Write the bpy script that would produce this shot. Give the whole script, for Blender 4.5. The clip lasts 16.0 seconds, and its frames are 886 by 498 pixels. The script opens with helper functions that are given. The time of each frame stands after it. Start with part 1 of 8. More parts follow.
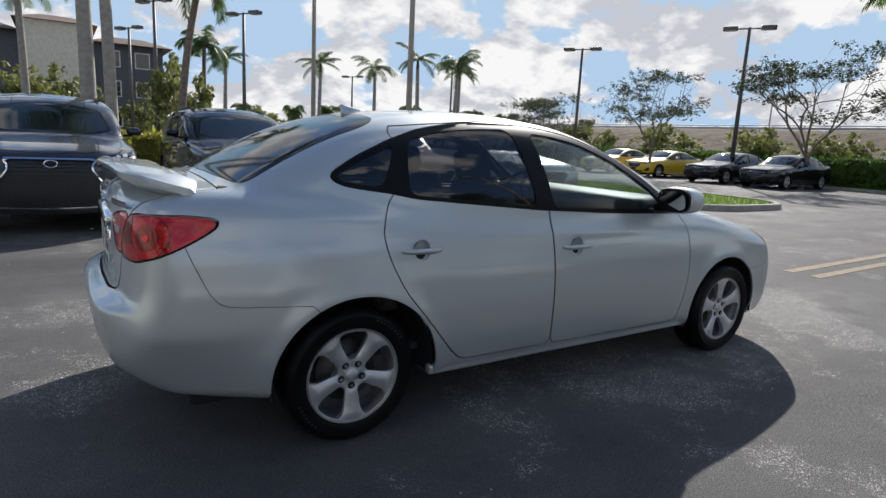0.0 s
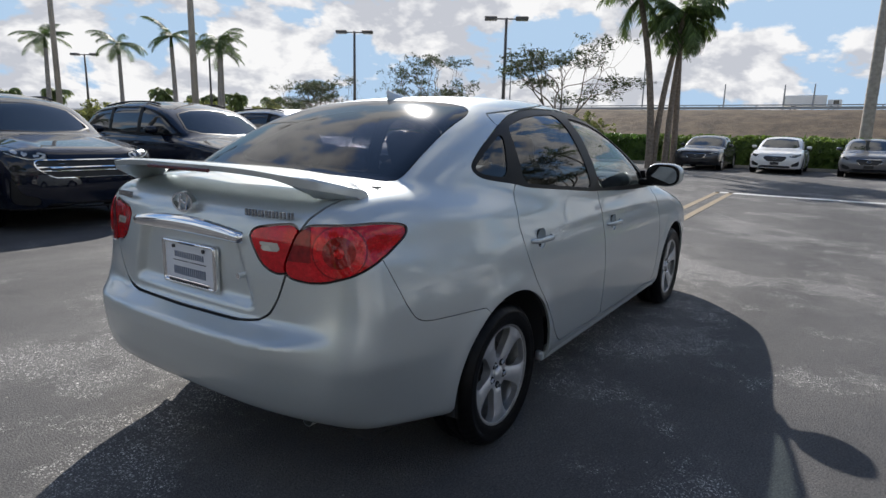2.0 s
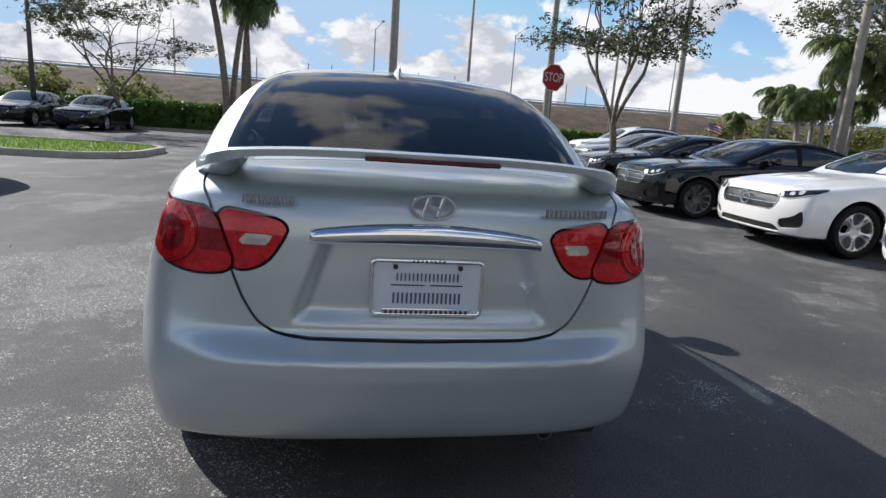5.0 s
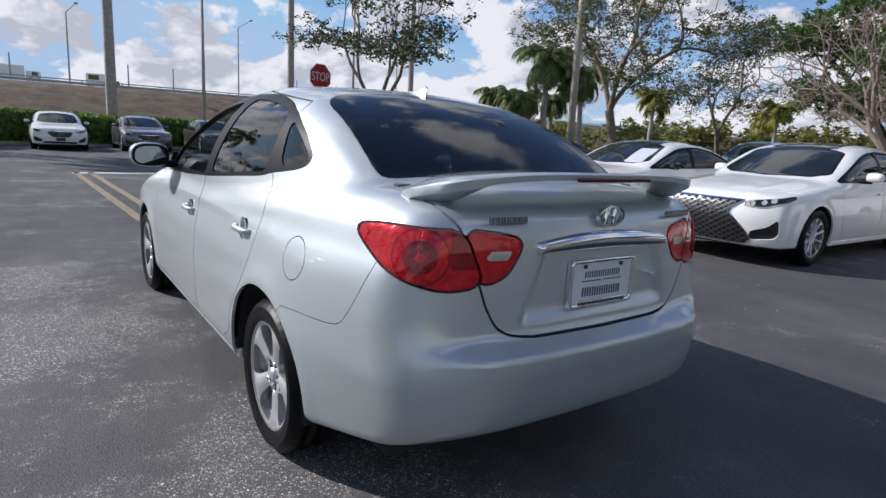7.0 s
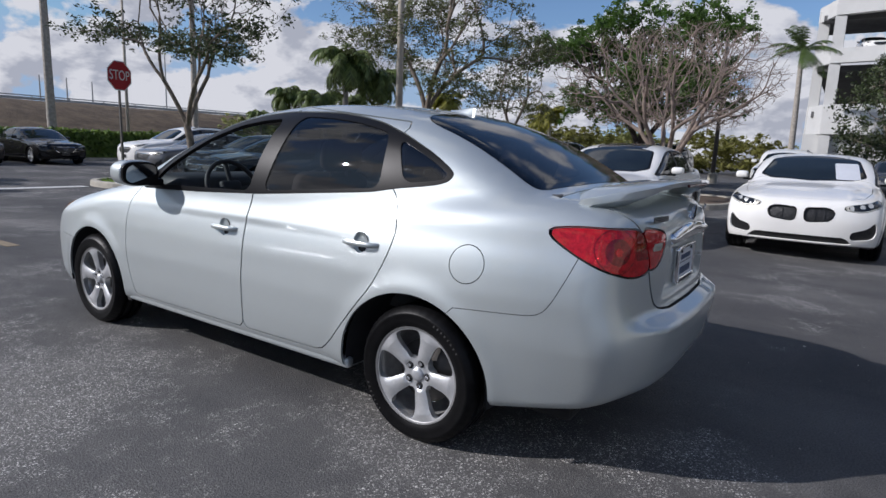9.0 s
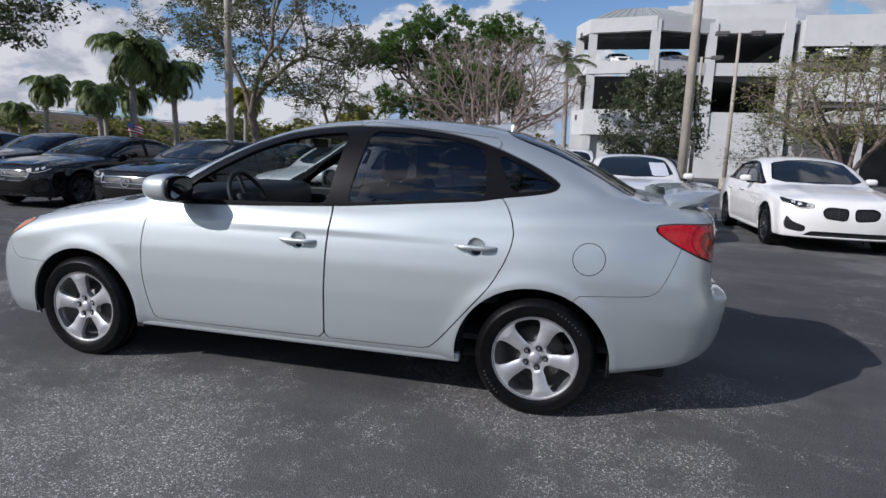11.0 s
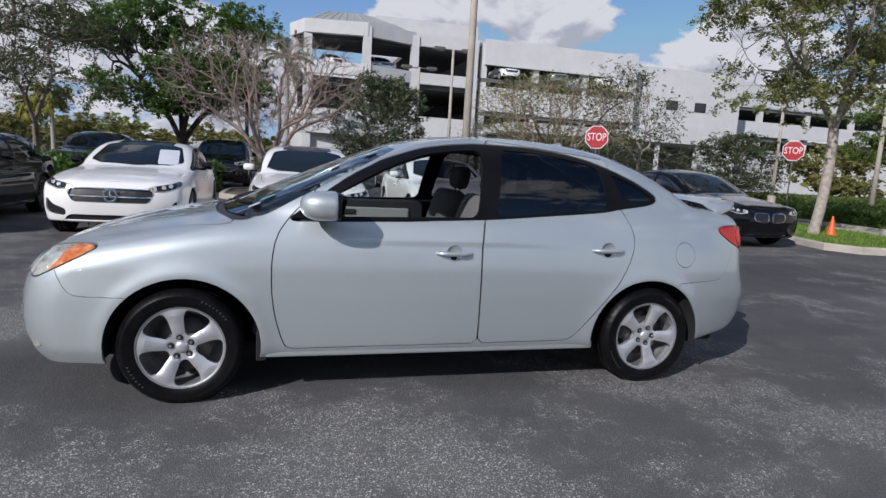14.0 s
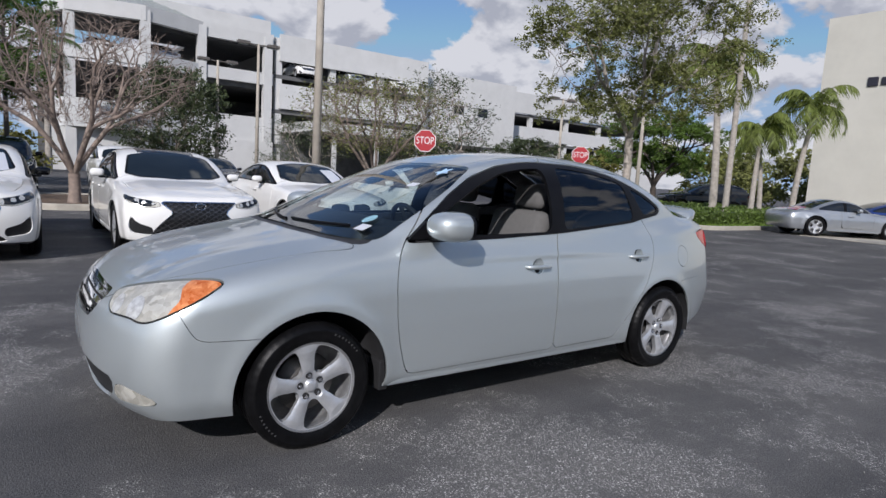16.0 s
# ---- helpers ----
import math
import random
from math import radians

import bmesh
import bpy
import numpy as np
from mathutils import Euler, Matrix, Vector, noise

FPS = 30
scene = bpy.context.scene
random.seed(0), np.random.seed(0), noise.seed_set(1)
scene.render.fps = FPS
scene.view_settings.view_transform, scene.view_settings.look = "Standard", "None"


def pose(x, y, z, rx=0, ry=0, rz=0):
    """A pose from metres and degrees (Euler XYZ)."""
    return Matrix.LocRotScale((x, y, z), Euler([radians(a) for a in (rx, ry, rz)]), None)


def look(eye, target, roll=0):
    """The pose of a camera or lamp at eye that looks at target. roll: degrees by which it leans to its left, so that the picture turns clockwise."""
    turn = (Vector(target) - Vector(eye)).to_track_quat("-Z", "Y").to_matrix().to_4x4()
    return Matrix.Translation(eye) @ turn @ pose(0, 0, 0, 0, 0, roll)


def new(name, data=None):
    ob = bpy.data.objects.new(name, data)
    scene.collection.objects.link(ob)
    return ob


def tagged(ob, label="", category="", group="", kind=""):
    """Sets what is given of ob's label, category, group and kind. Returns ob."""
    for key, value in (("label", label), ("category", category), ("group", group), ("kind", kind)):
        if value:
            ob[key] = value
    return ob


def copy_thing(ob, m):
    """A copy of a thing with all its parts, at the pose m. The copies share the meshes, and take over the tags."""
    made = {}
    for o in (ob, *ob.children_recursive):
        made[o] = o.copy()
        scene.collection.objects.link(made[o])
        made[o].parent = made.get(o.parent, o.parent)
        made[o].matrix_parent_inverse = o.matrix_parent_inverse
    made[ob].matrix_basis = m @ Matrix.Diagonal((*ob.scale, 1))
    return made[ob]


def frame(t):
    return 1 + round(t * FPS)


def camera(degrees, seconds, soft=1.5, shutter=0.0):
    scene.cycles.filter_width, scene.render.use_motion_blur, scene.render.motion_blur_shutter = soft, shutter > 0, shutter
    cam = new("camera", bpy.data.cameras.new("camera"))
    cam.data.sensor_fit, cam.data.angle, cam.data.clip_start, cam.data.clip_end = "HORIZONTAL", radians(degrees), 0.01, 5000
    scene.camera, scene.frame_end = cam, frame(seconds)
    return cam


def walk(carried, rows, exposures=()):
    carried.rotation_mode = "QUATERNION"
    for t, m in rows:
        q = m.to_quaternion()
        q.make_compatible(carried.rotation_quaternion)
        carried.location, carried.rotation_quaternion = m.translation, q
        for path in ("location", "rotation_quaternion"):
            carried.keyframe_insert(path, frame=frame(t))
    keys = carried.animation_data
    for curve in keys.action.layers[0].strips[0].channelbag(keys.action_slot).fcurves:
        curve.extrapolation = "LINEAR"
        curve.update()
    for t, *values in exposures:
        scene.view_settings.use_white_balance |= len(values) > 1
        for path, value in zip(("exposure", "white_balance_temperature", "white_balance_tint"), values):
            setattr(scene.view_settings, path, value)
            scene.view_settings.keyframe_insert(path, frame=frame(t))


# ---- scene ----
cam = camera(73.8, 16.0)
PATH = [
    (0, (-2.348, -3.062, 1.31), (-1.275, -1.413, 0.949), 2.9),
    (0.5, (-2.617, -2.827, 1.279), (-1.407, -1.278, 0.91), 1.9),
    (1, (-2.933, -2.546, 1.279), (-1.585, -1.12, 0.89), 1.8),
    (1.5, (-3.189, -2.288, 1.284), (-1.705, -1.007, 0.893), 1.8),
    (2, (-3.395, -1.937, 1.274), (-1.771, -0.836, 0.888), 1.4),
    (2.5, (-3.584, -1.602, 1.269), (-1.83, -0.721, 0.883), 1.7),
    (3, (-3.668, -1.215, 1.239), (-1.828, -0.537, 0.845), 1.6),
    (3.5, (-3.755, -0.848, 1.23), (-1.841, -0.429, 0.828), 1.9),
    (6, (-3.729, 0.931, 1.237), (-1.926, 0.159, 0.848), 4.4),
    (6.5, (-3.649, 1.276, 1.246), (-1.937, 0.311, 0.871), 3.8),
    (7, (-3.483, 1.575, 1.242), (-1.88, 0.438, 0.871), 3.1),
    (7.5, (-3.353, 1.901, 1.256), (-1.933, 0.541, 0.892), 1.6),
    (8, (-3.152, 2.193, 1.233), (-1.814, 0.752, 0.871), 1.4),
    (8.5, (-2.967, 2.488, 1.242), (-1.734, 0.953, 0.891), 2.0),
    (11, (-1.541, 3.671, 1.277), (-1.074, 1.753, 0.956), 2.1),
    (11.5, (-1.191, 3.82, 1.291), (-0.902, 1.867, 0.973), 2.7),
    (12, (-0.795, 3.89, 1.296), (-0.646, 1.92, 0.982), 2.3),
    (12.5, (-0.392, 3.997, 1.303), (-0.376, 2.021, 0.99), 2.4),
    (13, (0.035, 3.994, 1.279), (-0.13, 2.026, 0.962), 2.5),
    (13.5, (0.447, 3.995, 1.293), (0.076, 2.055, 0.981), 2.8),
    (14, (0.851, 3.947, 1.284), (0.327, 2.038, 0.997), 3.3),
    (14.5, (1.222, 3.826, 1.287), (0.512, 1.977, 1.008), 3.6),
    (15, (1.641, 3.704, 1.301), (0.761, 1.929, 1.028), 2.9),
    (15.5, (1.991, 3.51, 1.289), (0.982, 1.802, 1.032), 2.9),
    (16, (2.411, 3.305, 1.296), (1.246, 1.699, 1.047), 3.4),
]
walk(cam, [(t, look(eye, target, roll)) for t, eye, target, roll in PATH],
     [(0.0, 0.42, 6480, 11), (2.0, 0.43, 6450, 11), (3.5, 0.52, 6420, 11), (6.0, 0.36, 6180, 13), (7.0, 0.25, 6100, 15), (8.5, -0.05, 6050, 15), (11.0, -0.07, 6000, 15), (16.0, -0.06, 6070, 15)])

# ---- world and light ----
SUN_ELEV, SUN_AZ = radians(32.2), radians(41.4)


def sky_world():
    w = bpy.data.worlds.new("sky")
    scene.world = w
    w.use_nodes = True
    nt = w.node_tree
    n, l = nt.nodes, nt.links
    n.clear()
    out, bg = n.new("ShaderNodeOutputWorld"), n.new("ShaderNodeBackground")
    sky = n.new("ShaderNodeTexSky")
    sky.sky_type, sky.sun_disc = "NISHITA", False
    sky.sun_elevation, sky.sun_rotation = SUN_ELEV, math.pi / 2 - SUN_AZ
    sky.air_density, sky.dust_density, sky.ozone_density = 1.0, 0.15, 4.0
    co = n.new("ShaderNodeTexCoord")
    sep = n.new("ShaderNodeSeparateXYZ")
    l.new(co.outputs["Generated"], sep.inputs[0])
    # clouds on a flat deck: the direction divided by its height
    up = n.new("ShaderNodeMath"); up.operation = "ADD"; up.inputs[1].default_value = 0.55
    l.new(sep.outputs["Z"], up.inputs[0])
    dv = n.new("ShaderNodeVectorMath"); dv.operation = "DIVIDE"
    cmb = n.new("ShaderNodeCombineXYZ")
    for k in range(3):
        l.new(up.outputs[0], cmb.inputs[k])
    l.new(co.outputs["Generated"], dv.inputs[0]); l.new(cmb.outputs[0], dv.inputs[1])
    big = n.new("ShaderNodeTexNoise")
    big.inputs["Scale"].default_value, big.inputs["Detail"].default_value, big.inputs["Roughness"].default_value = 4.2, 12.0, 0.54
    big.inputs["Distortion"].default_value = 0.12
    l.new(dv.outputs[0], big.inputs["Vector"])
    ramp = n.new("ShaderNodeValToRGB")
    ramp.color_ramp.elements[0].position, ramp.color_ramp.elements[1].position = 0.492, 0.530
    # fewer clouds overhead than near the horizon
    high = n.new("ShaderNodeMapRange")
    high.inputs["From Min"].default_value, high.inputs["From Max"].default_value = 0.38, 0.85
    high.inputs["To Min"].default_value, high.inputs["To Max"].default_value = 0.0, 0.075
    l.new(sep.outputs["Z"], high.inputs["Value"])
    cover = n.new("ShaderNodeMath"); cover.operation = "SUBTRACT"
    l.new(big.outputs["Fac"], cover.inputs[0]); l.new(high.outputs[0], cover.inputs[1])
    # and more of them towards the sun and away from it
    lean = n.new("ShaderNodeVectorMath"); lean.operation = "DOT_PRODUCT"
    lean.inputs[1].default_value = (0.035 * math.cos(SUN_AZ), 0.035 * math.sin(SUN_AZ), 0)
    l.new(co.outputs["Generated"], lean.inputs[0])
    total = n.new("ShaderNodeMath"); total.operation = "ADD"
    sides = n.new("ShaderNodeMath"); sides.operation = "ABSOLUTE"
    l.new(lean.outputs["Value"], sides.inputs[0])
    l.new(cover.outputs[0], total.inputs[0]); l.new(sides.outputs[0], total.inputs[1])
    low = n.new("ShaderNodeMapRange")
    low.inputs["From Min"].default_value, low.inputs["From Max"].default_value = 0.06, 0.30
    low.inputs["To Min"].default_value, low.inputs["To Max"].default_value = 0.024, -0.006
    l.new(sep.outputs["Z"], low.inputs["Value"])
    bank = n.new("ShaderNodeMath"); bank.operation = "ADD"
    l.new(total.outputs[0], bank.inputs[0]); l.new(low.outputs[0], bank.inputs[1])
    l.new(bank.outputs[0], ramp.inputs[0])
    # the clouds are bright where they thin out towards the sun, grey on the far side and below
    to_sun = n.new("ShaderNodeVectorMath"); to_sun.operation = "ADD"
    to_sun.inputs[1].default_value = (0.03 * math.cos(SUN_AZ), 0.03 * math.sin(SUN_AZ), 0.035)
    l.new(dv.outputs[0], to_sun.inputs[0])
    thin = n.new("ShaderNodeTexNoise")
    thin.inputs["Scale"].default_value, thin.inputs["Detail"].default_value, thin.inputs["Roughness"].default_value = 4.2, 5.0, 0.54
    thin.inputs["Distortion"].default_value = 0.12
    l.new(to_sun.outputs[0], thin.inputs["Vector"])
    dif = n.new("ShaderNodeMath"); dif.operation = "SUBTRACT"
    l.new(big.outputs["Fac"], dif.inputs[0]); l.new(thin.outputs["Fac"], dif.inputs[1])
    lit = n.new("ShaderNodeMapRange")
    lit.inputs["From Min"].default_value, lit.inputs["From Max"].default_value = -0.07, 0.05
    l.new(dif.outputs[0], lit.inputs["Value"])
    col = n.new("ShaderNodeValToRGB")
    col.color_ramp.elements[0].position, col.color_ramp.elements[1].position = 0.10, 0.90
    col.color_ramp.elements[0].color, col.color_ramp.elements[1].color = (3.9, 4.05, 4.4, 1), (6.5, 6.5, 6.45, 1)
    l.new(lit.outputs[0], col.inputs[0])
    mix = n.new("ShaderNodeMix"); mix.data_type = "RGBA"
    haze = n.new("ShaderNodeVectorMath"); haze.operation = "MINIMUM"
    haze.inputs[1].default_value = (3.1, 4.3, 5.7)
    l.new(sky.outputs[0], haze.inputs[0])
    l.new(ramp.outputs[0], mix.inputs["Factor"]); l.new(haze.outputs[0], mix.inputs[6]); l.new(col.outputs[0], mix.inputs[7])
    l.new(mix.outputs[2], bg.inputs[0])
    bg.inputs[1].default_value = 0.108
    l.new(bg.outputs[0], out.inputs[0])


sky_world()
sun = new("sun", bpy.data.lights.new("sun", "SUN"))
sun.data.energy, sun.data.angle, sun.data.color = 4.30, radians(0.6), (1.0, 0.95, 0.88)
sun.matrix_world = look((30 * math.cos(SUN_AZ) * math.cos(SUN_ELEV), 30 * math.sin(SUN_AZ) * math.cos(SUN_ELEV), 30 * math.sin(SUN_ELEV)), (0, 0, 0))

# ---- materials ----
def mat(name, color, rough=0.6, metal=0.0, vary=0.12, scale=6.0, bump=0.0, bump_scale=60.0, coat=0.0, island=0.0, second=None, emit=0.0, spec=0.5, through_light=0.0):
    """A procedural material: base colour broken by two scales of noise, optional fine relief, island variation and second colour."""
    m = bpy.data.materials.new(name)
    m.use_nodes = True
    nt = m.node_tree
    n, l = nt.nodes, nt.links
    b = n["Principled BSDF"]
    b.inputs["Roughness"].default_value, b.inputs["Metallic"].default_value = rough, metal
    b.inputs["Coat Weight"].default_value, b.inputs["Coat Roughness"].default_value = coat, 0.03
    b.inputs["Specular IOR Level"].default_value = spec
    co = n.new("ShaderNodeTexCoord")
    c1 = tuple(max(0.0, v * (1 - vary)) for v in color)
    c2 = second or tuple(min(1.0, v * (1 + vary)) for v in color)
    tex = n.new("ShaderNodeTexNoise")
    tex.inputs["Scale"].default_value, tex.inputs["Detail"].default_value, tex.inputs["Roughness"].default_value = scale, 6.0, 0.65
    l.new(co.outputs["Object"], tex.inputs["Vector"])
    ramp = n.new("ShaderNodeValToRGB")
    ramp.color_ramp.elements[0].position, ramp.color_ramp.elements[1].position = 0.35, 0.65
    ramp.color_ramp.elements[0].color, ramp.color_ramp.elements[1].color = (*c1, 1), (*c2, 1)
    l.new(tex.outputs["Fac"], ramp.inputs[0])
    last = ramp.outputs[0]
    if island:
        geo = n.new("ShaderNodeNewGeometry")
        rng = n.new("ShaderNodeMapRange")
        rng.inputs["To Min"].default_value, rng.inputs["To Max"].default_value = 1 - island, 1 + island
        l.new(geo.outputs["Random Per Island"], rng.inputs["Value"])
        mul = n.new("ShaderNodeVectorMath"); mul.operation = "SCALE"
        l.new(last, mul.inputs[0]); l.new(rng.outputs[0], mul.inputs["Scale"])
        last = mul.outputs[0]
    l.new(last, b.inputs["Base Color"])
    if bump:
        fine = n.new("ShaderNodeTexNoise")
        fine.inputs["Scale"].default_value, fine.inputs["Detail"].default_value = bump_scale, 4.0
        l.new(co.outputs["Object"], fine.inputs["Vector"])
        bp = n.new("ShaderNodeBump")
        bp.inputs["Strength"].default_value, bp.inputs["Distance"].default_value = 1.0, bump
        l.new(fine.outputs["Fac"], bp.inputs["Height"]); l.new(bp.outputs[0], b.inputs["Normal"])
    if through_light:
        tl, mx = n.new("ShaderNodeBsdfTranslucent"), n.new("ShaderNodeMixShader")
        mx.inputs[0].default_value = through_light
        l.new(last, tl.inputs["Color"])
        l.new(b.outputs[0], mx.inputs[1]); l.new(tl.outputs[0], mx.inputs[2]); l.new(mx.outputs[0], n["Material Output"].inputs[0])
    if emit:
        b.inputs["Emission Color"].default_value, b.inputs["Emission Strength"].default_value = (*color, 1), emit
    return m


def paint(name, color, metal=0.0, rough=0.35):
    return mat(name, color, rough=rough, metal=metal, vary=0.03, scale=2.0, coat=1.0, spec=0.25 if max(color) > 0.1 else 0.04)


def glass(name, tint, gloss=1.0, ior=1.5, rough=0.01):
    """A thin pane: tinted see-through with a mirror sheen that grows at a slant."""
    m = bpy.data.materials.new(name)
    m.use_nodes = True
    n, l = m.node_tree.nodes, m.node_tree.links
    n.clear()
    out, mx = n.new("ShaderNodeOutputMaterial"), n.new("ShaderNodeMixShader")
    tr, gl, face = n.new("ShaderNodeBsdfTransparent"), n.new("ShaderNodeBsdfGlossy"), n.new("ShaderNodeLayerWeight")
    tr.inputs[0].default_value = (*tint, 1)
    gl.inputs["Roughness"].default_value = rough
    gl.inputs["Color"].default_value = (gloss, gloss, gloss, 1)
    face.inputs["Blend"].default_value = 0.5
    steep, fr = n.new("ShaderNodeMath"), n.new("ShaderNodeMapRange")
    steep.operation, steep.inputs[1].default_value = "POWER", 5.0
    fr.inputs["To Min"].default_value = ((ior - 1) / (ior + 1)) ** 2
    l.new(face.outputs["Facing"], steep.inputs[0]); l.new(steep.outputs[0], fr.inputs["Value"])
    l.new(fr.outputs[0], mx.inputs[0]); l.new(tr.outputs[0], mx.inputs[1]); l.new(gl.outputs[0], mx.inputs[2]); l.new(mx.outputs[0], out.inputs[0])
    return m


def flake_paint(name, color, broad=0.52, clear=0.20, share=0.36, metal=0.66):
    """Metallic paint: broad flake scatter, a clearer metallic lobe and a lacquer coat."""
    m = mat(name, color, rough=broad, metal=metal, vary=0.02, scale=300.0, coat=0.9)
    n, l = m.node_tree.nodes, m.node_tree.links
    a = n["Principled BSDF"]
    b = n.new("ShaderNodeBsdfPrincipled")
    b.inputs["Base Color"].default_value = (*color, 1)
    b.inputs["Metallic"].default_value, b.inputs["Roughness"].default_value = 1.0, clear
    b.inputs["Coat Weight"].default_value, b.inputs["Coat Roughness"].default_value = 0.9, 0.03
    x = n.new("ShaderNodeMixShader")
    x.inputs[0].default_value = share
    l.new(a.outputs[0], x.inputs[1]); l.new(b.outputs[0], x.inputs[2]); l.new(x.outputs[0], n["Material Output"].inputs[0])
    return m


def lens(name, dark, bright, scale, rough=0.16, metal=0.45):
    """A coloured lamp lens over a facetted reflector."""
    m = bpy.data.materials.new(name)
    m.use_nodes = True
    n, l = m.node_tree.nodes, m.node_tree.links
    b = n["Principled BSDF"]
    b.inputs["Roughness"].default_value, b.inputs["Metallic"].default_value = rough, metal
    b.inputs["Coat Weight"].default_value, b.inputs["Coat Roughness"].default_value = 1.0, 0.02
    b.inputs["Specular IOR Level"].default_value = 0.1
    co = n.new("ShaderNodeTexCoord")
    cells = n.new("ShaderNodeTexVoronoi")
    cells.inputs["Scale"].default_value = scale
    soft = n.new("ShaderNodeTexNoise")
    soft.inputs["Scale"].default_value, soft.inputs["Detail"].default_value = scale * 0.35, 3.0
    l.new(co.outputs["Object"], cells.inputs["Vector"]); l.new(co.outputs["Object"], soft.inputs["Vector"])
    both = n.new("ShaderNodeMath"); both.operation = "MULTIPLY_ADD"; both.inputs[1].default_value = 0.35
    grey = n.new("ShaderNodeSeparateXYZ")
    l.new(cells.outputs["Color"], grey.inputs[0]); l.new(grey.outputs[0], both.inputs[0]); l.new(soft.outputs["Fac"], both.inputs[2])
    ramp = n.new("ShaderNodeValToRGB")
    ramp.color_ramp.elements[0].position, ramp.color_ramp.elements[1].position = 0.42, 0.92
    ramp.color_ramp.elements[0].color, ramp.color_ramp.elements[1].color = (*dark, 1), (*bright, 1)
    l.new(both.outputs[0], ramp.inputs[0]); l.new(ramp.outputs[0], b.inputs["Base Color"])
    bp = n.new("ShaderNodeBump"); bp.inputs["Strength"].default_value, bp.inputs["Distance"].default_value = 0.7, 0.004
    l.new(both.outputs[0], bp.inputs["Height"]); l.new(bp.outputs[0], b.inputs["Normal"])
    return m


SILVER = flake_paint("silver_paint", (0.545, 0.588, 0.592), broad=0.56, clear=0.26, share=0.28, metal=0.58)
BADGE_STEEL = mat("badge_steel", (0.30, 0.31, 0.33), rough=0.25, metal=1.0, vary=0.05)
BRAKE_LENS = mat("brake_lens", (0.075, 0.004, 0.006), rough=0.2, vary=0.2, scale=80)
DARK_CHROME = mat("dark_chrome", (0.12, 0.12, 0.125), rough=0.3, metal=0.8, vary=0.1)
CHROME = mat("chrome", (0.82, 0.83, 0.85), rough=0.06, metal=1.0, vary=0.03)
ALLOY = mat("alloy", (0.64, 0.65, 0.66), rough=0.36, metal=0.65, vary=0.06, scale=30)
RUBBER = mat("tyre_rubber", (0.0050, 0.0050, 0.0055), rough=0.40, vary=0.35, scale=18, bump=0.0004, bump_scale=260, spec=0.15)
TRIM = mat("black_trim", (0.006, 0.006, 0.007), rough=0.38, vary=0.2, spec=0.14)
DARK = mat("under_dark", (0.012, 0.012, 0.013), rough=0.85, vary=0.3)
PLASTIC = mat("black_plastic", (0.03, 0.03, 0.032), rough=0.55, vary=0.2, bump=0.0004, bump_scale=500)
CLEAR = glass("clear_glass", (0.80, 0.86, 0.84))
SCREEN = glass("windscreen_glass", (0.56, 0.64, 0.65), ior=1.9)
REAR_GLASS = glass("dusty_tinted_glass", (0.10, 0.10, 0.11), gloss=0.8, ior=1.85, rough=0.07)
TINTED = glass("tinted_glass", (0.13, 0.13, 0.14), ior=1.65)
DARKGLASS = mat("dark_glass", (0.012, 0.014, 0.016), rough=0.03, vary=0.2, spec=0.8)
CARGLASS = mat("car_glass", (0.012, 0.016, 0.017), rough=0.03, vary=0.3, scale=2.0, spec=0.7)
RED_LENS = lens("red_lens", (0.40, 0.004, 0.008), (0.66, 0.008, 0.016), 130, 0.2, 0.3)
RED_BRIGHT = lens("red_lens_bright", (0.40, 0.003, 0.007), (0.78, 0.020, 0.026), 160)
RED_DARK = lens("red_lens_dark", (0.16, 0.002, 0.004), (0.30, 0.005, 0.009), 90, 0.2, 0.3)
CLEAR_LENS = lens("clear_lens", (0.40, 0.385, 0.33), (0.70, 0.68, 0.60), 34, 0.2, 0.3)
AMBER = lens("amber_lens", (0.55, 0.12, 0.02), (0.90, 0.36, 0.14), 60, 0.18, 0.2)
CLOTH = mat("grey_cloth", (0.125, 0.122, 0.118), rough=0.95, vary=0.05, scale=30, bump=0.001, bump_scale=400)
PALE_TRIM = mat("pale_trim", (0.36, 0.35, 0.335), rough=0.7, vary=0.06, scale=30, bump=0.0004, bump_scale=400)
CLOTH_DK = mat("dark_cloth", (0.07, 0.07, 0.07), rough=0.95, vary=0.2, scale=40, bump=0.001, bump_scale=400)
WHITE = mat("white_plate", (0.62, 0.64, 0.68), rough=0.4, vary=0.04)
INK = mat("black_ink", (0.02, 0.02, 0.03), rough=0.5)
CONCRETE = mat("concrete", (0.40, 0.37, 0.31), rough=0.9, vary=0.18, scale=3.0, bump=0.003, bump_scale=60)
POLE = mat("concrete_pole", (0.40, 0.36, 0.30), rough=0.9, vary=0.14, scale=2.0, bump=0.002, bump_scale=90)
BRONZE = mat("dark_bronze", (0.11, 0.10, 0.09), rough=0.5, vary=0.15)
STUCCO = mat("white_stucco", (0.56, 0.56, 0.545), rough=0.9, vary=0.05, scale=0.6, bump=0.004, bump_scale=25)
# shade inside the garage, put into a darker base colour
SHADE_IN = mat("garage_shade", (0.12, 0.12, 0.12), rough=0.95, vary=0.2, scale=1.0)
BARK = mat("bark", (0.20, 0.165, 0.13), rough=0.95, vary=0.35, scale=9, bump=0.02, bump_scale=20)
BARK_PALE = mat("pale_bark", (0.35, 0.31, 0.265), rough=0.95, vary=0.25, scale=9, bump=0.012, bump_scale=22)
BARK_TWIG = mat("dry_twigs", (0.26, 0.205, 0.17), rough=0.95, vary=0.2, scale=9)
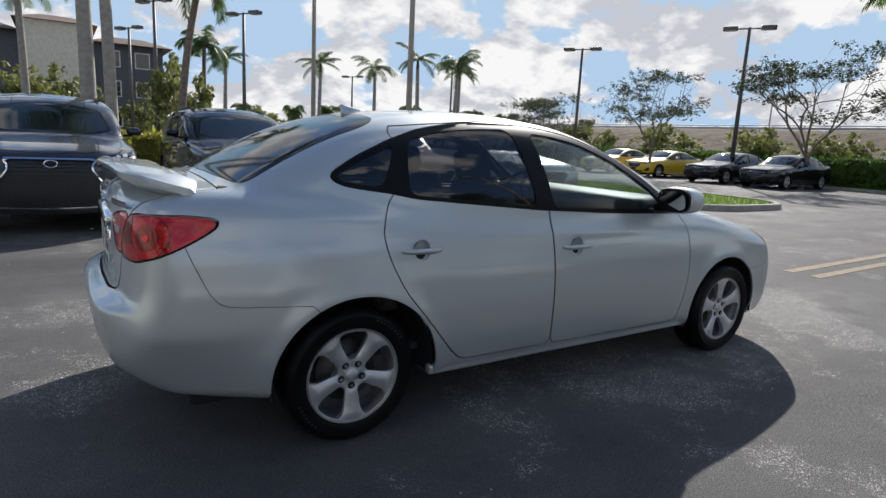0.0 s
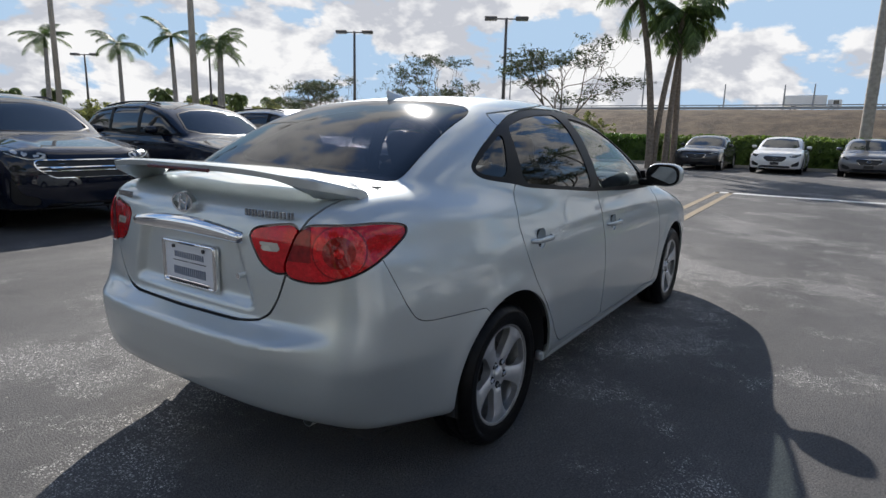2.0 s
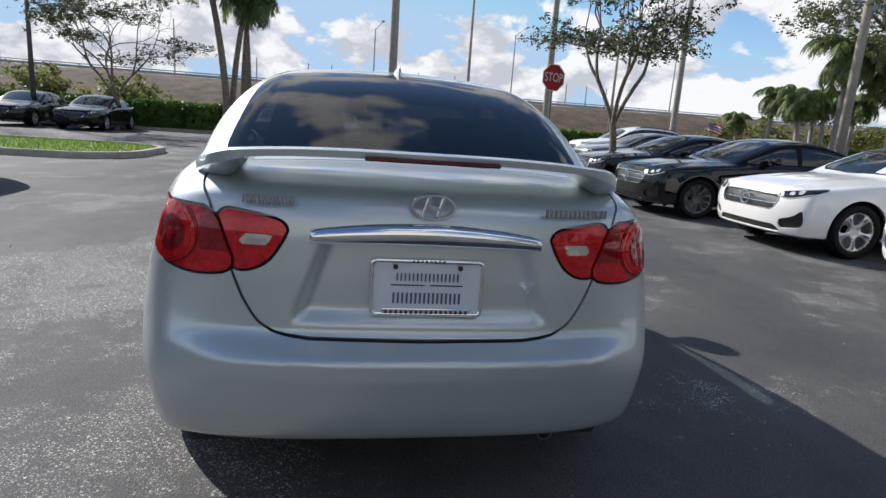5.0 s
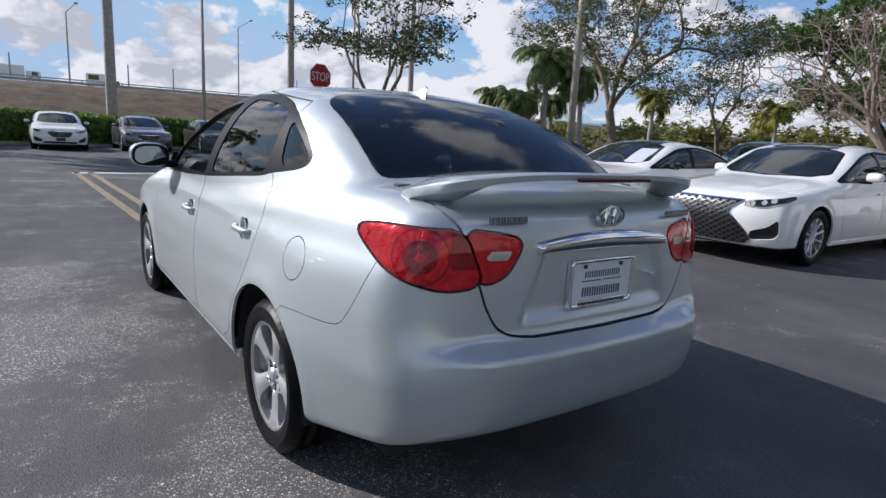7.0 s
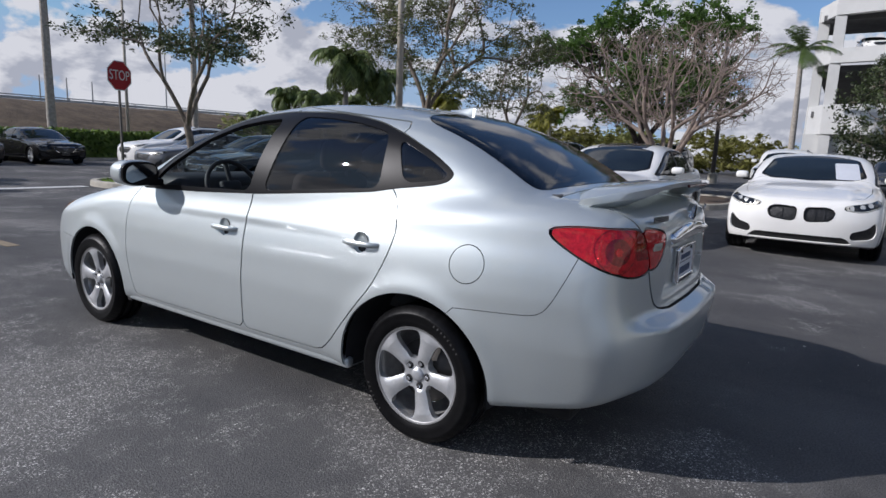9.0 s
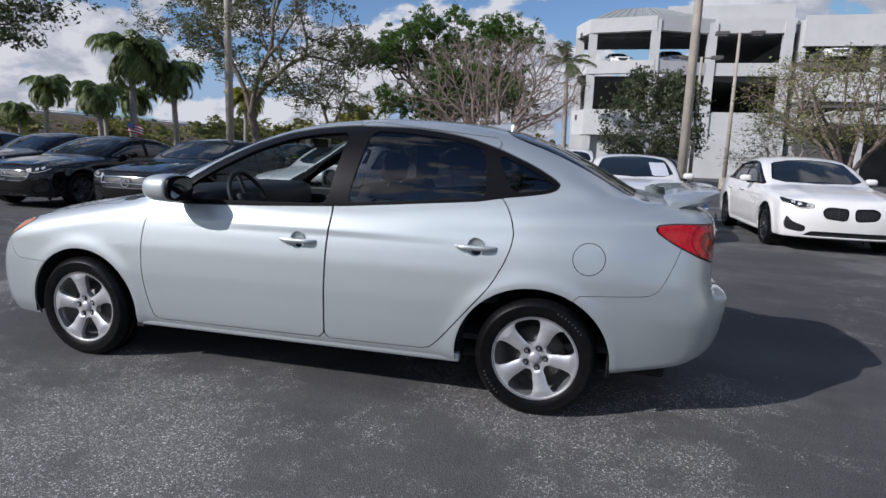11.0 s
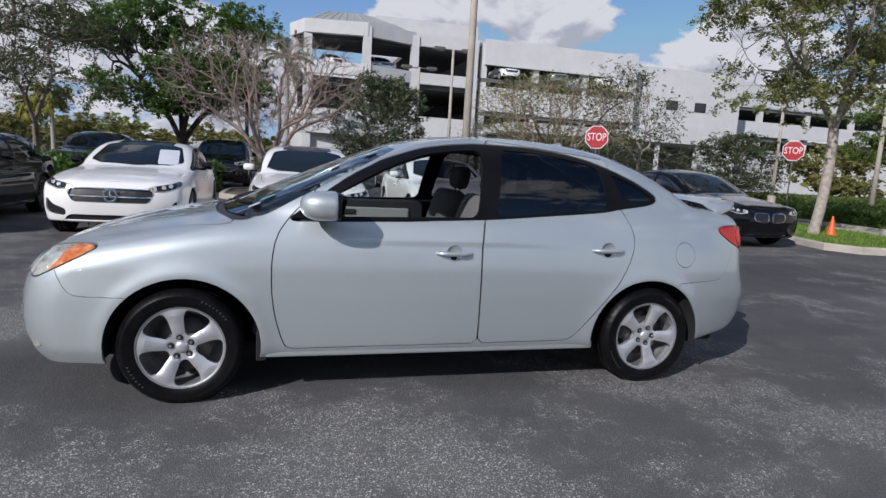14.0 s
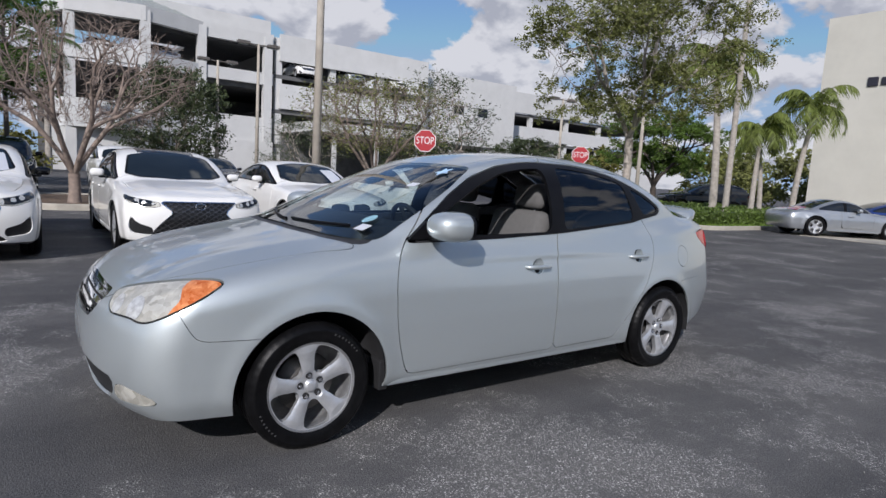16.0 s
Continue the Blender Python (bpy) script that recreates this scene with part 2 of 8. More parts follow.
BARREL = mat("rim_barrel", (0.33, 0.33, 0.33), rough=0.42, metal=0.7, vary=0.25, scale=12)
LEAF_BR = mat("leaf_bright", (0.11, 0.18, 0.03), rough=0.5, vary=0.3, scale=1.0, island=0.45, through_light=0.4)
LEAF_UMB = mat("leaf_grey_green", (0.060, 0.080, 0.030), rough=0.55, vary=0.3, scale=1.0, island=0.45, through_light=0.25)
BARK_DK = mat("dark_bark", (0.065, 0.052, 0.044), rough=0.95, vary=0.35, scale=7, bump=0.02, bump_scale=16)
LEAF_GOLD = mat("leaf_golden", (0.19, 0.185, 0.045), rough=0.55, vary=0.3, scale=0.7, island=0.45, through_light=0.4)
PALM_BARK = mat("palm_bark", (0.34, 0.31, 0.27), rough=0.95, vary=0.2, scale=6, bump=0.01, bump_scale=16)
LEAF = mat("leaf", (0.125, 0.185, 0.038), rough=0.55, vary=0.25, scale=1.0, island=0.45, through_light=0.4)
LEAF_DK = mat("leaf_dark", (0.075, 0.145, 0.022), rough=0.5, vary=0.25, scale=1.0, island=0.45, through_light=0.4)
LEAF_OL = mat("leaf_olive", (0.22, 0.235, 0.075), rough=0.6, vary=0.25, scale=1.0, island=0.45, through_light=0.4)
LEAF_OAK = mat("leaf_oak", (0.105, 0.120, 0.045), rough=0.6, vary=0.25, scale=1.0, island=0.45, through_light=0.35)
LEAF_FULL = mat("leaf_dull_olive", (0.185, 0.200, 0.060), rough=0.6, vary=0.25, scale=1.0, island=0.5, through_light=0.4)
LEAF_YL = mat("leaf_yellow", (0.26, 0.255, 0.035), rough=0.55, vary=0.25, scale=1.0, island=0.4, through_light=0.4)
FROND = mat("palm_frond", (0.095, 0.145, 0.042), rough=0.5, vary=0.2, scale=2.0, island=0.4, through_light=0.4)
FAN = mat("fan_palm_leaf", (0.165, 0.215, 0.065), rough=0.5, vary=0.25, scale=2.0, island=0.45, through_light=0.45)
PLUME = mat("foxtail_leaf", (0.20, 0.245, 0.060), rough=0.5, vary=0.25, scale=2.0, island=0.4, through_light=0.5)
GRASS = mat("grass", (0.17, 0.27, 0.035), rough=0.9, vary=0.3, scale=3.0, island=0.35, through_light=0.4)
SOIL = mat("soil", (0.13, 0.09, 0.06), rough=0.98, vary=0.35, scale=2.0, bump=0.02, bump_scale=14)
BERM = mat("berm_dry_grass", (0.095, 0.062, 0.036), rough=0.98, vary=0.45, scale=0.55, bump=0.10, bump_scale=4, second=(0.135, 0.095, 0.055))
WHITE_LINE = mat("white_line_paint", (0.62, 0.62, 0.60), rough=0.8, vary=0.25, scale=14)
YELLOW_LINE = mat("yellow_line_paint", (0.26, 0.205, 0.13), rough=0.85, vary=0.3, scale=12)
SIGN_RED = mat("sign_red", (0.36, 0.010, 0.018), rough=0.45, vary=0.06)
SIGN_WHITE = mat("sign_white", (0.68, 0.68, 0.68), rough=0.4, vary=0.03)
STEEL = mat("galvanised_steel", (0.35, 0.36, 0.36), rough=0.5, metal=0.7, vary=0.15)
CONE = mat("cone_orange", (0.75, 0.12, 0.02), rough=0.5, vary=0.08)


def asphalt():
    m = bpy.data.materials.new("asphalt")
    m.use_nodes = True
    n, l = m.node_tree.nodes, m.node_tree.links
    b = n["Principled BSDF"]
    b.inputs["Roughness"].default_value, b.inputs["Specular IOR Level"].default_value = 0.80, 0.30
    co = n.new("ShaderNodeTexCoord")

    def noise(scale, detail, rough=0.6):
        t = n.new("ShaderNodeTexNoise")
        t.inputs["Scale"].default_value, t.inputs["Detail"].default_value, t.inputs["Roughness"].default_value = scale, detail, rough
        l.new(co.outputs["Object"], t.inputs["Vector"])
        return t

    def ramp(src, p0, p1, c0, c1):
        r = n.new("ShaderNodeValToRGB")
        r.color_ramp.elements[0].position, r.color_ramp.elements[1].position = p0, p1
        r.color_ramp.elements[0].color, r.color_ramp.elements[1].color = (*c0, 1), (*c1, 1)
        l.new(src, r.inputs[0])
        return r.outputs[0]

    def mix(fac, a, c, kind="MIX"):
        x = n.new("ShaderNodeMix"); x.data_type = "RGBA"; x.blend_type = kind
        if isinstance(fac, float):
            x.inputs["Factor"].default_value = fac
        else:
            l.new(fac, x.inputs["Factor"])
        l.new(a, x.inputs[6]); l.new(c, x.inputs[7])
        return x.outputs[2]

    stretch = n.new("ShaderNodeMapping")
    stretch.inputs["Scale"].default_value = (0.10, 0.9, 1.0)
    l.new(co.outputs["Object"], stretch.inputs["Vector"])
    lanes = n.new("ShaderNodeTexNoise"); lanes.inputs["Scale"].default_value, lanes.inputs["Detail"].default_value = 1.0, 6.0
    l.new(stretch.outputs[0], lanes.inputs["Vector"])
    base = ramp(noise(0.42, 8, 0.68).outputs["Fac"], 0.36, 0.66, (0.070, 0.070, 0.072), (0.114, 0.112, 0.109))
    streak = ramp(lanes.outputs["Fac"], 0.40, 0.60, (0.80, 0.80, 0.81), (1.18, 1.17, 1.16))
    col = mix(1.0, base, streak, "MULTIPLY")
    # base colour lightens gradually towards a spot beside the sedan
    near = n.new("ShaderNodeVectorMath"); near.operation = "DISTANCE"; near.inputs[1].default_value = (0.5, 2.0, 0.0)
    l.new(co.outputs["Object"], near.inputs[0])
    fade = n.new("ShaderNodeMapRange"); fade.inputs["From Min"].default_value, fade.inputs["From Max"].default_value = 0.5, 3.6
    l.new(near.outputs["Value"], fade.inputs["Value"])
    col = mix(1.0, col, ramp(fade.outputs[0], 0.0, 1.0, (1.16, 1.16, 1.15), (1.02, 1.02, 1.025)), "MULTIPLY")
    grain = ramp(noise(120, 3, 0.75).outputs["Fac"], 0.34, 0.68, (0.52, 0.52, 0.52), (1.54, 1.53, 1.50))
    col = mix(1.0, col, grain, "MULTIPLY")
    # pale stones showing through where the binder has worn
    def stones(scale, p0, p1):
        v = n.new("ShaderNodeTexVoronoi"); v.inputs["Scale"].default_value = scale
        l.new(bent.outputs[0], v.inputs["Vector"])
        return mix(1.0, ramp(v.outputs["Color"], p0, p1, (0, 0, 0), (1, 1, 1)), ramp(v.outputs["Distance"], 0.15, 0.52, (1, 1, 1), (0, 0, 0)), "MULTIPLY")

    bent = n.new("ShaderNodeVectorMath"); bent.operation = "MULTIPLY_ADD"
    bent.inputs[1].default_value = (0.012, 0.012, 0.0)
    l.new(noise(60, 2).outputs["Color"], bent.inputs[0]); l.new(co.outputs["Object"], bent.inputs[2])
    coarse, small = stones(86.0, 0.62, 0.86), stones(165.0, 0.50, 0.78)
    far = n.new("ShaderNodeVectorMath"); far.operation = "DISTANCE"; far.inputs[1].default_value = (0.5, 1.9, 0.0)
    l.new(co.outputs["Object"], far.inputs[0])
    patch = n.new("ShaderNodeMapRange")
    patch.inputs["From Min"].default_value, patch.inputs["From Max"].default_value = 0.6, 2.3
    patch.inputs["To Min"].default_value, patch.inputs["To Max"].default_value = 0.085, 0.0
    l.new(far.outputs["Value"], patch.inputs["Value"])
    wear = n.new("ShaderNodeMath"); wear.operation = "ADD"
    l.new(noise(0.5, 9, 0.75).outputs["Fac"], wear.inputs[0]); l.new(patch.outputs[0], wear.inputs[1])
    worn = ramp(wear.outputs[0], 0.525, 0.580, (0.06, 0.06, 0.06), (1.0, 1.0, 1.0))
    col = mix(1.0, col, ramp(wear.outputs[0], 0.46, 0.60, (0.90, 0.90, 0.91), (1.11, 1.10, 1.09)), "MULTIPLY")
    fac = mix(1.0, mix(1.0, coarse, small, "LIGHTEN"), worn, "MULTIPLY")
    pale = n.new("ShaderNodeRGB"); pale.outputs[0].default_value = (0.80, 0.78, 0.73, 1)
    col = mix(fac, col, pale.outputs[0])
    oil = ramp(noise(0.8, 4).outputs["Fac"], 0.60, 0.70, (0, 0, 0), (0.45, 0.45, 0.45))
    tar = n.new("ShaderNodeRGB"); tar.outputs[0].default_value = (0.035, 0.035, 0.036, 1)
    col = mix(oil, col, tar.outputs[0])
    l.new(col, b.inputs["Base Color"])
    bp = n.new("ShaderNodeBump"); bp.inputs["Distance"].default_value = 0.007; bp.inputs["Strength"].default_value = 0.8
    l.new(noise(120, 3, 0.6).outputs["Fac"], bp.inputs["Height"]); l.new(bp.outputs[0], b.inputs["Normal"])
    return m


ASPHALT = asphalt()


# ---- building helpers ----
def mesh_of(name, V, F, material, N=None, smooth=True):
    me = bpy.data.meshes.new(name)
    V = np.asarray(V, float)
    me.from_pydata(V.tolist(), [], [list(map(int, f)) for f in F])
    me.materials.append(material)
    if smooth:
        me.shade_smooth()
    if N is not None and len(V):
        N = np.asarray(N, float)
        me.normals_split_custom_set_from_vertices((N / np.maximum(np.linalg.norm(N, axis=1, keepdims=True), 1e-9)).tolist())
    return me


def put(name, me, parent=None, label="", m=None):
    ob = new(name, me)
    ob.parent = parent
    if m is not None:
        ob.matrix_basis = m
    if label:
        ob["label"] = label
    return ob


def part(name, bm, material, parent=None, label="", m=None, smooth=False):
    """Links a bmesh as one mesh object under a thing or a part."""
    me = bpy.data.meshes.new(name)
    bm.to_mesh(me)
    bm.free()
    me.materials.append(material)
    if smooth:
        me.shade_smooth()
    return put(name, me, parent, label, m)


def thing(name, label, category, m=None, group="", kind=""):
    ob = new(name)
    if m is not None:
        ob.matrix_basis = m
    return tagged(ob, label, category, group, kind)


def box(bm, size, at=(0, 0, 0), bevel=0.0, turn=None):
    g = bmesh.ops.create_cube(bm, size=1.0)["verts"]
    bmesh.ops.scale(bm, vec=size, verts=g)
    if bevel:
        edges = list({e for v in g for e in v.link_edges})
        r = bmesh.ops.bevel(bm, geom=edges, offset=bevel, segments=2, affect="EDGES", profile=0.5)
        g = list({v for f in r["faces"] for v in f.verts} | {v for v in g if v.is_valid})
    if turn is not None:
        bmesh.ops.transform(bm, matrix=turn, verts=g)
    bmesh.ops.translate(bm, vec=at, verts=g)
    return g


def boxed(size, at=(0, 0, 0), bevel=0.0, turn=None):
    bm = bmesh.new()
    box(bm, size, at, bevel, turn)
    return bm


def tube(bm, a, b, r0, r1, seg=8, cap=True):
    a, b = Vector(a), Vector(b)
    d = b - a
    q = d.to_track_quat("Z", "Y").to_matrix().to_4x4()
    g = bmesh.ops.create_cone(bm, cap_ends=cap, segments=seg, radius1=r0, radius2=r1, depth=d.length)["verts"]
    bmesh.ops.transform(bm, matrix=Matrix.Translation((a + b) / 2) @ q, verts=g)
    return g


def tubed(a, b, r0, r1, seg=8):
    bm = bmesh.new()
    tube(bm, a, b, r0, r1, seg)
    return bm


def pipe(points, r, seg):
    """One connected tube along points."""
    bm = bmesh.new()
    P = [Vector(p) for p in points]
    rings = []
    for i, p in enumerate(P):
        d = (P[min(i + 1, len(P) - 1)] - P[max(i - 1, 0)]).normalized()
        q = d.to_track_quat("Z", "Y")
        rings.append([bm.verts.new(p + q @ Vector((r * math.cos(2 * math.pi * k / seg), r * math.sin(2 * math.pi * k / seg), 0))) for k in range(seg)])
    for a, b in zip(rings, rings[1:]):
        for k in range(seg):
            bm.faces.new((a[k], a[(k + 1) % seg], b[(k + 1) % seg], b[k]))
    bm.faces.new(rings[0][::-1]); bm.faces.new(rings[-1])
    return bm


def lathe(profile, seg, axis="y"):
    """Vertices and quads of a profile of (radius, along) turned about an axis."""
    P = np.array(profile, float)
    a = np.linspace(0, 2 * np.pi, seg, endpoint=False)
    c, s = np.cos(a)[:, None], np.sin(a)[:, None]
    r, h = P[:, 0][None], P[:, 1][None]
    x, z, y = r * c, r * s, h + 0 * c
    V = np.stack([x, y, z] if axis == "y" else [x, z, y], -1).reshape(-1, 3)
    n = len(P)
    F = [(i * n + j, i * n + j + 1, ((i + 1) % seg) * n + j + 1, ((i + 1) % seg) * n + j) for i in range(seg) for j in range(n - 1)]
    if axis != "y":
        F = [f[::-1] for f in F]
    return V, F


def prism(points, depth):
    """A bmesh of a flat outline in x and z, pushed out along -y by depth."""
    bm = bmesh.new()
    vs = [bm.verts.new((x, 0, z)) for x, z in points]
    f = bm.faces.new(vs)
    r = bmesh.ops.extrude_face_region(bm, geom=[f])
    bmesh.ops.translate(bm, vec=(0, -depth, 0), verts=[v for v in r["geom"] if isinstance(v, bmesh.types.BMVert)])
    bmesh.ops.recalc_face_normals(bm, faces=bm.faces)
    return bm


def lettering(text, size, depth, material, parent, m, name="lettering"):
    cu = bpy.data.curves.new(name, "FONT")
    cu.body, cu.size, cu.extrude, cu.align_x, cu.align_y = text, size, depth, "CENTER", "CENTER"
    tmp = new(name, cu)
    me = bpy.data.meshes.new_from_object(tmp)
    bpy.data.objects.remove(tmp)
    me.materials.clear(); me.materials.append(material)
    return put(name, me, parent, "", m)


# ---- smooth bodies ----
def smax(a, b, k):
    h = np.maximum(k - np.abs(a - b), 0) / k
    return np.maximum(a, b) + h * h * k * 0.25


def smin(a, b, k):
    return -smax(-a, -b, k)


def line(pts, soft=0.06):
    """A smoothed function through points (x, value)."""
    p = np.array(sorted(pts), float)
    x0, x1 = p[0, 0] - 0.5, p[-1, 0] + 0.5
    xs = np.linspace(x0, x1, 700)
    ys = np.interp(xs, p[:, 0], p[:, 1])
    s0, s1 = (p[1, 1] - p[0, 1]) / (p[1, 0] - p[0, 0]), (p[-1, 1] - p[-2, 1]) / (p[-1, 0] - p[-2, 0])
    ys += np.where(xs < p[0, 0], (xs - p[0, 0]) * s0, 0) + np.where(xs > p[-1, 0], (xs - p[-1, 0]) * s1, 0)
    dx = xs[1] - xs[0]
    w = int(3 * soft / dx) + 1
    k = np.exp(-0.5 * (np.arange(-w, w + 1) * dx / soft) ** 2)
    ys = np.convolve(np.pad(ys, w, mode="reflect", reflect_type="odd"), k / k.sum(), "valid")

    def f(x):
        u = np.clip((np.asarray(x, float) - x0) / dx, 1, len(xs) - 3)
        i = u.astype(int)
        t = u - i
        a, b, c, d = ys[i - 1], ys[i], ys[i + 1], ys[i + 2]
        return b + 0.5 * t * (c - a + t * (2 * a - 5 * b + 4 * c - d + t * (3 * (b - c) + d - a)))

    return f


def gradient(f, P, e=0.004):
    g = np.empty_like(P)
    for k in range(3):
        d = np.zeros(3); d[k] = e
        g[:, k] = (f(*(P + d).T) - f(*(P - d).T)) / (2 * e)
    return g


def surface(f, lo, hi, h):
    """Triangles of the surface f = 0 in a box, with vertex normals."""
    ax = [np.arange(a, b + h, h) for a, b in zip(lo, hi)]
    D = f(*np.meshgrid(*ax, indexing="ij", sparse=False))
    S = D < 0
    c = sum(S[i : S.shape[0] - 1 + i, j : S.shape[1] - 1 + j, k : S.shape[2] - 1 + k].astype(int) for i in (0, 1) for j in (0, 1) for k in (0, 1))
    act = (c > 0) & (c < 8)
    idx = -np.ones(act.shape, int)
    ijk = np.argwhere(act)
    idx[act] = np.arange(len(ijk))
    P = np.stack([ax[k][ijk[:, k]] + h / 2 for k in range(3)], 1)
    for _ in range(7):
        g = gradient(f, P)
        step = (f(*P.T) / np.maximum((g * g).sum(1), 1e-6))[:, None] * g
        ln = np.linalg.norm(step, axis=1, keepdims=True)
        P -= step * np.minimum(1, 0.7 * h / np.maximum(ln, 1e-9))
    quads = []
    for a in range(3):
        b, d = (a + 1) % 3, (a + 2) % 3
        n0 = [slice(None)] * 3; n1 = [slice(None)] * 3
        n0[a], n1[a] = slice(0, -1), slice(1, None)
        s0, s1 = S[tuple(n0)], S[tuple(n1)]
        for flip, hit in ((False, s0 & ~s1), (True, ~s0 & s1)):
            e = np.argwhere(hit)
            e = e[(e[:, b] > 0) & (e[:, d] > 0) & (e[:, b] < act.shape[b]) & (e[:, d] < act.shape[d])]
            ub, ud = np.eye(3, dtype=int)[b], np.eye(3, dtype=int)[d]
            q = np.stack([idx[tuple((e - ub - ud).T)], idx[tuple((e - ud).T)], idx[tuple(e.T)], idx[tuple((e - ub).T)]], 1)
            quads.append(q[:, ::-1] if flip else q)
    Q = np.concatenate(quads)
    Q = Q[(Q >= 0).all(1)]
    F = np.concatenate([Q[:, [0, 1, 2]], Q[:, [0, 2, 3]]])
    return P, gradient(f, P), F


def compact(V, N, F):
    used = np.unique(F)
    m = np.zeros(len(V), int)
    m[used] = np.arange(len(used))
    return V[used], N[used], m[F]


def split(mesh, fn):
    """Cuts triangles along fn(V) = 0. Returns the part below zero and the part above."""
    V, N, F = mesh
    if not len(F):
        return mesh, mesh
    d = fn(V)
    d = np.where(np.abs(d) < 1e-6, 1e-6, d)
    s = d < 0
    c = s[F].sum(1)
    ins, outs = [F[c == 3]], [F[c == 0]]
    nv = len(V)
    mixed = F[(c == 1) | (c == 2)]
    if len(mixed):
        sm = s[mixed]
        lone = np.where(sm.sum(1) == 1, sm.argmax(1), (~sm).argmax(1))
        r = np.arange(len(mixed))
        a, b, e = mixed[r, lone], mixed[r, (lone + 1) % 3], mixed[r, (lone + 2) % 3]
        pairs = np.sort(np.concatenate([np.stack([a, b], 1), np.stack([a, e], 1)]), axis=1)
        uq, inv = np.unique(pairs, axis=0, return_inverse=True)
        inv = inv.ravel()
        t = (d[uq[:, 0]] / (d[uq[:, 0]] - d[uq[:, 1]]))[:, None]
        V = np.concatenate([V, V[uq[:, 0]] * (1 - t) + V[uq[:, 1]] * t])
        N = np.concatenate([N, N[uq[:, 0]] * (1 - t) + N[uq[:, 1]] * t])
        ab, ae = nv + inv[: len(r)], nv + inv[len(r) :]
        tri, q1, q2 = np.stack([a, ab, ae], 1), np.stack([ab, b, e], 1), np.stack([ab, e, ae], 1)
        li = s[a]
        ins += [tri[li], q1[~li], q2[~li]]
        outs += [tri[~li], q1[li], q2[li]]
    return compact(V, N, np.concatenate(ins)), compact(V, N, np.concatenate(outs))


def refine(mesh, times=1):
    """Splits every triangle into four."""
    V, N, F = mesh
    for _ in range(times):
        E = np.sort(np.concatenate([F[:, [0, 1]], F[:, [1, 2]], F[:, [2, 0]]]), axis=1)
        uq, inv = np.unique(E, axis=0, return_inverse=True)
        m = len(F)
        a, b, c = (len(V) + inv.ravel()).reshape(3, m)
        V, N = np.concatenate([V, V[uq].mean(1)]), np.concatenate([N, N[uq].mean(1)])
        F = np.concatenate([np.stack([F[:, 0], a, c], 1), np.stack([F[:, 1], b, a], 1), np.stack([F[:, 2], c, b], 1), np.stack([a, b, c], 1)])
    return V, N, F


def carve(mesh, fn, gap=0.0025):
    """The panel inside fn < 0 and the rest, with a gap between them."""
    inside, rest = split(mesh, lambda V: fn(V) + gap)
    _, rest = split(rest, lambda V: fn(V) - gap)
    return inside, rest


def skirt(mesh, depth):
    """Turns the rim of a panel inwards, so that it has a thickness."""
    V, N, F = mesh
    E = np.concatenate([F[:, [0, 1]], F[:, [1, 2]], F[:, [2, 0]]])
    key = np.sort(E, axis=1)
    _, inv, cnt = np.unique(key, axis=0, return_inverse=True, return_counts=True)
    B = E[cnt[inv.ravel()] == 1]
    if not len(B):
        return mesh
    n = N / np.maximum(np.linalg.norm(N, axis=1, keepdims=True), 1e-9)
    side = np.cross(V[B[:, 1]] - V[B[:, 0]], n[B[:, 0]])
    a, b = V[B[:, 0]], V[B[:, 1]]
    k, m = len(V), len(B)
    V2 = np.concatenate([V, a, b, b - n[B[:, 1]] * depth, a - n[B[:, 0]] * depth])
    N2 = np.concatenate([n, side, side, side, side])
    i = np.arange(m) + k
    F2 = np.concatenate([F, np.stack([i + m, i, i + 3 * m], 1), np.stack([i + m, i + 3 * m, i + 2 * m], 1)])
    return V2, N2, F2


def halves(mesh):
    """The left (+y) and the right part of a symmetric pair of panels."""
    V, N, F = mesh
    left = V[F[:, 0], 1] > 0
    return compact(V, N, F[left]), compact(V, N, F[~left])


def offset(mesh, d):
    V, N, F = mesh
    n = N / np.maximum(np.linalg.norm(N, axis=1, keepdims=True), 1e-9)
    return V + n * d, N, F


def rounded(poly, times=2):
    """Cuts the corners of an outline, by 2 to 3 cm at most."""
    p = np.array(poly, float)
    for k in range(times):
        q = np.roll(p, -1, 0)
        ln = np.maximum(np.linalg.norm(q - p, axis=1, keepdims=True), 1e-9)
        c = np.minimum(0.28, (0.028 if k == 0 else 0.012) / ln)
        p = np.stack([(1 - c) * p + c * q, c * p + (1 - c) * q], 1).reshape(-1, 2)
    return p


def outline(poly, u, v, where=None, times=2):
    """A signed distance from a closed outline in the plane of u(V), v(V); where() limits it."""
    p = rounded(poly, times) if times else np.array(poly, float)
    q = np.roll(p, -1, 0)

    def fn(V):
        X = np.stack([u(V), v(V)], 1)
        best, inside = np.full(len(X), 1e9), np.zeros(len(X), bool)
        for a, b in zip(p, q):
            e, w = b - a, X - a
            t = np.clip((w @ e) / max(e @ e, 1e-12), 0, 1)
            best = np.minimum(best, ((w - t[:, None] * e) ** 2).sum(1))
            cross = (a[1] > X[:, 1]) != (b[1] > X[:, 1])
            if cross.any() and b[1] != a[1]:
                inside ^= cross & (X[:, 0] < (b[0] - a[0]) * (X[:, 1] - a[1]) / (b[1] - a[1]) + a[0])
        d = np.where(inside, -1, 1) * np.sqrt(best)
        return d if where is None else np.maximum(d, where(V))

    return fn


def along(k):
    return lambda V: V[:, k]


def absy(V):
    return np.abs(V[:, 1])


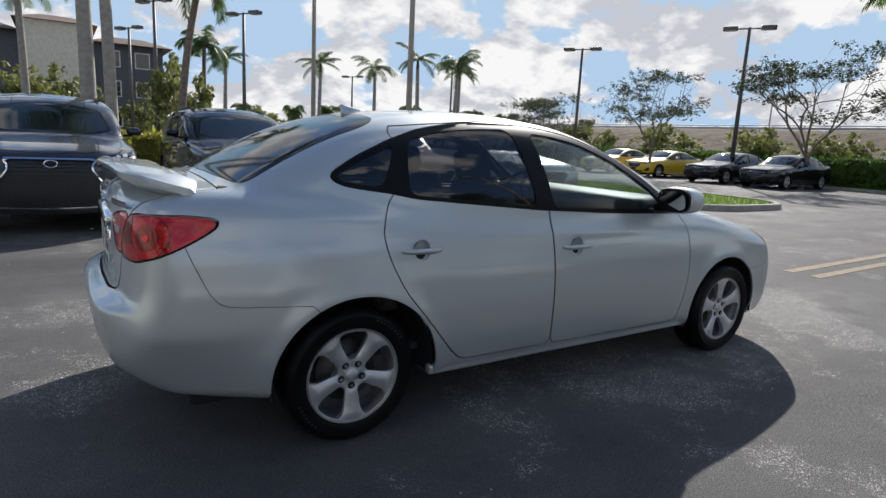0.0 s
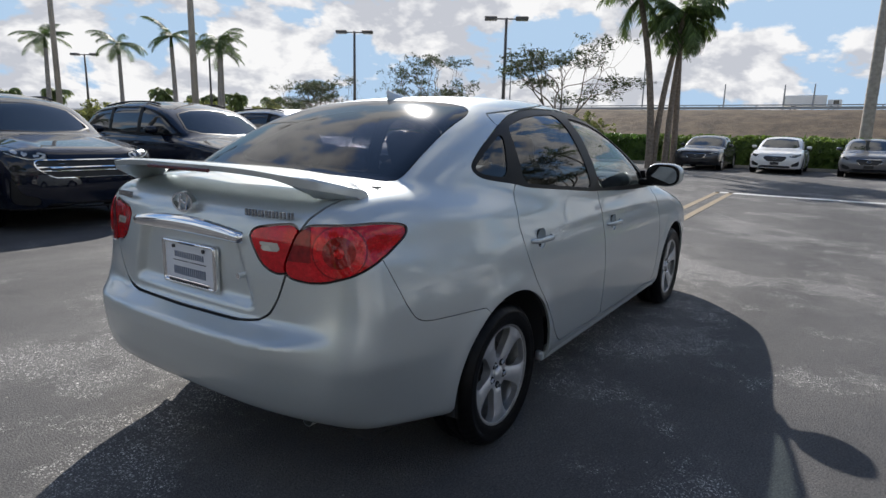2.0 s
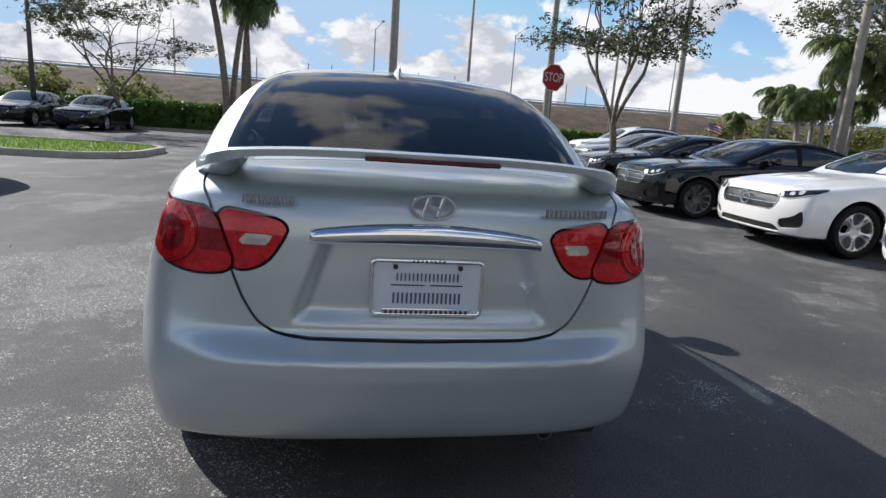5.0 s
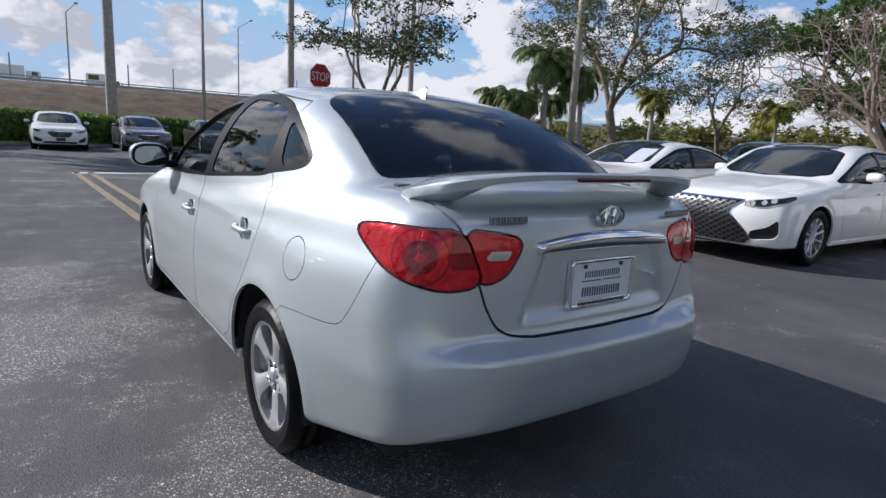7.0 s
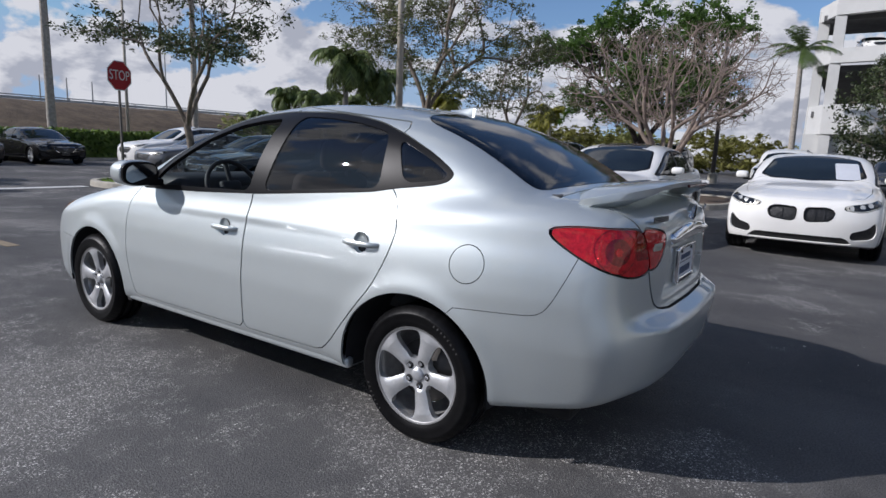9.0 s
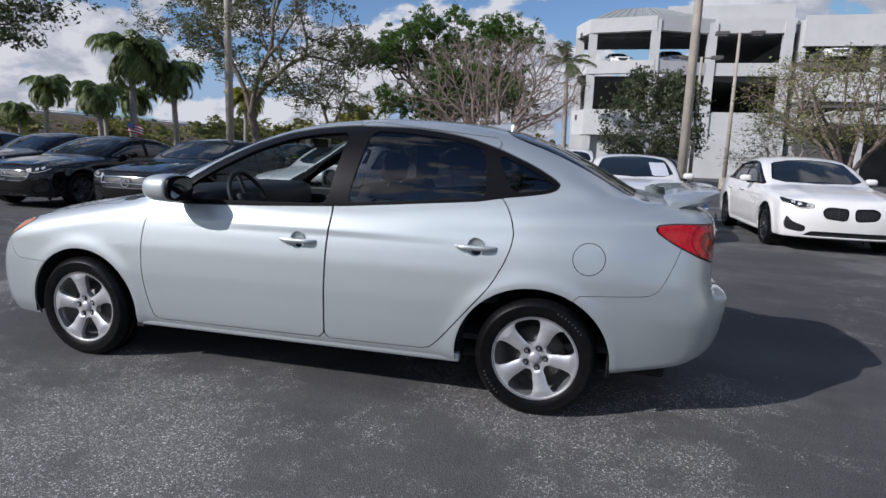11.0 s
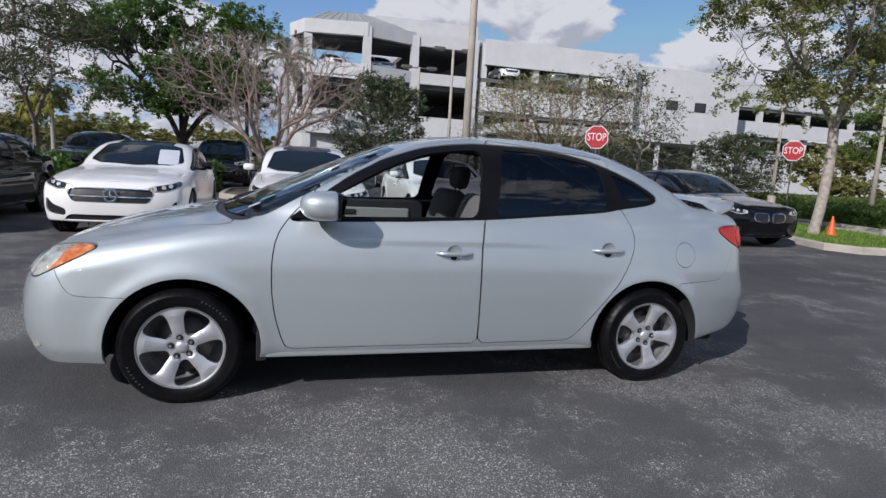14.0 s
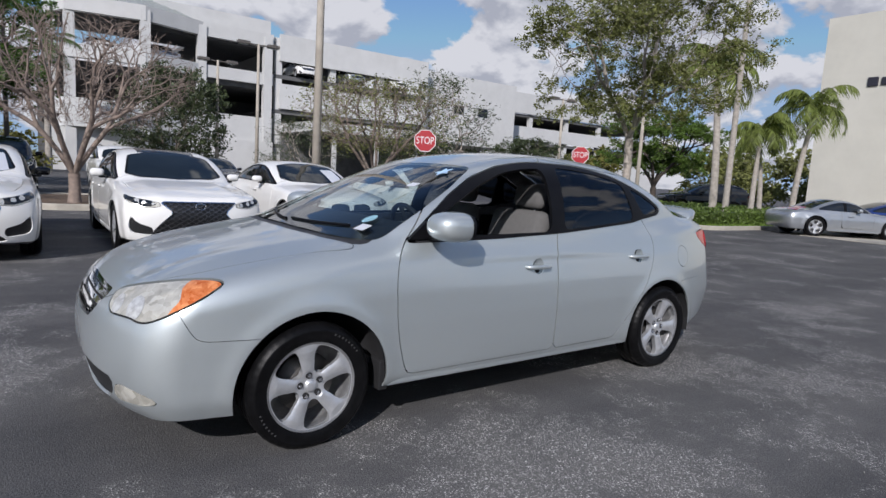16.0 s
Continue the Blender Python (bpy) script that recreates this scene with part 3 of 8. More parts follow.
# ---- wheels ----
def tyre_mesh(R, r, w, seg, material=RUBBER):
    h = w / 2
    prof = [(r - 0.012, -h * 0.82), (r + 0.008, -h * 0.93), (r + (R - r) * 0.35, -h * 1.0), (r + (R - r) * 0.7, -h * 0.97), (R - 0.012, -h * 0.84), (R, -h * 0.66),
            (R, -h * 0.32), (R - 0.008, -h * 0.30), (R - 0.008, -h * 0.22), (R, -h * 0.2), (R, h * 0.2), (R - 0.008, h * 0.22), (R - 0.008, h * 0.30), (R, h * 0.32),
            (R, h * 0.66), (R - 0.012, h * 0.84), (r + (R - r) * 0.7, h * 0.97), (r + (R - r) * 0.62, h * 1.015), (r + (R - r) * 0.55, h * 0.985), (r + (R - r) * 0.35, h * 1.0), (r + 0.008, h * 0.93), (r - 0.012, h * 0.82)]
    V, F = lathe(prof, seg)
    if seg > 60:
        # shoulder blocks: every second rib is cut back
        q = np.hypot(V[:, 0], V[:, 2])
        odd = np.round(np.arctan2(V[:, 2], V[:, 0]) / (2 * np.pi / seg)).astype(int) % 4 == 0
        cut = odd & (q > R - 0.016) & (np.abs(V[:, 1]) > h * 0.5)
        V[cut] *= np.array([1 - 0.002 / R, 1, 1 - 0.002 / R])
    return mesh_of("tyre", V, F, material)


def rim_mesh(r, spokes, wide, seg, material, hub=0.075, fork=0.0, depth=0.035):
    """The face of a wheel, looking along +y: a dished disc with windows between the spokes, and its barrel."""
    rs = np.linspace(0.0, r - 0.012, 34 if seg > 60 else 9)
    V, F = lathe([(max(q, 1e-4), 0.0) for q in rs], seg)
    step = 2 * np.pi / spokes

    def off(x, z):
        q = np.hypot(x, z)
        a = np.arctan2(z, x) + np.pi / 2
        return q, np.abs((a + step / 2) % step - step / 2)

    def width(q):
        return wide * (0.80 + 0.20 * np.clip((q - 0.07) / 0.05, 0, 1) + 0.55 * np.clip((q - 0.12) / 0.07, 0, 2) ** 2)

    def height(x, z):
        """Dished face with crowned spokes and a shallow well for each nut."""
        q, a = off(x, z)
        y = -0.024 + 0.024 * (q / r) ** 2
        y = y + 0.010 * np.clip(1 - (a * q / width(q)) ** 2, 0, 1) * np.clip((q - 0.05) / 0.03, 0, 1) * np.clip((r - 0.014 - q) / 0.03, 0, 1)
        if seg > 60:
            y = y - 0.010 * np.exp(-(((q - 0.052) ** 2 + (a * q) ** 2) / 0.014 ** 2) ** 2)
        return y

    V[:, 1] = height(V[:, 0], V[:, 2])
    tri = np.array([t for f in F for t in ((f[0], f[2], f[1]), (f[0], f[3], f[2]))])
    N = np.zeros_like(V); N[:, 1] = 1

    def hole(P):
        q, a = off(P[:, 0], P[:, 2])
        half = width(q)
        f = smax(smax(hub - q, q - (r - 0.017), 0.014), half - a * q, 0.02)
        return f if not fork else np.minimum(f, smax(np.abs(a * q) - fork * wide, hub + 0.035 - q, 0.01) + np.maximum(q - r + 0.04, 0))

    _, face = split((V, N, tri), hole)
    V, _, F = face
    e = 0.0015
    gx = (height(V[:, 0] + e, V[:, 2]) - height(V[:, 0] - e, V[:, 2])) / (2 * e)
    gz = (height(V[:, 0], V[:, 2] + e) - height(V[:, 0], V[:, 2] - e)) / (2 * e)
    N = np.stack([-gx, np.ones(len(V)), -gz], 1)
    N /= np.linalg.norm(N, axis=1, keepdims=True)
    V, N, F = skirt((V, N, F), depth)
    return mesh_of("rim", V, F, material, N)


def barrel_mesh(r, seg, material):
    V, F = lathe([(r - 0.010, -0.002), (r - 0.002, 0.003), (r + 0.005, 0.002), (r + 0.008, -0.006), (r + 0.005, -0.014), (r - 0.006, -0.02), (r - 0.012, -0.06), (r - 0.014, -0.17), (0.06, -0.172)], seg)
    return mesh_of("rim_barrel", V, [f[::-1] for f in F], material)


def disc_mesh(r, y, seg, material, name):
    V, F = lathe([(0.001, y), (r, y), (r, y - 0.02), (0.001, y - 0.02)], seg)
    return mesh_of(name, V, [f[::-1] for f in F], material)


def star_lugs(parent, m_all):
    for k in range(5):
        a = 2 * math.pi * k / 5 - math.pi / 2
        at = m_all @ pose(0.052 * math.cos(a), 0, 0.052 * math.sin(a))
        # added dark disc, standing in for the shade in each nut's recess
        well = part("lug_well_shade", tubed((0, -0.036, 0), (0, -0.0265, 0), 0.0165, 0.0165, 14), DARK, parent, "", at)
        part("lug_nut", tubed((0, -0.03, 0), (0, -0.016, 0), 0.0105, 0.0085, 6), CHROME, parent, "", at)


BIG_TYRE = tyre_mesh(0.301, 0.213, 0.205, 180)
BIG_RIM = rim_mesh(0.216, 5, 0.0345, 160, ALLOY, 0.066)
SIDE_MARK = bpy.data.meshes.new("sidewall_mark")
bm = boxed((0.014, 0.002, 0.006))
bm.to_mesh(SIDE_MARK); bm.free()
SIDE_MARK.materials.append(mat("sidewall_grey", (0.045, 0.045, 0.045), rough=0.8))
BIG_BARREL = barrel_mesh(0.213, 96, BARREL)
SMALL_BARREL = barrel_mesh(0.235, 28, BARREL)
BRAKE = disc_mesh(0.14, -0.07, 40, mat("brake_disc", (0.10, 0.095, 0.09), rough=0.5, metal=0.6), "brake_disc")
V, F = lathe([(0.001, -0.008), (0.012, -0.0085), (0.022, -0.011), (0.029, -0.016), (0.031, -0.024), (0.031, -0.034)], 28)
HUBCAP = mesh_of("hub_cap", V, [f[::-1] for f in F], ALLOY)
SMALL_TYRE = tyre_mesh(0.335, 0.235, 0.23, 24)
DARK_RIM = mat("dark_alloy", (0.10, 0.10, 0.105), rough=0.3, metal=0.8)
RIMS = {"silver": rim_mesh(0.235, 5, 0.028, 40, ALLOY, fork=0.35), "ten": rim_mesh(0.235, 10, 0.010, 60, ALLOY), "dark": rim_mesh(0.235, 10, 0.011, 60, DARK_RIM)}


def small_wheel(parent, x, y, R, style):
    s = R / 0.335
    w = put("wheel", SMALL_TYRE.copy(), parent, "", pose(x, y, R, 0, 0, 0 if y > 0 else 180) @ Matrix.Diagonal((s, 1, s, 1)))
    put("rim", RIMS[style], w, "", pose(0, 0.098, 0))
    put("rim_barrel", SMALL_BARREL, w, "", pose(0, 0.098, 0))
    return w


# ---- the silver sedan ----
def sedan_field():
    deck = line([(2.3, 0.56), (2.18, 0.66), (2.08, 0.73), (1.95, 0.79), (1.8, 0.845), (1.64, 0.885), (1.33, 0.945), (1.1, 0.985), (0.8, 1.0), (0.0, 0.99), (-0.5, 1.01),
                 (-1.0, 1.05), (-1.4, 1.09), (-1.75, 1.103), (-1.9, 1.095), (-2.0, 1.080), (-2.1, 1.055), (-2.2, 1.025), (-2.3, 0.99)], 0.05)
    roof = line([(1.6, 0.76), (1.15, 0.985), (0.85, 1.125), (0.5, 1.275), (0.25, 1.378), (0.05, 1.432), (-0.16, 1.46), (-0.4, 1.474), (-0.65, 1.472), (-0.94, 1.45), (-1.16, 1.412),
                 (-1.38, 1.335), (-1.6, 1.225), (-1.78, 1.12), (-2.1, 0.90)], 0.07)
    wide = line([(2.3, 0.76), (2.1, 0.79), (1.9, 0.835), (1.7, 0.868), (1.33, 0.888), (0.9, 0.884), (0, 0.885), (-0.9, 0.884), (-1.33, 0.890), (-1.6, 0.872), (-1.8, 0.84), (-2.0, 0.79), (-2.3, 0.70)], 0.09)
    tuck = line([(0.15, 0.07), (0.22, 0.035), (0.28, 0.012), (0.40, 0.004), (0.55, 0.0), (0.70, 0.010), (0.80, 0.027), (0.86, 0.042), (0.89, 0.055), (0.97, 0.075), (1.1, 0.125), (1.3, 0.22)], 0.02)
    back = line([(0.2, -2.12), (0.3, -2.195), (0.36, -2.245), (0.44, -2.268), (0.55, -2.285), (0.606, -2.288), (0.640, -2.212), (0.66, -2.201), (0.8, -2.204), (0.92, -2.20), (1.02, -2.185), (1.1, -2.15), (1.2, -2.08)], 0.006)
    back_soft = line([(0.2, -2.12), (0.3, -2.195), (0.36, -2.24), (0.44, -2.258), (0.55, -2.262), (0.62, -2.243), (0.68, -2.222), (0.8, -2.206), (0.92, -2.20), (1.02, -2.185), (1.1, -2.15), (1.2, -2.08)], 0.03)
    nose = line([(0.15, 2.085), (0.25, 2.158), (0.35, 2.19), (0.48, 2.195), (0.58, 2.178), (0.68, 2.14), (0.78, 2.075), (0.9, 1.9)], 0.04)
    low = line([(2.3, 0.20), (1.9, 0.17), (1.6, 0.18), (0.9, 0.225), (-0.9, 0.225), (-1.7, 0.245), (-2.05, 0.292), (-2.3, 0.345)], 0.08)
    plan = line([(1.2, 0.93), (0.8, 0.965), (0.3, 0.995), (-0.3, 1.0), (-0.8, 0.985), (-1.2, 0.955), (-1.5, 0.91), (-1.8, 0.85), (-2.2, 0.75)], 0.12)

    def f(x, y, z):
        a = np.abs(y)
        arch = 0.009 * (np.exp(-(((np.hypot((x - 1.322) * 0.96, z - 0.30) - 0.362) / 0.05) ** 2)) + np.exp(-(((np.hypot((x + 1.315) * 0.95, z - 0.30) - 0.36) / 0.05) ** 2)))
        side = a - (wide(x) - tuck(z) + arch - 0.055 * np.clip((-x - 1.72) / 0.45, 0, 1) * np.clip((0.52 - z) / 0.25, 0, 1.3))
        hood = np.clip((x - 0.9) / 0.8, 0, 1)
        top = z - (deck(x) - (0.045 + 0.02 * hood) * (a / 0.8) ** 2.5 + 0.012 * hood * np.exp(-(((a - 0.52) / 0.10) ** 2)))
        # the hollow in the boot lid round the number plate
        sy = np.clip((0.30 + 0.07 * (0.9 - z) / 0.2 - np.abs(y + 0.012)) / 0.050, 0, 1); sz = np.clip((z - 0.672) / 0.05, 0, 1) * np.clip((0.925 - z) / 0.02, 0, 1)
        hollow = 0.027 * (sy * sy * (3 - 2 * sy)) * (sz * sz * (3 - 2 * sz))
        ledge = np.clip((0.70 - a) / 0.22, 0, 1)
        ledge = ledge * ledge * (3 - 2 * ledge)
        rear = (back(z) * ledge + back_soft(z) * (1 - ledge) + 0.40 * a ** 4 + 0.03 * a ** 2 + hollow) - x
        front = x - (nose(z) - 0.36 * a ** 3)
        body = smax(smax(side, top, 0.10), low(x) - z, 0.04)
        body = smax(smax(body, front, 0.10), rear, 0.07)
        zz = z - 0.95
        gs = (a - (0.822 - 0.12 * zz - 0.78 * zz * np.abs(zz)) * plan(x)) * 0.92
        gt = (z - (roof(x) - 0.10 * a ** 2 - 0.06 * a ** 4)) * 0.92
        g = smax(smax(gs, gt, 0.12), 0.86 + 0.19 * np.clip((-x - 0.9) / 0.9, 0, 1) - z, 0.02)
        return smin(body, g, 0.035)

    return f


LAMP_BOWL = mat("lamp_bowl", (0.60, 0.60, 0.58), rough=0.22, metal=0.35, vary=0.2, scale=40)


def build_sedan():
    car = thing("sedan", "silver four-door sedan with a boot spoiler on grey asphalt", "car")
    field = sedan_field()
    shell = surface(field, (-2.36, -0.96, 0.10), (2.30, 0.96, 1.56), 0.0165)
    sx, sz = along(0), along(2)
    ny = lambda V: 0.45 - np.abs(V[:, 1])

    # outlines seen from the side
    arch_f = lambda V: np.maximum(np.hypot((V[:, 0] - 1.322) * 0.96, (V[:, 2] - 0.296)) - 0.356, 0.5 - np.abs(V[:, 1]))
    arch_r = lambda V: np.maximum((np.hypot((V[:, 0] + 1.315) * 0.94, (V[:, 2] - 0.295)) - 0.356), 0.5 - np.abs(V[:, 1]))
    under = lambda V: V[:, 2] - 0.215 - 0.075 * np.clip((-1.7 - V[:, 0]) / 0.4, 0, 1)
    dlo = outline([(0.83, 0.942), (0.785, 0.985), (0.668, 1.078), (0.505, 1.190), (0.305, 1.296), (0.09, 1.367), (-0.09, 1.397), (-0.25, 1.412), (-0.58, 1.408), (-0.775, 1.388), (-0.94, 1.357),
                   (-1.11, 1.300), (-1.28, 1.226), (-1.395, 1.158), (-1.405, 1.132), (-1.37, 1.103), (-1.271, 1.086), (-1.129, 1.068), (-1.02, 1.046), (-0.296, 0.985), (0.2, 0.960), (0.57, 0.948)], sx, sz, ny)
    pane_f = outline([(0.70, 0.972), (0.685, 1.010), (0.590, 1.088), (0.447, 1.170), (0.285, 1.256), (0.08, 1.332), (-0.09, 1.362), (-0.264, 1.375), (-0.205, 0.995)], sx, sz, ny)
    pane_r = outline([(-0.316, 1.004), (-0.385, 1.387), (-0.58, 1.380), (-0.775, 1.360), (-0.945, 1.327), (-1.012, 1.304), (-1.032, 1.20), (-1.046, 1.066)], sx, sz, ny)
    pane_q = outline([(-1.078, 1.288), (-1.26, 1.210), (-1.37, 1.148), (-1.372, 1.132), (-1.34, 1.116), (-1.265, 1.106), (-1.17, 1.094)], sx, sz, ny)
    screen_f = outline([(1.195, -1), (1.195, 0.0), (1.193, 0.232), (1.152, 0.543), (1.084, 0.70), (1.0, 0.752), (0.96, 0.757), (0.865, 0.745), (0.686, 0.714), (0.472, 0.652), (0.262, 0.548), (0.228, 0.50), (0.262, 0.28), (0.28, 0.0), (0.28, -1)], sx, absy, lambda V: 0.9 - V[:, 2])
    screen_r = outline([(-1.075, -1), (-1.075, 0.0), (-1.085, 0.40), (-1.12, 0.515), (-1.2, 0.555), (-1.70, 0.605), (-1.755, 0.585), (-1.785, 0.30), (-1.79, 0.0), (-1.79, -1)], sx, absy, lambda V: 1.0 - V[:, 2])
    door_f = outline([(0.835, 0.945), (0.885, 0.864), (0.905, 0.744), (0.902, 0.563), (0.882, 0.441), (0.845, 0.317), (0.817, 0.278), (-0.222, 0.283), (-0.222, 0.592), (-0.226, 0.809), (-0.245, 0.985),
                      (-0.30, 1.44), (0.2, 1.40), (0.6, 1.20)], sx, sz, ny, 1)
    door_r = outline([(-0.226, 0.283), (-0.226, 0.592), (-0.23, 0.809), (-0.249, 0.985), (-0.305, 1.44), (-1.1, 1.36), (-1.02, 1.15), (-1.126, 1.069), (-1.162, 1.018), (-1.196, 0.935), (-1.20, 0.87), (-1.172, 0.775),
                      (-1.105, 0.646), (-0.954, 0.465), (-0.845, 0.333), (-0.79, 0.288)], sx, sz, ny, 1)
    fuel = lambda V: np.maximum(np.hypot(V[:, 0] + 1.563, V[:, 2] - 0.806) - 0.075, 0.45 - V[:, 1])
    tail_u = lambda V: -0.6 * V[:, 0] - 0.8 * np.abs(V[:, 1])
    lamp_r = outline([(0.495, 0.968), (0.59, 0.986), (0.848, 0.982), (0.915, 0.815), (0.80, 0.797), (0.65, 0.836), (0.565, 0.893)], tail_u, sz, lambda V: V[:, 0] + 1.7)
    lamp_i = outline([(0.352, 0.955), (0.372, 0.90), (0.425, 0.826), (0.522, 0.815), (0.556, 0.986), (0.46, 0.977)], absy, sz, lambda V: V[:, 0] + 1.9)
    head_u = lambda V: -0.661 * V[:, 0] + 0.751 * np.abs(V[:, 1])
    lamp_f = outline([(-1.036, 0.634), (-1.085, 0.702), (-1.02, 0.730), (-0.904, 0.758), (-0.766, 0.783), (-0.649, 0.798), (-0.572, 0.801), (-0.534, 0.789), (-0.545, 0.770), (-0.583, 0.729), (-0.647, 0.687), (-0.71, 0.654), (-0.769, 0.630), (-0.825, 0.628), (-0.86, 0.638), (-0.927, 0.637)], head_u, sz, lambda V: 1.4 - V[:, 0])
    boot = outline([(0.0, 0.640), (0.33, 0.643), (0.42, 0.660), (0.468, 0.722), (0.50, 0.800), (0.522, 0.870), (0.56, 0.986), (0.60, 1.04), (0.63, 1.2), (0, 1.2), (-0.3, 1.2), (-0.3, 0.640)], absy, sz, lambda V: V[:, 0] + 1.83, 1)
    bump_r = outline([(-1.5, 0.10), (-1.5, 0.630), (-1.83, 0.645), (-1.875, 0.658), (-1.905, 0.695), (-1.93, 0.748), (-1.965, 0.83), (-2.0, 0.93), (-2.5, 0.93), (-2.5, 0.1)], sx, sz, None, 1)
    bump_f = outline([(1.5, 0.1), (1.5, 0.553), (1.776, 0.556), (1.826, 0.563), (1.85, 0.588), (1.875, 0.63), (1.90, 0.679), (1.925, 0.73), (2.09, 0.705), (2.5, 0.705), (2.5, 0.1)], sx, sz, None, 1)
    hood = outline([(2.16, -1), (2.16, 0.0), (2.13, 0.3), (2.03, 0.52), (1.80, 0.645), (1.5, 0.70), (1.15, 0.785), (1.09, 0.772), (1.125, 0.72), (1.195, 0.55), (1.235, 0.24), (1.24, 0.0), (1.24, -1)], sx, absy, lambda V: 0.66 - V[:, 2], 1)
    cowl = outline([(1.24, -1), (1.24, 0), (1.235, 0.24), (1.195, 0.55), (1.125, 0.72), (1.09, 0.765), (1.0, 0.765), (0.6, 0.4), (0.6, -1)], sx, absy, lambda V: 0.9 - V[:, 2], 1)
    grille = outline([(0.36, 0.705), (0.30, 0.575), (0.0, 0.555), (-0.1, 0.555), (-0.1, 0.705)], absy, sz, lambda V: 1.8 - V[:, 0], 1)
    intake = outline([(0.60, 0.378), (0.578, 0.30), (0.50, 0.265), (0.0, 0.25), (-0.1, 0.25), (-0.1, 0.398), (0.0, 0.398), (0.35, 0.395)], absy, sz, lambda V: 1.8 - V[:, 0], 1)
    fog = outline([(0.605, 0.352), (0.66, 0.362), (0.74, 0.345), (0.79, 0.31), (0.77, 0.285), (0.575, 0.278)], absy, sz, lambda V: 1.6 - V[:, 0], 1)

    for cut in (arch_f, arch_r):
        _, shell = split(shell, cut)
    _, inner = split(offset(shell, -0.014), dlo)
    for cut in (screen_f, screen_r):
        _, inner = split(inner, cut)
    lining, inner = split(inner, lambda V: 0.965 - V[:, 2])
    _, inner = split(inner, lambda V: under(V) - 0.01)
    put("inner_shell", mesh_of("inner_shell", inner[0], inner[2], DARK, inner[1]), car, "dark inner body panels")
    put("headliner", mesh_of("headliner", lining[0], lining[2], mat("pale_lining", (0.36, 0.345, 0.32), rough=0.95), lining[1]), car, "pale grey roof lining and pillars")
    _, shell = split(shell, under)

    def add(name, mesh, material, parent=car, depth=0.012, label=""):
        V, N, F = skirt(mesh, depth) if depth else mesh
        return put(name, mesh_of(name, V, F, material, N), parent, label)

    # glass and lamps come out first, then the painted panels
    glassy, shell = carve(shell, dlo, 0.0015)
    screen, shell = carve(shell, screen_f, 0.002)
    rear_w, shell = carve(shell, screen_r, 0.002)
    front_p, glassy = carve(glassy, pane_f, 0.0)
    rear_p, glassy = carve(glassy, pane_r, 0.0)
    quarter_p, glassy = carve(glassy, pane_q, 0.0)
    lr, shell = carve(shell, lamp_r, 0.004)
    lf, shell = carve(shell, lamp_f, 0.004)
    grl, shell = carve(shell, grille, 0.0)
    itk, shell = carve(shell, intake, 0.0)
    fg, shell = carve(shell, fog, 0.001)
    lid, shell = carve(shell, boot, 0.0040)
    li, lid = carve(lid, lamp_i, 0.004)
    bon, shell = carve(shell, hood, 0.0022)
    cwl, shell = carve(shell, cowl, 0.001)
    fd, shell = carve(shell, door_f, 0.0030)
    rd, shell = carve(shell, door_r, 0.0030)
    fl, shell = carve(shell, fuel, 0.0018)
    br, shell = carve(shell, bump_r, 0.0014)
    bf, shell = carve(shell, bump_f, 0.0014)

    add("body", shell, SILVER)
    add("bonnet", bon, SILVER)
    add("cowl", offset(cwl, -0.006), PLASTIC, label="black plastic cowl below the windscreen")
    add("front_bumper", bf, SILVER)
    add("rear_bumper", br, SILVER)
    add("fuel_flap", fl, SILVER)
    trunk = add("boot_lid", lid, SILVER)
    add("windscreen", screen, SCREEN, depth=0.004, label="clear windscreen")
    add("rear_window", rear_w, REAR_GLASS, depth=0.004, label="tinted rear window")
    doors = {}
    for (name, pair, hx, hz) in (("front_door", fd, -0.065, 0.795), ("rear_door", rd, -1.02, 0.826)):
        _, pair = split(pair, lambda V: np.hypot(V[:, 0] - hx, V[:, 2] - hz) - 0.044)
        for side, half in zip("lr", halves(pair)):
            doors[name, side] = add(name, half, SILVER)
    trims = halves(offset(glassy, -0.004))
    for half in trims:
        add("window_trim", half, TRIM, depth=0.02, label="black window surround")
    for side, half in zip("lr", halves(offset(front_p, -0.010))):
        if side == "r":
            add("window_pane", half, CLEAR, doors["front_door", side], 0.0)
    for name, pair in (("rear_door", rear_p), ("", quarter_p)):
        for side, half in zip("lr", halves(offset(pair, -0.008))):
            add("window_pane", half, TINTED, doors[name, side] if name else car, 0.0, "dark tinted pane")

    # tail lights: a dark red bed with a bright round bowl, and the inner pieces on the boot lid
    for side, half in zip((1, -1), halves(lr)):
        lamp = add("tail_light", half, RED_LENS, label="red tail light")
        u0, z0 = 0.722, 0.902
        cut = lambda V: np.hypot(tail_u(V) - u0, (V[:, 2] - z0) * 1.05) - 0.087
        bowl, ring = split(offset(half, 0.0025), cut)
        if len(bowl[2]):
            add("lens_bowl", bowl, RED_DARK, lamp, 0.004)
            for nm, r, m_, d in (("lens_ring", 0.082, RED_BRIGHT, 0.002), ("lens_ring", 0.071, RED_LENS, 0.0035), ("lens_core", 0.052, RED_DARK, 0.005), ("lens_bulb", 0.017, RED_BRIGHT, 0.007)):
                core, _ = split(offset(bowl, d), lambda V: np.hypot(tail_u(V) - u0, (V[:, 2] - z0) * 1.05) - r)
                if len(core[2]):
                    add(nm, core, m_, lamp, 0.002)
        seam, _ = split(offset(half, 0.0015), lambda V: np.maximum(0.812 - tail_u(V), 0.866 - V[:, 2]))
        if len(seam[2]):
            add("lens_edge", seam, RED_DARK, lamp, 0.0)
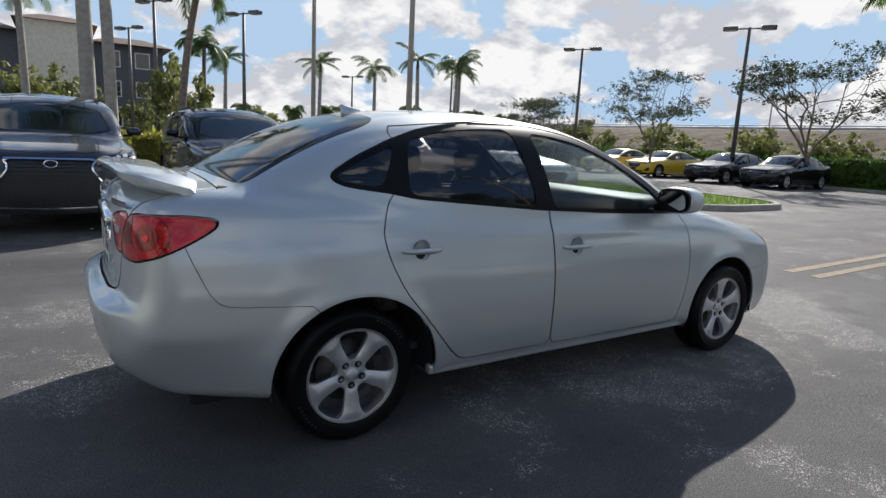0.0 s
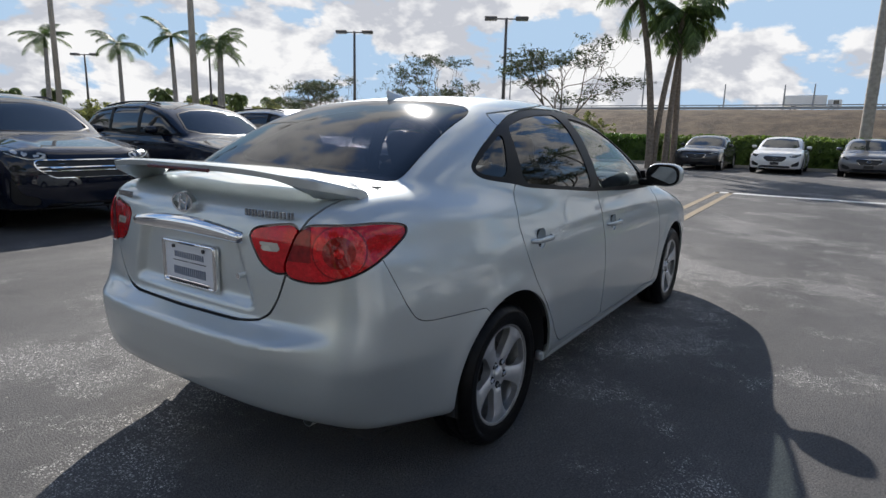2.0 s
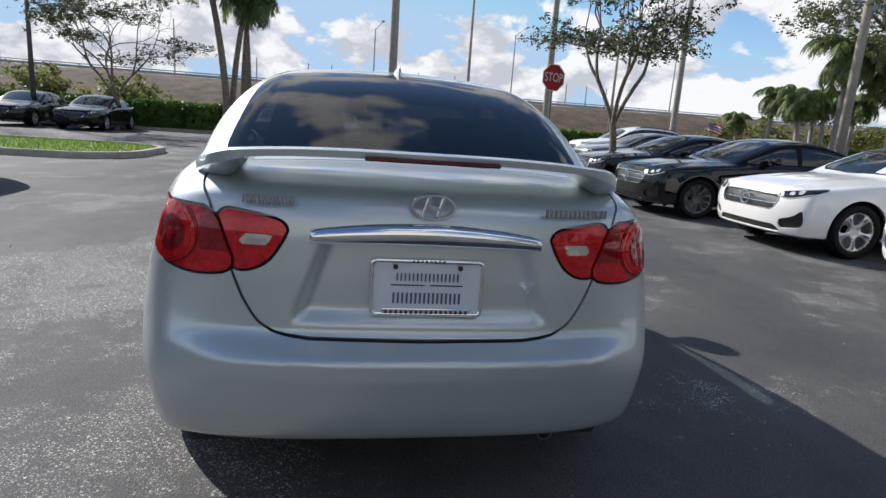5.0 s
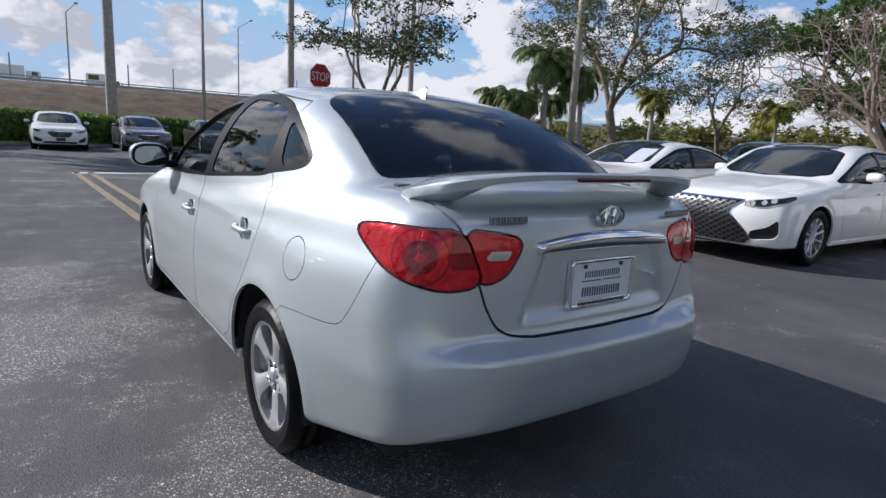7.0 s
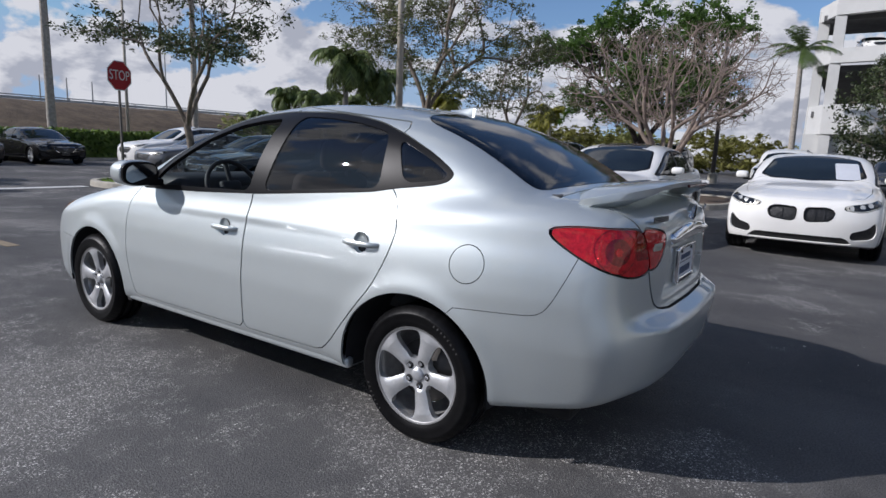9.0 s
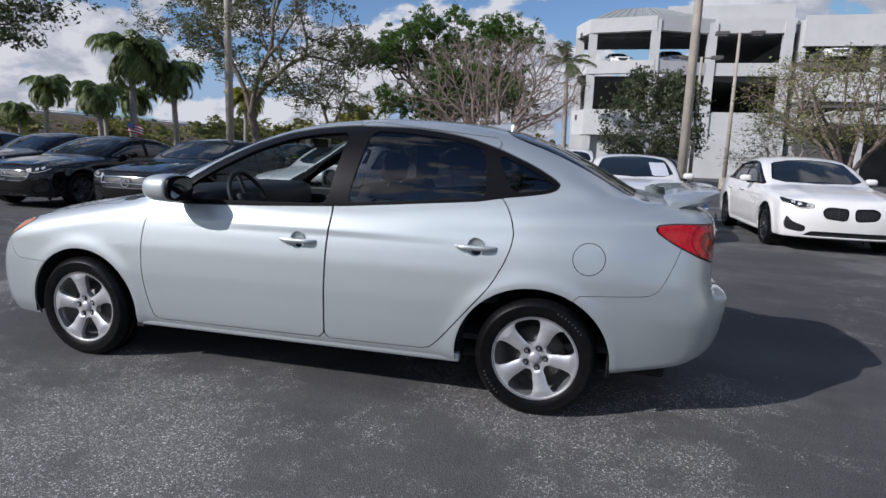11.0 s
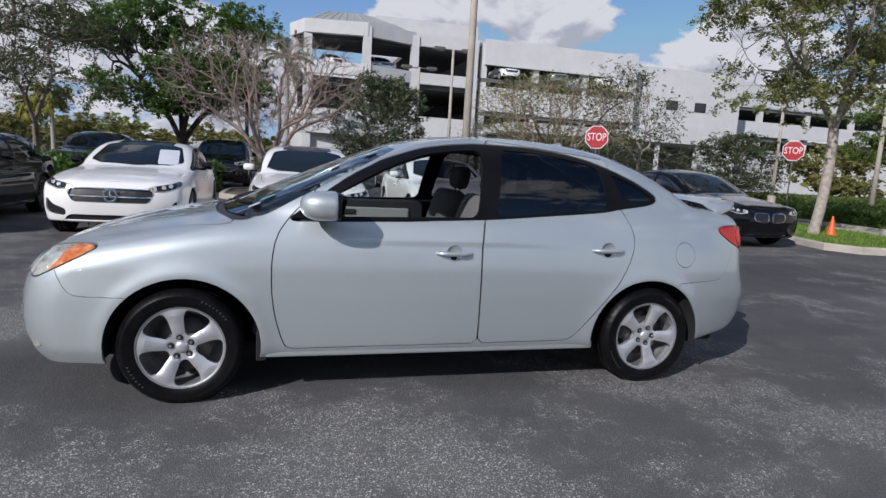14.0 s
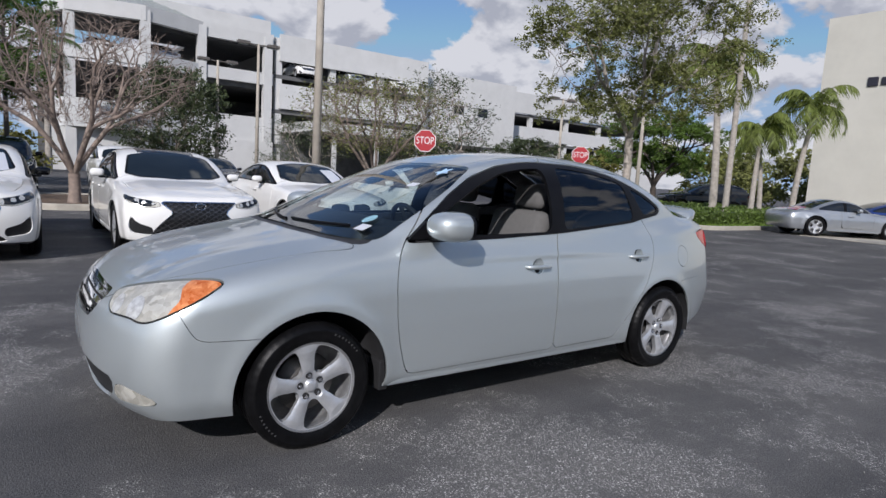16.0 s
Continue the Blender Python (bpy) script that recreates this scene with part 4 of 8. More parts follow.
    for half in halves(li):
        lamp = add("boot_light", half, RED_LENS, trunk)
        rev, _ = split(offset(half, 0.002), lambda V: np.maximum(np.abs(absy(V) - 0.445 + (V[:, 2] - 0.905) * 0.5) - 0.038, np.abs(V[:, 2] - 0.905) - 0.014))
        if len(rev[2]):
            add("reverse_lens", rev, CLEAR_LENS, lamp, 0.004)
    for half in halves(lf):
        lamp = add("headlight", half, CLEAR_LENS, label="hazy clear headlight with an amber corner")
        amb, _ = split(offset(half, 0.002), lambda V: np.maximum(-0.672 - head_u(V) + 0.012 * np.sin((V[:, 2] - 0.70) * 60), 0.60 - V[:, 2]))
        if len(amb[2]):
            add("turn_signal", amb, AMBER, lamp, 0.0)
        for uu, r in ((-0.985, 0.036), (-0.86, 0.046)):
            bowl, _ = split(offset(half, 0.0022), lambda V: np.hypot(head_u(V) - uu, V[:, 2] - 0.675) - r)
            if len(bowl[2]):
                add("reflector", bowl, LAMP_BOWL, lamp, 0.002)
    for half in halves(fg):
        add("fog_light", half, CLEAR_LENS)
    add("grille", offset(grl, -0.03), PLASTIC, depth=0.0)
    for z in (0.585, 0.615, 0.645, 0.675, 0.70):
        bar, _ = split(offset(grl, 0.0), lambda V: np.abs(V[:, 2] - z) - 0.0105)
        if len(bar[2]):
            add("grille_bar", bar, CHROME, depth=0.015)
    add("air_intake", offset(itk, -0.03), PLASTIC, depth=0.0)

    # rear fittings
    lipline = line([(-0.64, -1.95), (-0.60, -2.0), (-0.5, -2.06), (0, -2.105), (0.5, -2.06), (0.60, -2.0), (0.64, -1.95)], 0.03)
    ys = np.linspace(-0.635, 0.635, 64)
    V, F = [], []
    for y in ys:
        e = 1 - 0.75 * np.clip((abs(y) - 0.50) / 0.13, 0, 1) ** 2
        x = float(lipline(y))
        q = min(max((abs(y) - 0.45) / 0.09, 0), 1)
        foot = 0.055 * q * q * (3 - 2 * q) * e
        zt = 1.146 - 0.03 * (abs(y) / 0.6) ** 3 - 0.040 * (1 - e)
        prof = [(x + 0.145 * e, zt - 0.020), (x + 0.10 * e, zt - 0.003), (x, zt + 0.004), (x - 0.095 * e, zt + 0.010), (x - 0.112 * e, zt + 0.004), (x - 0.108 * e, zt - 0.014 - 0.2 * foot), (x - 0.03 * e, zt - 0.013 - foot), (x + 0.08 * e, zt - 0.019 - foot)]
        V += [(px, y, pz) for px, pz in prof]
    k = 8
    for i in range(len(ys) - 1):
        F += [(i * k + j, (i + 1) * k + j, (i + 1) * k + (j + 1) % k, i * k + (j + 1) % k) for j in range(k)]
    F += [tuple(range(k)), tuple(reversed(range((len(ys) - 1) * k, len(ys) * k)))]
    wing_mesh = mesh_of("spoiler", V, F, SILVER)
    wing_mesh.set_sharp_from_angle(angle=radians(32))
    wing = put("spoiler", wing_mesh, trunk)
    part("brake_light", boxed((0.012, 0.36, 0.013), (-2.2105, -0.01, 1.133), 0.004), BRAKE_LENS, wing)
    V, F = [], []
    for y in np.linspace(-0.315, 0.315, 40):
        x = -2.203 + 0.40 * abs(y) ** 4 + 0.03 * y * y
        zt, zb = 0.967 - 0.27 * y * y, 0.907 - 0.05 * y * y
        ym = y - 0.012
        V += [(x + 0.03, ym, zt), (x - 0.005, ym, zt - 0.001), (x - 0.016, ym, zt - 0.35 * (zt - zb)), (x - 0.013, ym, zb + 0.004), (x - 0.002, ym, zb), (x + 0.03, ym, zb)]
    F = [(i * 6 + j, (i + 1) * 6 + j, (i + 1) * 6 + j + 1, i * 6 + j + 1) for i in range(39) for j in range(5)] + [(0, 1, 2, 3, 4, 5), tuple(39 * 6 + j for j in (5, 4, 3, 2, 1, 0))]
    put("chrome_strip", mesh_of("chrome_strip", V, F, CHROME), trunk, "chrome strip over the number plate")
    # badge: an oval ring with a slanted bar figure
    bm = bmesh.new()
    n = 40
    ring = [[bm.verts.new((-2.200 + d, -0.018 + math.cos(2 * math.pi * i / n) * (0.062 - w), 1.014 + math.sin(2 * math.pi * i / n) * (0.036 - w))) for i in range(n)] for d, w in ((0.012, 0), (-0.006, 0.001), (-0.006, 0.007), (0.012, 0.008))]
    for r in range(3):
        for i in range(n):
            bm.faces.new((ring[r][i], ring[r][(i + 1) % n], ring[r + 1][(i + 1) % n], ring[r + 1][i]))
    for y in (-0.038, 0.002):
        box(bm, (0.012, 0.010, 0.056), (-2.197, y, 1.014), 0.002, Matrix.Rotation(0.30, 4, "X"))
    box(bm, (0.012, 0.040, 0.009), (-2.197, -0.018, 1.014), 0.002, Matrix.Rotation(0.35, 4, "X"))
    part("badge", bm, CHROME, trunk, "chrome oval badge")
    for y0, y1, z, h, nn in ((0.345, 0.482, 1.010, 0.022, 7), (-0.535, -0.335, 1.008, 0.022, 7)):
        w = (y1 - y0) / nn
        for i in range(nn):
            for q in (-0.24, 0.24):
                yc = y0 + w * (i + 0.5 + q)
                part("badge_bar", boxed((0.006, w * 0.30, h), (-2.193 + 0.40 * yc ** 4 + 0.03 * yc * yc, yc, z), 0.001), BADGE_STEEL, trunk)
    py, pz = -0.016, 0.787
    plate = part("license_plate", boxed((0.006, 0.302, 0.150), (-2.187, py, pz), 0.002), WHITE, trunk, "white dealer plate in a chrome frame")
    # chrome frame with round corners: nested rounded rectangles swept into a moulding
    def corner_ring(hw, hh, rad, x):
        return [(x, py + sy_ * (hw - rad) + rad * math.cos(a), pz + sz_ * (hh - rad) + rad * math.sin(a)) for sy_, sz_, a0 in ((1, 1, 0), (-1, 1, 90), (-1, -1, 180), (1, -1, 270)) for a in [radians(a0 + 18 * i) for i in range(6)]]

    bm = bmesh.new()
    loops = [[bm.verts.new(p) for p in corner_ring(*q)] for q in ((0.160, 0.083, 0.016, -2.178), (0.160, 0.083, 0.016, -2.192), (0.157, 0.080, 0.015, -2.198), (0.150, 0.071, 0.010, -2.198), (0.147, 0.068, 0.008, -2.190))]
    for a, b in zip(loops, loops[1:]):
        for i in range(24):
            bm.faces.new((a[i], b[i], b[(i + 1) % 24], a[(i + 1) % 24]))
    bmesh.ops.recalc_face_normals(bm, faces=bm.faces)
    part("plate_frame", bm, CHROME, plate, smooth=True)
    part("frame_rail", boxed((0.008, 0.25, 0.017), (-2.194, py, pz - 0.066), 0.003), CHROME, plate)
    blue_ink = mat("blue_ink", (0.075, 0.10, 0.16), rough=0.6)
    for z, h, w, nn, thick in ((pz + 0.030, 0.022, 0.180, 8, 0.0042), (pz - 0.030, 0.031, 0.196, 8, 0.0056)):
        for i in range(nn):
            for q in (-0.25, 0.25):
                part("letter_bar", boxed((0.003, thick, h), (-2.1905, py + w * ((i + 0.5 + q) / nn - 0.5), z)), blue_ink, plate)
    for y0, y1 in ((-0.100, -0.008), (0.008, 0.100)):
        part("rule", boxed((0.003, y1 - y0, 0.003), (-2.1905, py + (y0 + y1) / 2, pz + 0.007)), INK, plate)
    for i in range(17):
        part("frame_mark", boxed((0.003, 0.007, 0.009), (-2.1985, py - 0.112 + 0.014 * i, pz - 0.068)), INK, plate)
    for i in range(8):
        part("frame_mark", boxed((0.003, 0.006, 0.006), (-2.1985, py - 0.042 + 0.012 * i, pz + 0.0755)), INK, plate)
    for y in (0.09, -0.09):
        part("bolt", tubed((-2.185, py + y, pz + 0.058), (-2.196, py + y, pz + 0.058), 0.008, 0.007, 8), INK, plate)
    part("boot_lock", tubed((-2.165, -0.303, 0.790), (-2.199, -0.303, 0.790), 0.011, 0.010, 14), CHROME, trunk)
    V, F = lathe([(0.024, 0), (0.027, 0.0), (0.027, 0.14), (0.022, 0.14), (0.022, 0.01)], 20)
    put("exhaust_pipe", mesh_of("exhaust_pipe", V, F, STEEL), car, "steel exhaust tip", pose(-2.05, -0.46, 0.262, 0, -8, -90))
    # shark-fin aerial
    bm = bmesh.new()
    secs = []
    for t in np.linspace(0, 1, 9):
        x = -0.895 - 0.16 * t
        h = 0.050 * t ** 1.3 if t < 0.9 else 0.050 * (1 - (t - 0.9) / 0.3)
        w = 0.030 * math.sin(math.pi * min(1, 0.15 + t * 0.8))
        zb = 1.432 + 0.024 * (1 - t)
        secs.append([bm.verts.new(p) for p in ((x, w, zb - 0.02), (x - 0.01, w * 0.35, zb + h * 0.7), (x - 0.02, 0, zb + h), (x - 0.01, -w * 0.35, zb + h * 0.7), (x, -w, zb - 0.02))])
    for a, b in zip(secs, secs[1:]):
        for j in range(4):
            bm.faces.new((a[j], b[j], b[j + 1], a[j + 1]))
    bm.faces.new(secs[-1])
    part("aerial", bm, SILVER, car, "shark-fin roof aerial", smooth=True)

    # handles, mirrors, sills, flaps
    for (name, side), x, z in ((("front_door", "l"), -0.065, 0.795), (("rear_door", "l"), -1.02, 0.826), (("front_door", "r"), -0.065, 0.795), (("rear_door", "r"), -1.02, 0.826)):
        s = 1 if side == "l" else -1
        lo_y, hi_y = 0.6, 0.95
        for _ in range(30):
            y = (lo_y + hi_y) / 2
            lo_y, hi_y = (y, hi_y) if field(np.array([x]), np.array([y]), np.array([z]))[0] < 0 else (lo_y, y)
        y = s * y
        V, F = lathe([(0.001, -0.0122), (0.020, -0.0118), (0.034, -0.0095), (0.043, -0.002), (0.046, 0.0005)], 28)
        V = V * (0.94, 1, 1.06)
        put("handle_cup", mesh_of("handle_cup", V * (1, s, 1), [f if s < 0 else f[::-1] for f in F], SILVER), doors[name, side], "", pose(x, y + s * 0.0005, z))
        bm = bmesh.new()
        secs = []
        for t in np.linspace(-1, 1, 15):
            hh = 0.0135 * (1 - 0.45 * abs(t) ** 3)
            yo = 0.034 * (1 - abs(t) ** 5) + 0.002
            secs.append([bm.verts.new((x + 0.107 * t, y + s * (yo - (0.010 if q in (0, 3) else 0)), z + hh * v)) for q, v in ((0, 1), (1, 0.7), (1, -0.7), (0, -1))])
        for a, b in zip(secs, secs[1:]):
            for j in range(4):
                bm.faces.new((a[j], b[j], b[(j + 1) % 4], a[(j + 1) % 4]))
        bm.faces.new(secs[0]); bm.faces.new(secs[-1])
        bmesh.ops.recalc_face_normals(bm, faces=bm.faces)
        part("handle", bm, SILVER, doors[name, side], smooth=True)

    def mirror_field(x, y, z):
        u, v, w = (x - 0.635) / 0.138, (y - 0.945) / 0.112, (z - 1.04) / 0.075
        e = (np.abs(u) ** 2.6 + np.abs(v) ** 2.6 + np.abs(w) ** 2.6) ** (1 / 2.6) - 1
        return smax(e * 0.09, 0.590 - x, 0.015)

    V, N, F = surface(mirror_field, (0.45, 0.78, 0.92), (0.82, 1.15, 1.16), 0.012)
    for s in (1, -1):
        VV = V * (1, s, 1); NN = N * (1, s, 1); FF = F if s > 0 else F[:, ::-1]
        mi = put("door_mirror", mesh_of("door_mirror", VV, FF, SILVER, NN), doors["front_door", "l" if s > 0 else "r"])
        bm = bmesh.new()
        g = bmesh.ops.create_circle(bm, cap_ends=True, segments=28, radius=1)["verts"]
        for v in g:
            r = (abs(v.co.x) ** 3 + abs(v.co.y) ** 3) ** (1 / 3)
            v.co = Vector((0, s * 0.945 + v.co.x / r * 0.092, 1.04 + v.co.y / r * 0.057))
        part("mirror_glass", bm, mat("mirror_glass", (0.50, 0.53, 0.55), rough=0.02, metal=1.0), mi, "", pose(0.566, s * 0.945, 1.04, 0, -14, s * 5) @ pose(0, -s * 0.945, -1.04))
        bm = bmesh.new()
        g = bmesh.ops.create_cone(bm, cap_ends=True, segments=28, radius1=1, radius2=1, depth=0.022)["verts"]
        for v in g:
            q = (abs(v.co.x) ** 3 + abs(v.co.y) ** 3) ** (1 / 3)
            v.co = Vector((0.586 - v.co.z, s * 0.945 + v.co.x / q * 0.104, 1.04 + v.co.y / q * 0.067))
        bmesh.ops.recalc_face_normals(bm, faces=bm.faces)
        part("mirror_bezel", bm, TRIM, mi)
        part("mirror_foot", boxed((0.085, 0.11, 0.045), (0.66, s * 0.835, 0.985), 0.012), TRIM, mi)
        bm = bmesh.new()
        vs = [bm.verts.new((x, s * y, z)) for x, y, z in ((0.82, 0.812, 0.960), (0.700, 0.815, 0.968), (0.700, 0.795, 1.055))]
        f = bm.faces.new(vs)
        r = bmesh.ops.extrude_face_region(bm, geom=[f])
        bmesh.ops.translate(bm, vec=(0, -s * 0.03, 0), verts=[v for v in r["geom"] if isinstance(v, bmesh.types.BMVert)])
        bmesh.ops.recalc_face_normals(bm, faces=bm.faces)
        part("mirror_sail", bm, TRIM, mi)
        part("sill", boxed((1.90, 0.045, 0.052), (-0.012, s * 0.841, 0.254), 0.015), SILVER, car)
        for x, deep, high in ((0.952, 0.050, 0.15), (-1.690, 0.014, 0.09)):
            part("mud_flap", boxed((deep, 0.11, high), (x, s * 0.795, 0.285), 0.006), DARK, car, "black rubber mud flap")
        # dark wheel housings
        for x, r, k in ((1.322, 0.372, 1), (-1.315, 0.372, 1)):
            V2, F2 = lathe([(r, 0.86), (r, 0.48), (0.05, 0.48)], 36)
            V2 = V2 * (1, s, 1)
            keep = [f for f in F2 if V2[list(f), 2].mean() > -0.06]
            put("wheel_housing", mesh_of("wheel_housing", V2, keep, DARK), car, "", pose(x, 0, 0.30))
    # wheels
    for x in (1.335, -1.338):
        for s in (1, -1):
            turn = pose(x, s * (0.778 if x > 0 else 0.768), 0.294, 0, 0, 0 if s > 0 else 180)
            w = put("wheel", BIG_TYRE.copy(), car, "black tyre on a five-spoke alloy rim", turn)
            spin = pose(0, 0, 0, 0, {(True, 1): 46, (False, 1): 15, (True, -1): 40, (False, -1): 0}[x > 0, s], 0)
            put("rim", BIG_RIM, w, "five-spoke silver alloy rim", pose(0, 0.088, 0) @ spin)
            put("rim_barrel", BIG_BARREL, w, "", pose(0, 0.088, 0))
            put("brake_disc", BRAKE, w, "", pose(0, 0.07, 0))
            put("hub_cap", HUBCAP, w, "", pose(0, 0.088, 0))
            for a0, count, rr in ((20, 7, 0.262), (215, 8, 0.262)):
                for i in range(count):
                    put("sidewall_mark", SIDE_MARK, w, "", pose(0, 0, 0, 0, a0 + 4.6 * i, 0) @ pose(rr, 0.1015, 0))
            star_lugs(w, pose(0, 0.094, 0) @ spin)
    # underbody
    part("floor_pan", boxed((3.9, 1.36, 0.06), (-0.02, 0, 0.235), 0.02), DARK, car, "dark underbody")
    # cabin
    part("dashboard", boxed((0.46, 1.36, 0.24), (0.82, 0, 0.90), 0.07), PLASTIC, car, "dark grey dashboard", smooth=True)
    part("parcel_shelf", boxed((0.42, 1.2, 0.05), (-1.62, 0, 1.06), 0.015), CLOTH_DK, car)
    part("cabin_floor", boxed((2.7, 1.44, 0.03), (-0.35, 0, 0.33)), CLOTH_DK, car)
    for s in (1, -1):
        part("door_card", boxed((1.02, 0.05, 0.60), (0.26, s * 0.775, 0.67), 0.015), PLASTIC, car)
        card = part("door_insert", boxed((0.66, 0.03, 0.125), (0.20, s * 0.748, 0.842), 0.012), PALE_TRIM, car, "pale grey door lining")
        part("inner_handle", boxed((0.12, 0.022, 0.042), (0.36, s * 0.731, 0.868), 0.010), PLASTIC, card)
        part("armrest", boxed((0.55, 0.07, 0.06), (0.2, s * 0.735, 0.755), 0.02), PALE_TRIM, car)
        for x in (-0.11, -0.98):
            seat = part("seat", boxed((0.52, 0.52, 0.17), (x + 0.12, s * 0.37, 0.56), 0.06), CLOTH, car, "grey cloth seat", smooth=True)
            part("backrest", boxed((0.15, 0.50, 0.55), (x - 0.19, s * 0.37, 0.83), 0.06, Matrix.Rotation(-0.30, 4, "Y")), CLOTH, seat, smooth=True)
            part("headrest", boxed((0.10, 0.27, 0.17), (x - 0.325, s * 0.37, 1.185), 0.045, Matrix.Rotation(-0.2, 4, "Y")), CLOTH, seat, smooth=True)
            for d in (0.06, -0.06):
                part("headrest_post", tubed((x - 0.29, s * 0.37 + d, 1.04), (x - 0.32, s * 0.37 + d, 1.13), 0.007, 0.007, 8), STEEL, seat)
    bm = bmesh.new()
    n, k = 32, 8
    vs = [[bm.verts.new(((0.185 + 0.015 * math.cos(b)) * math.cos(a), (0.185 + 0.015 * math.cos(b)) * math.sin(a), 0.015 * math.sin(b))) for b in np.linspace(0, 2 * math.pi, k, endpoint=False)] for a in np.linspace(0, 2 * math.pi, n, endpoint=False)]
    for i in range(n):
        for j in range(k):
            bm.faces.new((vs[i][j], vs[(i + 1) % n][j], vs[(i + 1) % n][(j + 1) % k], vs[i][(j + 1) % k]))
    box(bm, (0.15, 0.12, 0.05), (0, 0, -0.02), 0.02); box(bm, (0.34, 0.03, 0.02), (0, 0, -0.01), 0.005); box(bm, (0.03, 0.18, 0.02), (0, -0.09, -0.01), 0.005)
    part("steering_wheel", bm, PLASTIC, car, "black steering wheel", pose(0.52, 0.37, 0.94) @ Matrix.Rotation(-1.15, 4, "Y") @ Matrix.Rotation(1.57, 4, "Z"), True)
    part("inside_mirror", boxed((0.03, 0.20, 0.06), (0.22, 0, 1.31), 0.01), PLASTIC, car)
    def skin(x, y):
        """Height of the body's surface at a point of the plan."""
        zs = np.linspace(1.5, 0.8, 700)
        inside = field(np.full(700, x), np.full(700, y), zs) < 0
        return float(zs[int(np.argmax(inside))])

    for y0, y1 in ((0.56, 0.04), (0.0, -0.50)):
        ys = np.linspace(y0, y1, 9)
        part("wiper", pipe([(1.15 - 0.40 * y * y - 0.02 * k / 8, y, skin(1.15 - 0.40 * y * y - 0.02 * k / 8, y) + 0.006) for k, y in enumerate(ys)], 0.008, 6), TRIM, car)
    # stickers inside the windscreen
    slope = Matrix.Rotation(math.radians(23.5), 4, "Y")
    bm = bmesh.new()
    star = [bm.verts.new(((0.075 if i % 2 == 0 else 0.035) * math.cos(math.pi * i / 5), (0.075 if i % 2 == 0 else 0.035) * math.sin(math.pi * i / 5), 0)) for i in range(10)]
    bm.faces.new(star)
    part("sticker", bm, mat("blue_star", (0.45, 0.65, 0.90), rough=0.4, vary=0.2), car, "blue star sticker on the windscreen", pose(0.37, 0.45, skin(0.37, 0.45) + 0.010) @ slope @ Matrix.Scale(0.9, 4))
    bm = bmesh.new()
    bmesh.ops.create_circle(bm, cap_ends=True, segments=24, radius=0.045)
    part("sticker", bm, mat("round_sticker", (0.25, 0.45, 0.52), rough=0.5, vary=0.3, scale=40), car, "round sticker on the windscreen", pose(0.935, 0.61, skin(0.935, 0.61) + 0.010) @ slope)
    part("paper_slip", boxed((0.06, 0.10, 0.002), (0, 0, 0)), WHITE, car, "", pose(1.0, 0.655, skin(1.0, 0.655) + 0.010) @ slope)
    part("paper_slip", boxed((0.05, 0.08, 0.002), (0, 0, 0)), WHITE, car, "", pose(0.57, 0.44, skin(0.57, 0.44) + 0.008) @ slope)
    return car


build_sedan()


# ---- parked cars ----
SHAPES = {
    # length, width, wheelbase, front overhang, wheel radius, belt, bonnet-boot line, roof line (x from the middle, forward)
    "saloon": (4.90, 1.87, 2.90, 0.88, 0.335, 0.95,
               [(2.5, 0.66), (2.42, 0.755), (2.3, 0.815), (2.0, 0.875), (1.6, 0.925), (1.15, 0.975), (0.8, 1.0), (-1.2, 1.04), (-2.1, 1.09), (-2.35, 1.06), (-2.5, 0.98)],
               [(1.6, 0.74), (1.12, 0.97), (0.7, 1.17), (0.25, 1.37), (0.0, 1.425), (-0.35, 1.455), (-0.8, 1.44), (-1.2, 1.37), (-1.6, 1.22), (-1.95, 1.06), (-2.3, 0.9)]),
    "coupe": (4.70, 1.85, 2.80, 0.85, 0.335, 0.93,
              [(2.4, 0.66), (2.32, 0.745), (2.2, 0.80), (1.9, 0.86), (1.5, 0.915), (1.0, 0.96), (0.7, 0.98), (-1.2, 1.03), (-2.0, 1.06), (-2.3, 1.03), (-2.4, 0.96)],
              [(1.45, 0.74), (0.95, 0.97), (0.55, 1.16), (0.1, 1.34), (-0.2, 1.385), (-0.5, 1.395), (-0.9, 1.36), (-1.3, 1.26), (-1.7, 1.12), (-2.05, 0.98), (-2.3, 0.85)]),
    "suv": (4.75, 1.92, 2.75, 0.93, 0.37, 1.13,
            [(2.45, 0.72), (2.36, 0.88), (2.2, 0.98), (1.8, 1.05), (1.3, 1.12), (0.95, 1.15), (0.0, 1.16), (-2.1, 1.20), (-2.4, 1.12)],
            [(1.5, 0.92), (1.12, 1.12), (0.8, 1.30), (0.4, 1.53), (0.15, 1.62), (-0.3, 1.69), (-1.0, 1.69), (-1.7, 1.63), (-2.05, 1.45), (-2.3, 1.15), (-2.5, 0.85)]),
    "roadster": (4.40, 1.80, 2.48, 0.95, 0.335, 0.84,
                 [(2.25, 0.55), (2.15, 0.64), (2.0, 0.71), (1.5, 0.80), (0.9, 0.86), (0.5, 0.87), (-1.0, 0.93), (-1.7, 0.90), (-2.1, 0.80), (-2.25, 0.70)],
                 [(1.1, 0.68), (0.7, 0.88), (0.4, 1.05), (0.1, 1.20), (-0.2, 1.255), (-0.5, 1.25), (-0.9, 1.13), (-1.35, 0.93), (-1.7, 0.8)]),
}


